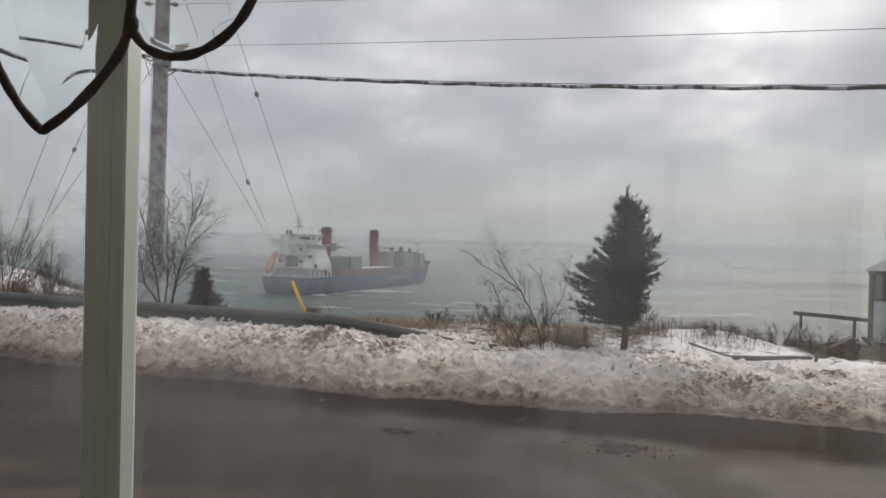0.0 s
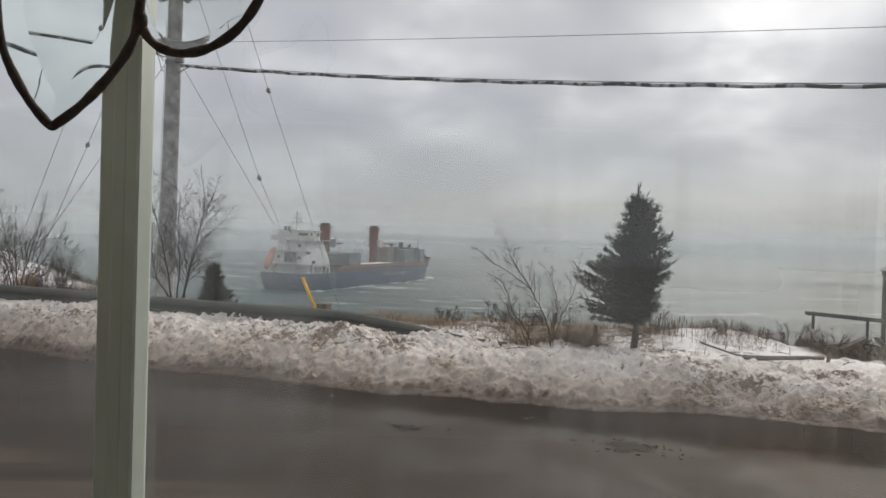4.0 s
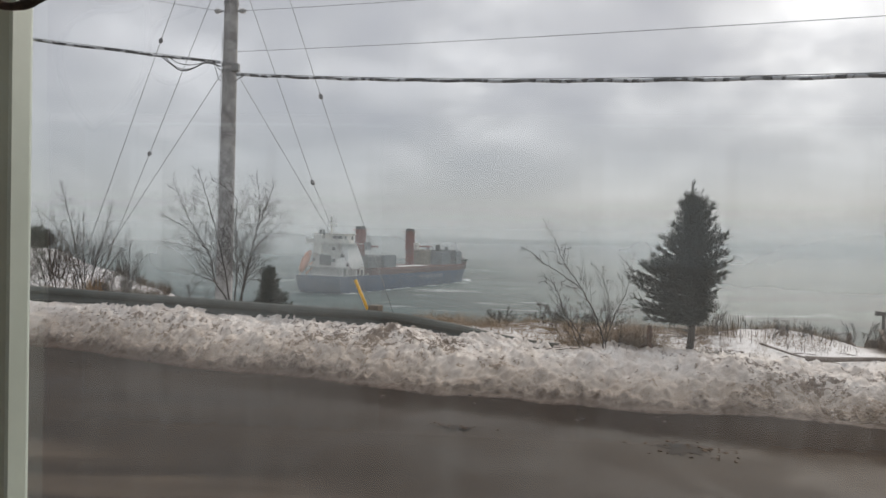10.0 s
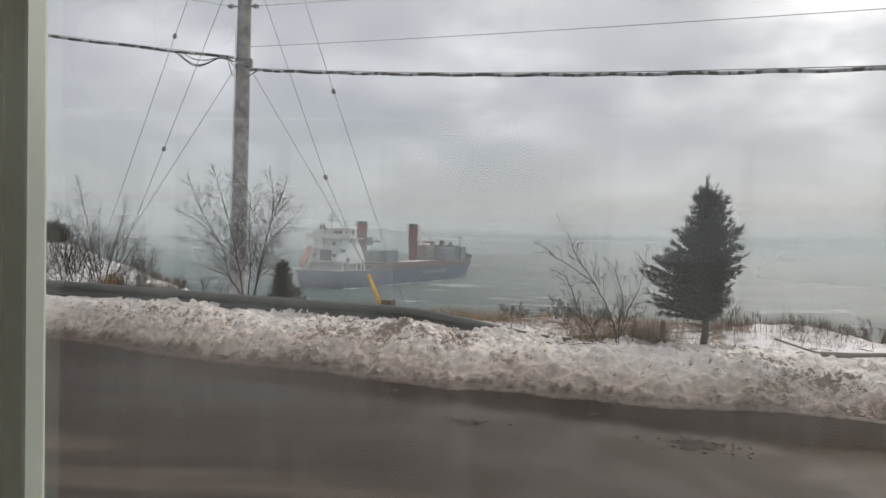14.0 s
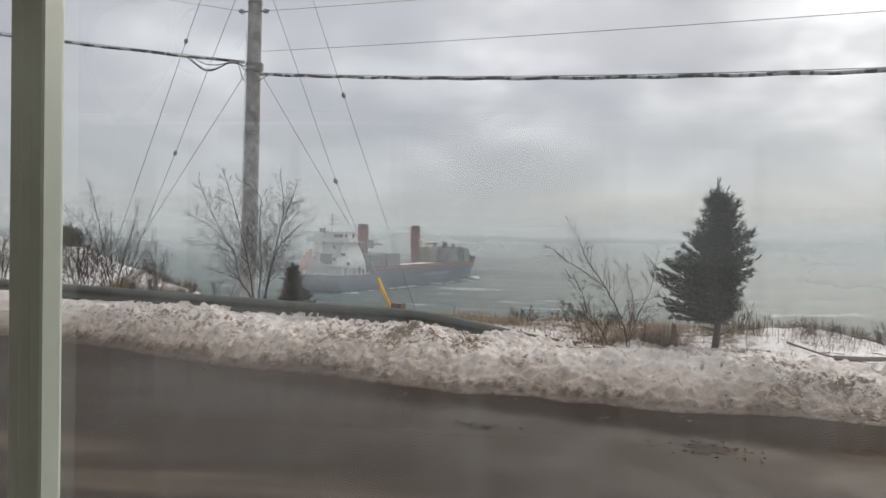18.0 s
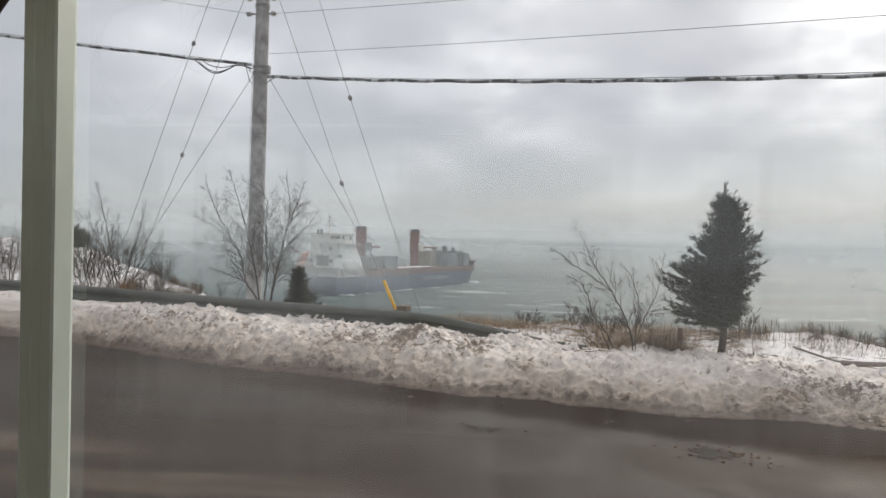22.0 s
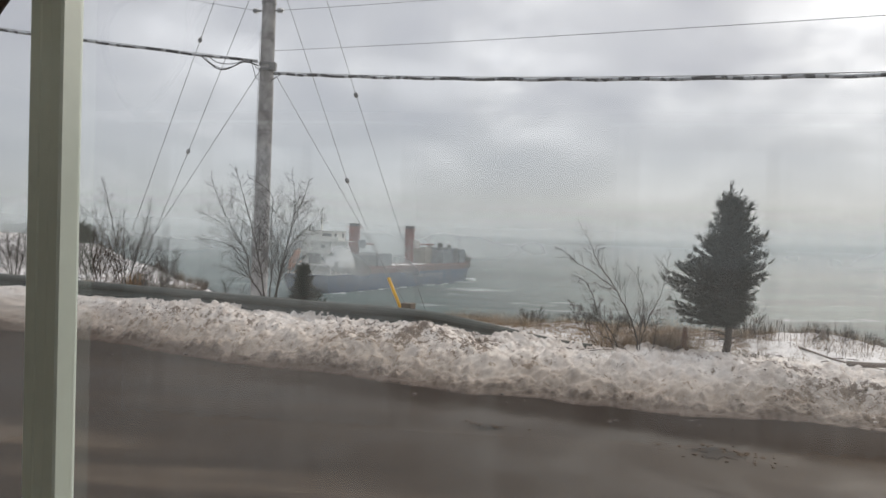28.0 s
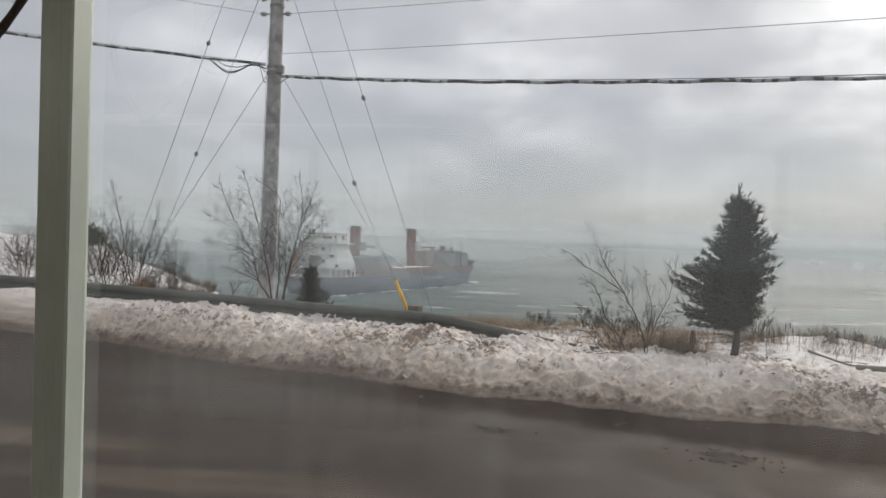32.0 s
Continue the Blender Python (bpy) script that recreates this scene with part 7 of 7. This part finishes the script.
def build_room():
    plaster = paint("pale_green_plaster", (0.72, 0.74, 0.67), 0.85, scale=3, var=0.06, bump=0.08)
    trim = paint("sage_trim_paint", (0.60, 0.67, 0.60), 0.4, scale=6, var=0.07, bump=0.05)

    def wall(name, *a):
        solo(name, boxm(*a), plaster, "plain pale wall of the room", "wall", "structure")

    wall("wall_window_low", X0 - 0.15, X1 + 0.15, YW, YO, Z0 - 0.4, WZ0)
    wall("wall_window_high", X0 - 0.15, X1 + 0.15, YW, YO, WZ1, Z1 + 0.15)
    wall("wall_window_left", X0 - 0.15, WX0, YW, YO, WZ0, WZ1)
    wall("wall_window_right", WX1, X1 + 0.15, YW, YO, WZ0, WZ1)
    brown = paint("brown_panelling", (0.34, 0.27, 0.21), 0.6, scale=4, var=0.2)
    # two openings behind curtains; the right one, unseen, is added for more light
    for name, a, b, c, d in (("wall_back", -0.70, 0.9, Z0 - 0.4, Z1 + 0.15), ("wall_back_end", 2.9, X1 + 0.15, Z0 - 0.4, Z1 + 0.15), ("wall_back_sill", 0.9, 2.9, Z0 - 0.4, 0.5), ("wall_back_head", 0.9, 2.9, 2.5, Z1 + 0.15), ("wall_back_side", X0 - 0.15, -2.78, Z0 - 0.4, Z1 + 0.15), ("wall_back_low", -2.78, -0.70, Z0 - 0.4, 0.5), ("wall_back_high", -2.78, -0.70, 2.5, Z1 + 0.15)):
        solo(name, boxm(a, b, Y0 - 0.15, Y0, c, d), brown, "dark brown panelled wall behind the viewer", "wall", "structure")
    back = tagged(new("window_2"), "plain dark window frame behind the curtain", "window", kind="structure")
    for x in (-2.74, -2.36, -1.55, -0.76, 0.94, 1.9, 2.86):
        part("frame_bar", boxm(x - 0.035, x + 0.035, Y0 - 0.10, Y0 - 0.04, 0.5, 2.5, bevel=0.005), brown, back)
    # pale curtains with deep folds; the right one hangs before the added opening
    cloth = Nodes("sheer_curtain_cloth")
    weave = cloth.mix(cloth.noise(40, 4), (0.80, 0.82, 0.80), (0.88, 0.89, 0.87))
    di, tl, mx = cloth.add("ShaderNodeBsdfDiffuse"), cloth.add("ShaderNodeBsdfTranslucent"), cloth.add("ShaderNodeMixShader")
    mx.inputs[0].default_value = 0.7
    sheer, tr = cloth.add("ShaderNodeMixShader"), cloth.add("ShaderNodeBsdfTransparent")
    sheer.inputs[0].default_value = 0.45
    cloth.link(weave, di.inputs[0]), cloth.link(weave, tl.inputs[0])
    cloth.link(di.outputs[0], mx.inputs[1]), cloth.link(tl.outputs[0], mx.inputs[2]), cloth.link(mx.outputs[0], sheer.inputs[1]), cloth.link(tr.outputs[0], sheer.inputs[2]), cloth.link(sheer.outputs[0], cloth.out.inputs["Surface"])
    for x0, x1 in ((-2.95, -0.65), (0.8, 3.05)):
        bm = bmesh.new()
        rows = []
        for z in (Z0 + 0.05, 1.2, 2.0, Z1 - 0.12):
            rows.append([Vector((x0 + (x1 - x0) * k / 90, Y0 + 0.10 + 0.045 * math.sin(k * 0.75 + 0.6 * math.sin(k * 0.13)) + (0.05 if 24 < k < 33 else 0), z)) for k in range(91)])
        loft(bm, rows, closed=False, caps=False)
        solo("curtain", bm, cloth.mat, "pale sheer pleated curtain hanging before an opening", "curtain", group="curtains", smooth=True)
        solo("curtain_rod", tube(bmesh.new(), [(x0 - 0.05, Y0 + 0.10, Z1 - 0.10), (x1 + 0.05, Y0 + 0.10, Z1 - 0.10)], 0.014, 10), trim, "thin painted curtain rod", "curtain rod")
    # the right wall, with a wide unseen opening added to brighten the room
    wall("wall_right_low", X1, X1 + 0.15, Y0, YW, Z0 - 0.4, 0.7)
    wall("wall_right_high", X1, X1 + 0.15, Y0, YW, 2.62, Z1 + 0.15)
    wall("wall_right_back", X1, X1 + 0.15, Y0, -4.55, 0.7, 2.62)
    wall("wall_right_front", X1, X1 + 0.15, -1.05, YW, 0.7, 2.62)
    # the left wall, with an unseen opening added to light the glazing bar
    wall("wall_left_low", X0 - 0.15, X0, Y0, YW, Z0 - 0.4, 0.95)
    wall("wall_left_high", X0 - 0.15, X0, Y0, YW, 2.45, Z1 + 0.15)
    wall("wall_left_back", X0 - 0.15, X0, Y0, -2.95, 0.95, 2.45)
    wall("wall_left_front", X0 - 0.15, X0, -1.0, YW, 0.95, 2.45)
    solo("floor", boxm(X0, X1, Y0, YW, Z0 - 0.2, Z0), paint("floor_wood", (0.45, 0.34, 0.23), 0.45, scale=3, var=0.2, bump=0.1), "brown wooden floor", "floor", "structure")
    solo("ceiling", boxm(X0, X1, Y0, YW, Z1, Z1 + 0.15), paint("ceiling_white", (0.75, 0.75, 0.72), 0.9, scale=3, var=0.04), "white ceiling", "ceiling", "structure")

    win = tagged(new("window_1"), "wide sage-painted window with a glazing bar and two panes", "window", kind="structure")
    f = 0.055
    y0, y1 = YW - 0.012, YO - 0.03
    part("window_frame", boxm(WX0, WX0 + f, y0, y1, WZ0, WZ1, bevel=0.004), trim, win)
    part("window_frame", boxm(WX1 - f, WX1, y0, y1, WZ0, WZ1, bevel=0.004), trim, win)
    part("window_frame", boxm(WX0 + f, WX1 - f, y0, y1, WZ1 - f, WZ1, bevel=0.004), trim, win)
    part("window_frame", boxm(WX0 + f, WX1 - f, y0, y1, WZ0, WZ0 + f, bevel=0.004), trim, win)
    # glazing bar: stepped
    bm = bmesh.new()
    w, g = SX1 - SX0, YW + 0.0130
    sec = [(SX0, YW + 0.0010), (SX0 + 0.06 * w, YW), (SX0 + 0.33 * w, YW), (SX0 + 0.37 * w, YW + 0.0005), (SX0 + 0.635 * w, YW + 0.0005), (SX0 + 0.67 * w, YW), (SX1 - 0.06 * w, YW), (SX1, YW + 0.0010), (SX1, g + 0.0015), (SX0, g + 0.0015)]
    loft(bm, [[Vector((x, y, z)) for x, y in sec] for z in (WZ0 + f, WZ1 - f)])
    bmesh.ops.recalc_face_normals(bm, faces=bm.faces)
    part("glazing_bar", bm, trim, win, "sage-grey painted glazing bar")
    part("window_sill", boxm(WX0 - 0.05, WX1 + 0.05, YW - 0.10, YW + 0.01, WZ0 - 0.035, WZ0 - 0.003, bevel=0.006), trim, win)
    glass = pane_mat()
    for a, b in ((WX0 + f, SX0), (SX1, WX1 - f)):
        bm = bmesh.new()
        q = [bm.verts.new(p) for p in ((a, g, WZ0 + f), (b, g, WZ0 + f), (b, g, WZ1 - f), (a, g, WZ1 - f))]
        bm.faces.new(q)
        pane = part("pane", bm, glass, win, "clear window pane with dried spray")
        pane.visible_shadow = False


build_room()


def smooth_loop(ctrl, n=8):
    """A closed rounded line through a few control points (x, z)."""
    out, m = [], len(ctrl)
    for i in range(m):
        p0, p1, p2, p3 = (Vector((*ctrl[(i + k) % m], 0)) for k in (-1, 0, 1, 2))
        for k in range(n):
            t = k / n
            q = 0.5 * ((2 * p1) + (p2 - p0) * t + (2 * p0 - 5 * p1 + 4 * p2 - p3) * t * t + (3 * p1 - p0 - 3 * p2 + p3) * t ** 3)
            out.append((q.x, q.y))
    return out


ORN_EYE_SCALE = 0.3158


def build_suncatcher():
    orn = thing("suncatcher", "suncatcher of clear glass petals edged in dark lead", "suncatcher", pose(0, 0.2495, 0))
    lead = paint("bronze_lead", (0.058, 0.044, 0.041), 0.55, 0.3, scale=60, var=0.5, bump=0.3, dirt=(0.15, 0.10, 0.075), dirt_amount=0.6)
    clear = Nodes("bevelled_glass")
    clear.set("Base Color", (0.94, 0.985, 0.965))
    clear.set("Roughness", 0.0)
    clear.set("IOR", 1.5)
    clear.set("Transmission Weight", 1.0)
    tinted = Nodes("pale_green_glass")
    tinted.set("Base Color", (0.91, 0.975, 0.955))
    tinted.set("Roughness", 0.0)
    tinted.set("IOR", 1.5)
    tinted.set("Transmission Weight", 1.0)
    brown = Nodes("amber_glass")
    brown.set("Base Color", (0.42, 0.27, 0.17))
    brown.set("Roughness", 0.15)
    brown.set("Transmission Weight", 0.85)
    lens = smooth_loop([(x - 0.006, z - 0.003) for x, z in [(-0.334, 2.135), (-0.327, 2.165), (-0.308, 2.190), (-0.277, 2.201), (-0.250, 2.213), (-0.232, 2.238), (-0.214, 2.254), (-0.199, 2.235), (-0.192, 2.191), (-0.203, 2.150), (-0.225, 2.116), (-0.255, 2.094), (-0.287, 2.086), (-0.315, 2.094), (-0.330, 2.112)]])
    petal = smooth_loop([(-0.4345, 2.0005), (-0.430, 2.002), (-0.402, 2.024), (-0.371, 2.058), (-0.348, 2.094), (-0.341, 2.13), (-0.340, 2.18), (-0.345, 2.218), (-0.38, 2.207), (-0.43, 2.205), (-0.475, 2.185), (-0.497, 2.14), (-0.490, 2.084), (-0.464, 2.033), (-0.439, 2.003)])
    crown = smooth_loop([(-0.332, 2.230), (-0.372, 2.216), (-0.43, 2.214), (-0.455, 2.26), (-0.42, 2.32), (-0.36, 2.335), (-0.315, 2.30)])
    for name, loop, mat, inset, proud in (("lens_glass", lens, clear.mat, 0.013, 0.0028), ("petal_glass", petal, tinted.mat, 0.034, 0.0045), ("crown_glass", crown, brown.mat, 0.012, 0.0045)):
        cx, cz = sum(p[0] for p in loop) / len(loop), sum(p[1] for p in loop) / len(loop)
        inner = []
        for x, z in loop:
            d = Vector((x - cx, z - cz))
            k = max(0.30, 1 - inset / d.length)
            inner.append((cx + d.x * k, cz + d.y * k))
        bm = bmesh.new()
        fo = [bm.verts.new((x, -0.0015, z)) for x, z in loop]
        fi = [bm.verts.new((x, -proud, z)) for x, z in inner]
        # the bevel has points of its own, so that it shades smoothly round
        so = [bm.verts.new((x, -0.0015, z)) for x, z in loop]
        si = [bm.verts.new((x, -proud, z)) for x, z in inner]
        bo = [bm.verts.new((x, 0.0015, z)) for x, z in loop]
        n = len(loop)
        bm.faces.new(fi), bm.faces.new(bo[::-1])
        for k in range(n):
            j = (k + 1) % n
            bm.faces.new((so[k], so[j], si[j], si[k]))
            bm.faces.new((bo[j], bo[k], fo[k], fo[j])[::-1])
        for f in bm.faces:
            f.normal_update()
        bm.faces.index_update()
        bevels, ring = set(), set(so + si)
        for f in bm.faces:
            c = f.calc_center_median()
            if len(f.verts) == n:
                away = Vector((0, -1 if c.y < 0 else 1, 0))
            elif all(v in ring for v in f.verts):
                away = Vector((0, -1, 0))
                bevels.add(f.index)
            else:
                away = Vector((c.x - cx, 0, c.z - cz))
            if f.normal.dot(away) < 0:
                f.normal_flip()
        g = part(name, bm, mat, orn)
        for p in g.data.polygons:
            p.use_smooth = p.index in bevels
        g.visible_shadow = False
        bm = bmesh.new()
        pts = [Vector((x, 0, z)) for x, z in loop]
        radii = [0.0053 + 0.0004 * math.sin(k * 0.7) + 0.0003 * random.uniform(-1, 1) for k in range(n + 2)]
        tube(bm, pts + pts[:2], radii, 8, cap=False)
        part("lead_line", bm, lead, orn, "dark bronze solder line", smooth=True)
    for p, r in (((-0.339, 0, 2.116), 0.0085),):
        bm = bmesh.new()
        bmesh.ops.create_icosphere(bm, subdivisions=2, radius=r, matrix=Matrix.Translation(p) @ Matrix.Diagonal((1, 0.8, 1.7, 1)))
        part("solder_joint", bm, lead, orn, smooth=True)
    part("hanging_chain", tube(bmesh.new(), [(-0.375, 0, 2.335), (-0.375, 0, 2.9), (-0.375, 0.05, 4.26)], 0.0030, 5), lead, orn)
    # shrunk about the camera's place, so that it keeps its look in the view
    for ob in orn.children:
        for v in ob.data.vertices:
            v.co = Vector((0.285 + (v.co.x - 0.285) * ORN_EYE_SCALE, v.co.y * ORN_EYE_SCALE, 1.81 + (v.co.z - 1.81) * ORN_EYE_SCALE))
    return orn


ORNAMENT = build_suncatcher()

# ---------------------------------------------------------------- what moves
def car_row(t):
    p = uv_point(-3.45 + 14.1 * (t - 3.5), -4.39)
    return t, pose(p.x, p.y, -0.155, 0, 0, -16.4)


def motions():
    # the ship swings and drifts: seconds, x, y, heading
    rows = [(0, -36.1, 172.3, 68.20), (1, -36.7, 171.9, 68.43), (2, -37.4, 171.8, 68.53), (3, -38.2, 172.0, 68.53), (5.5, -40.5, 172.9, 68.21), (6.5, -41.4, 173.0, 68.02), (7, -41.8, 172.9, 68.05), (8, -42.9, 172.7, 68.44), (9, -43.8, 172.5, 68.84), (10, -44.5, 171.8, 69.05), (11, -45.3, 171.2, 69.07), (12, -46.0, 170.7, 69.02), (14, -47.0, 169.6, 69.00), (17, -48.4, 168.3, 69.06), (19, -49.4, 167.4, 69.11), (22, -50.7, 166.1, 69.03), (24, -51.6, 165.2, 69.06), (27, -52.7, 163.7, 69.21), (30, -53.7, 162.7, 69.18), (32, -54.4, 162.3, 69.13)]
    walk(SHIP, [(t, pose(x, y, SEA + 0.15 * math.sin(t * 0.9), 0.5 * math.sin(t * 0.7), 0.35 * math.sin(t * 0.55 + 1), h)) for t, x, y, h in rows])
    walk(CAR, [car_row(t) for t in (0, 1, 2, 3, 3.5, 4, 5, 6, 8, 12, 20, 32)])
    # the suncatcher swings; its places are fitted to the camera's view
    swing = ((0, 0.0032, 0.2495, 0.0021), (2, 0.0012, 0.2495, 0.0021), (3.5, 0.0012, 0.2495, 0.0019), (6, 0.0012, 0.2520, 0.0006), (7, 0.0025, 0.2530, 0.0019), (7.4, 0.0034, 0.2515, 0.0011),
             (7.7, 0.005, 0.2500, -0.003), (8, 0.0214, 0.2285, -0.0074), (8.3, 0.0094, 0.2440, -0.006), (8.6, 0.0108, 0.2495, 0.004), (9, 0.0061, 0.2495, -0.002), (10, 0.002, 0.2495, 0.001),
             (12, 0.0, 0.2495, 0.0021), (32, 0.0, 0.2495, 0.0021))
    walk(ORNAMENT, [(t, pose(dx, y, dz)) for t, dx, y, dz in swing])
    for i, ob in enumerate(SMOKE[:4]):
        y = ob.matrix_world.translation.y
        speed = (2.2, 2.0, 1.6, 1.2)[i]
        walk(ob, [(t, pose(-speed * 16 + speed * t, y, SEA)) for t in (0, 8, 16, 24, 32)])


motions()
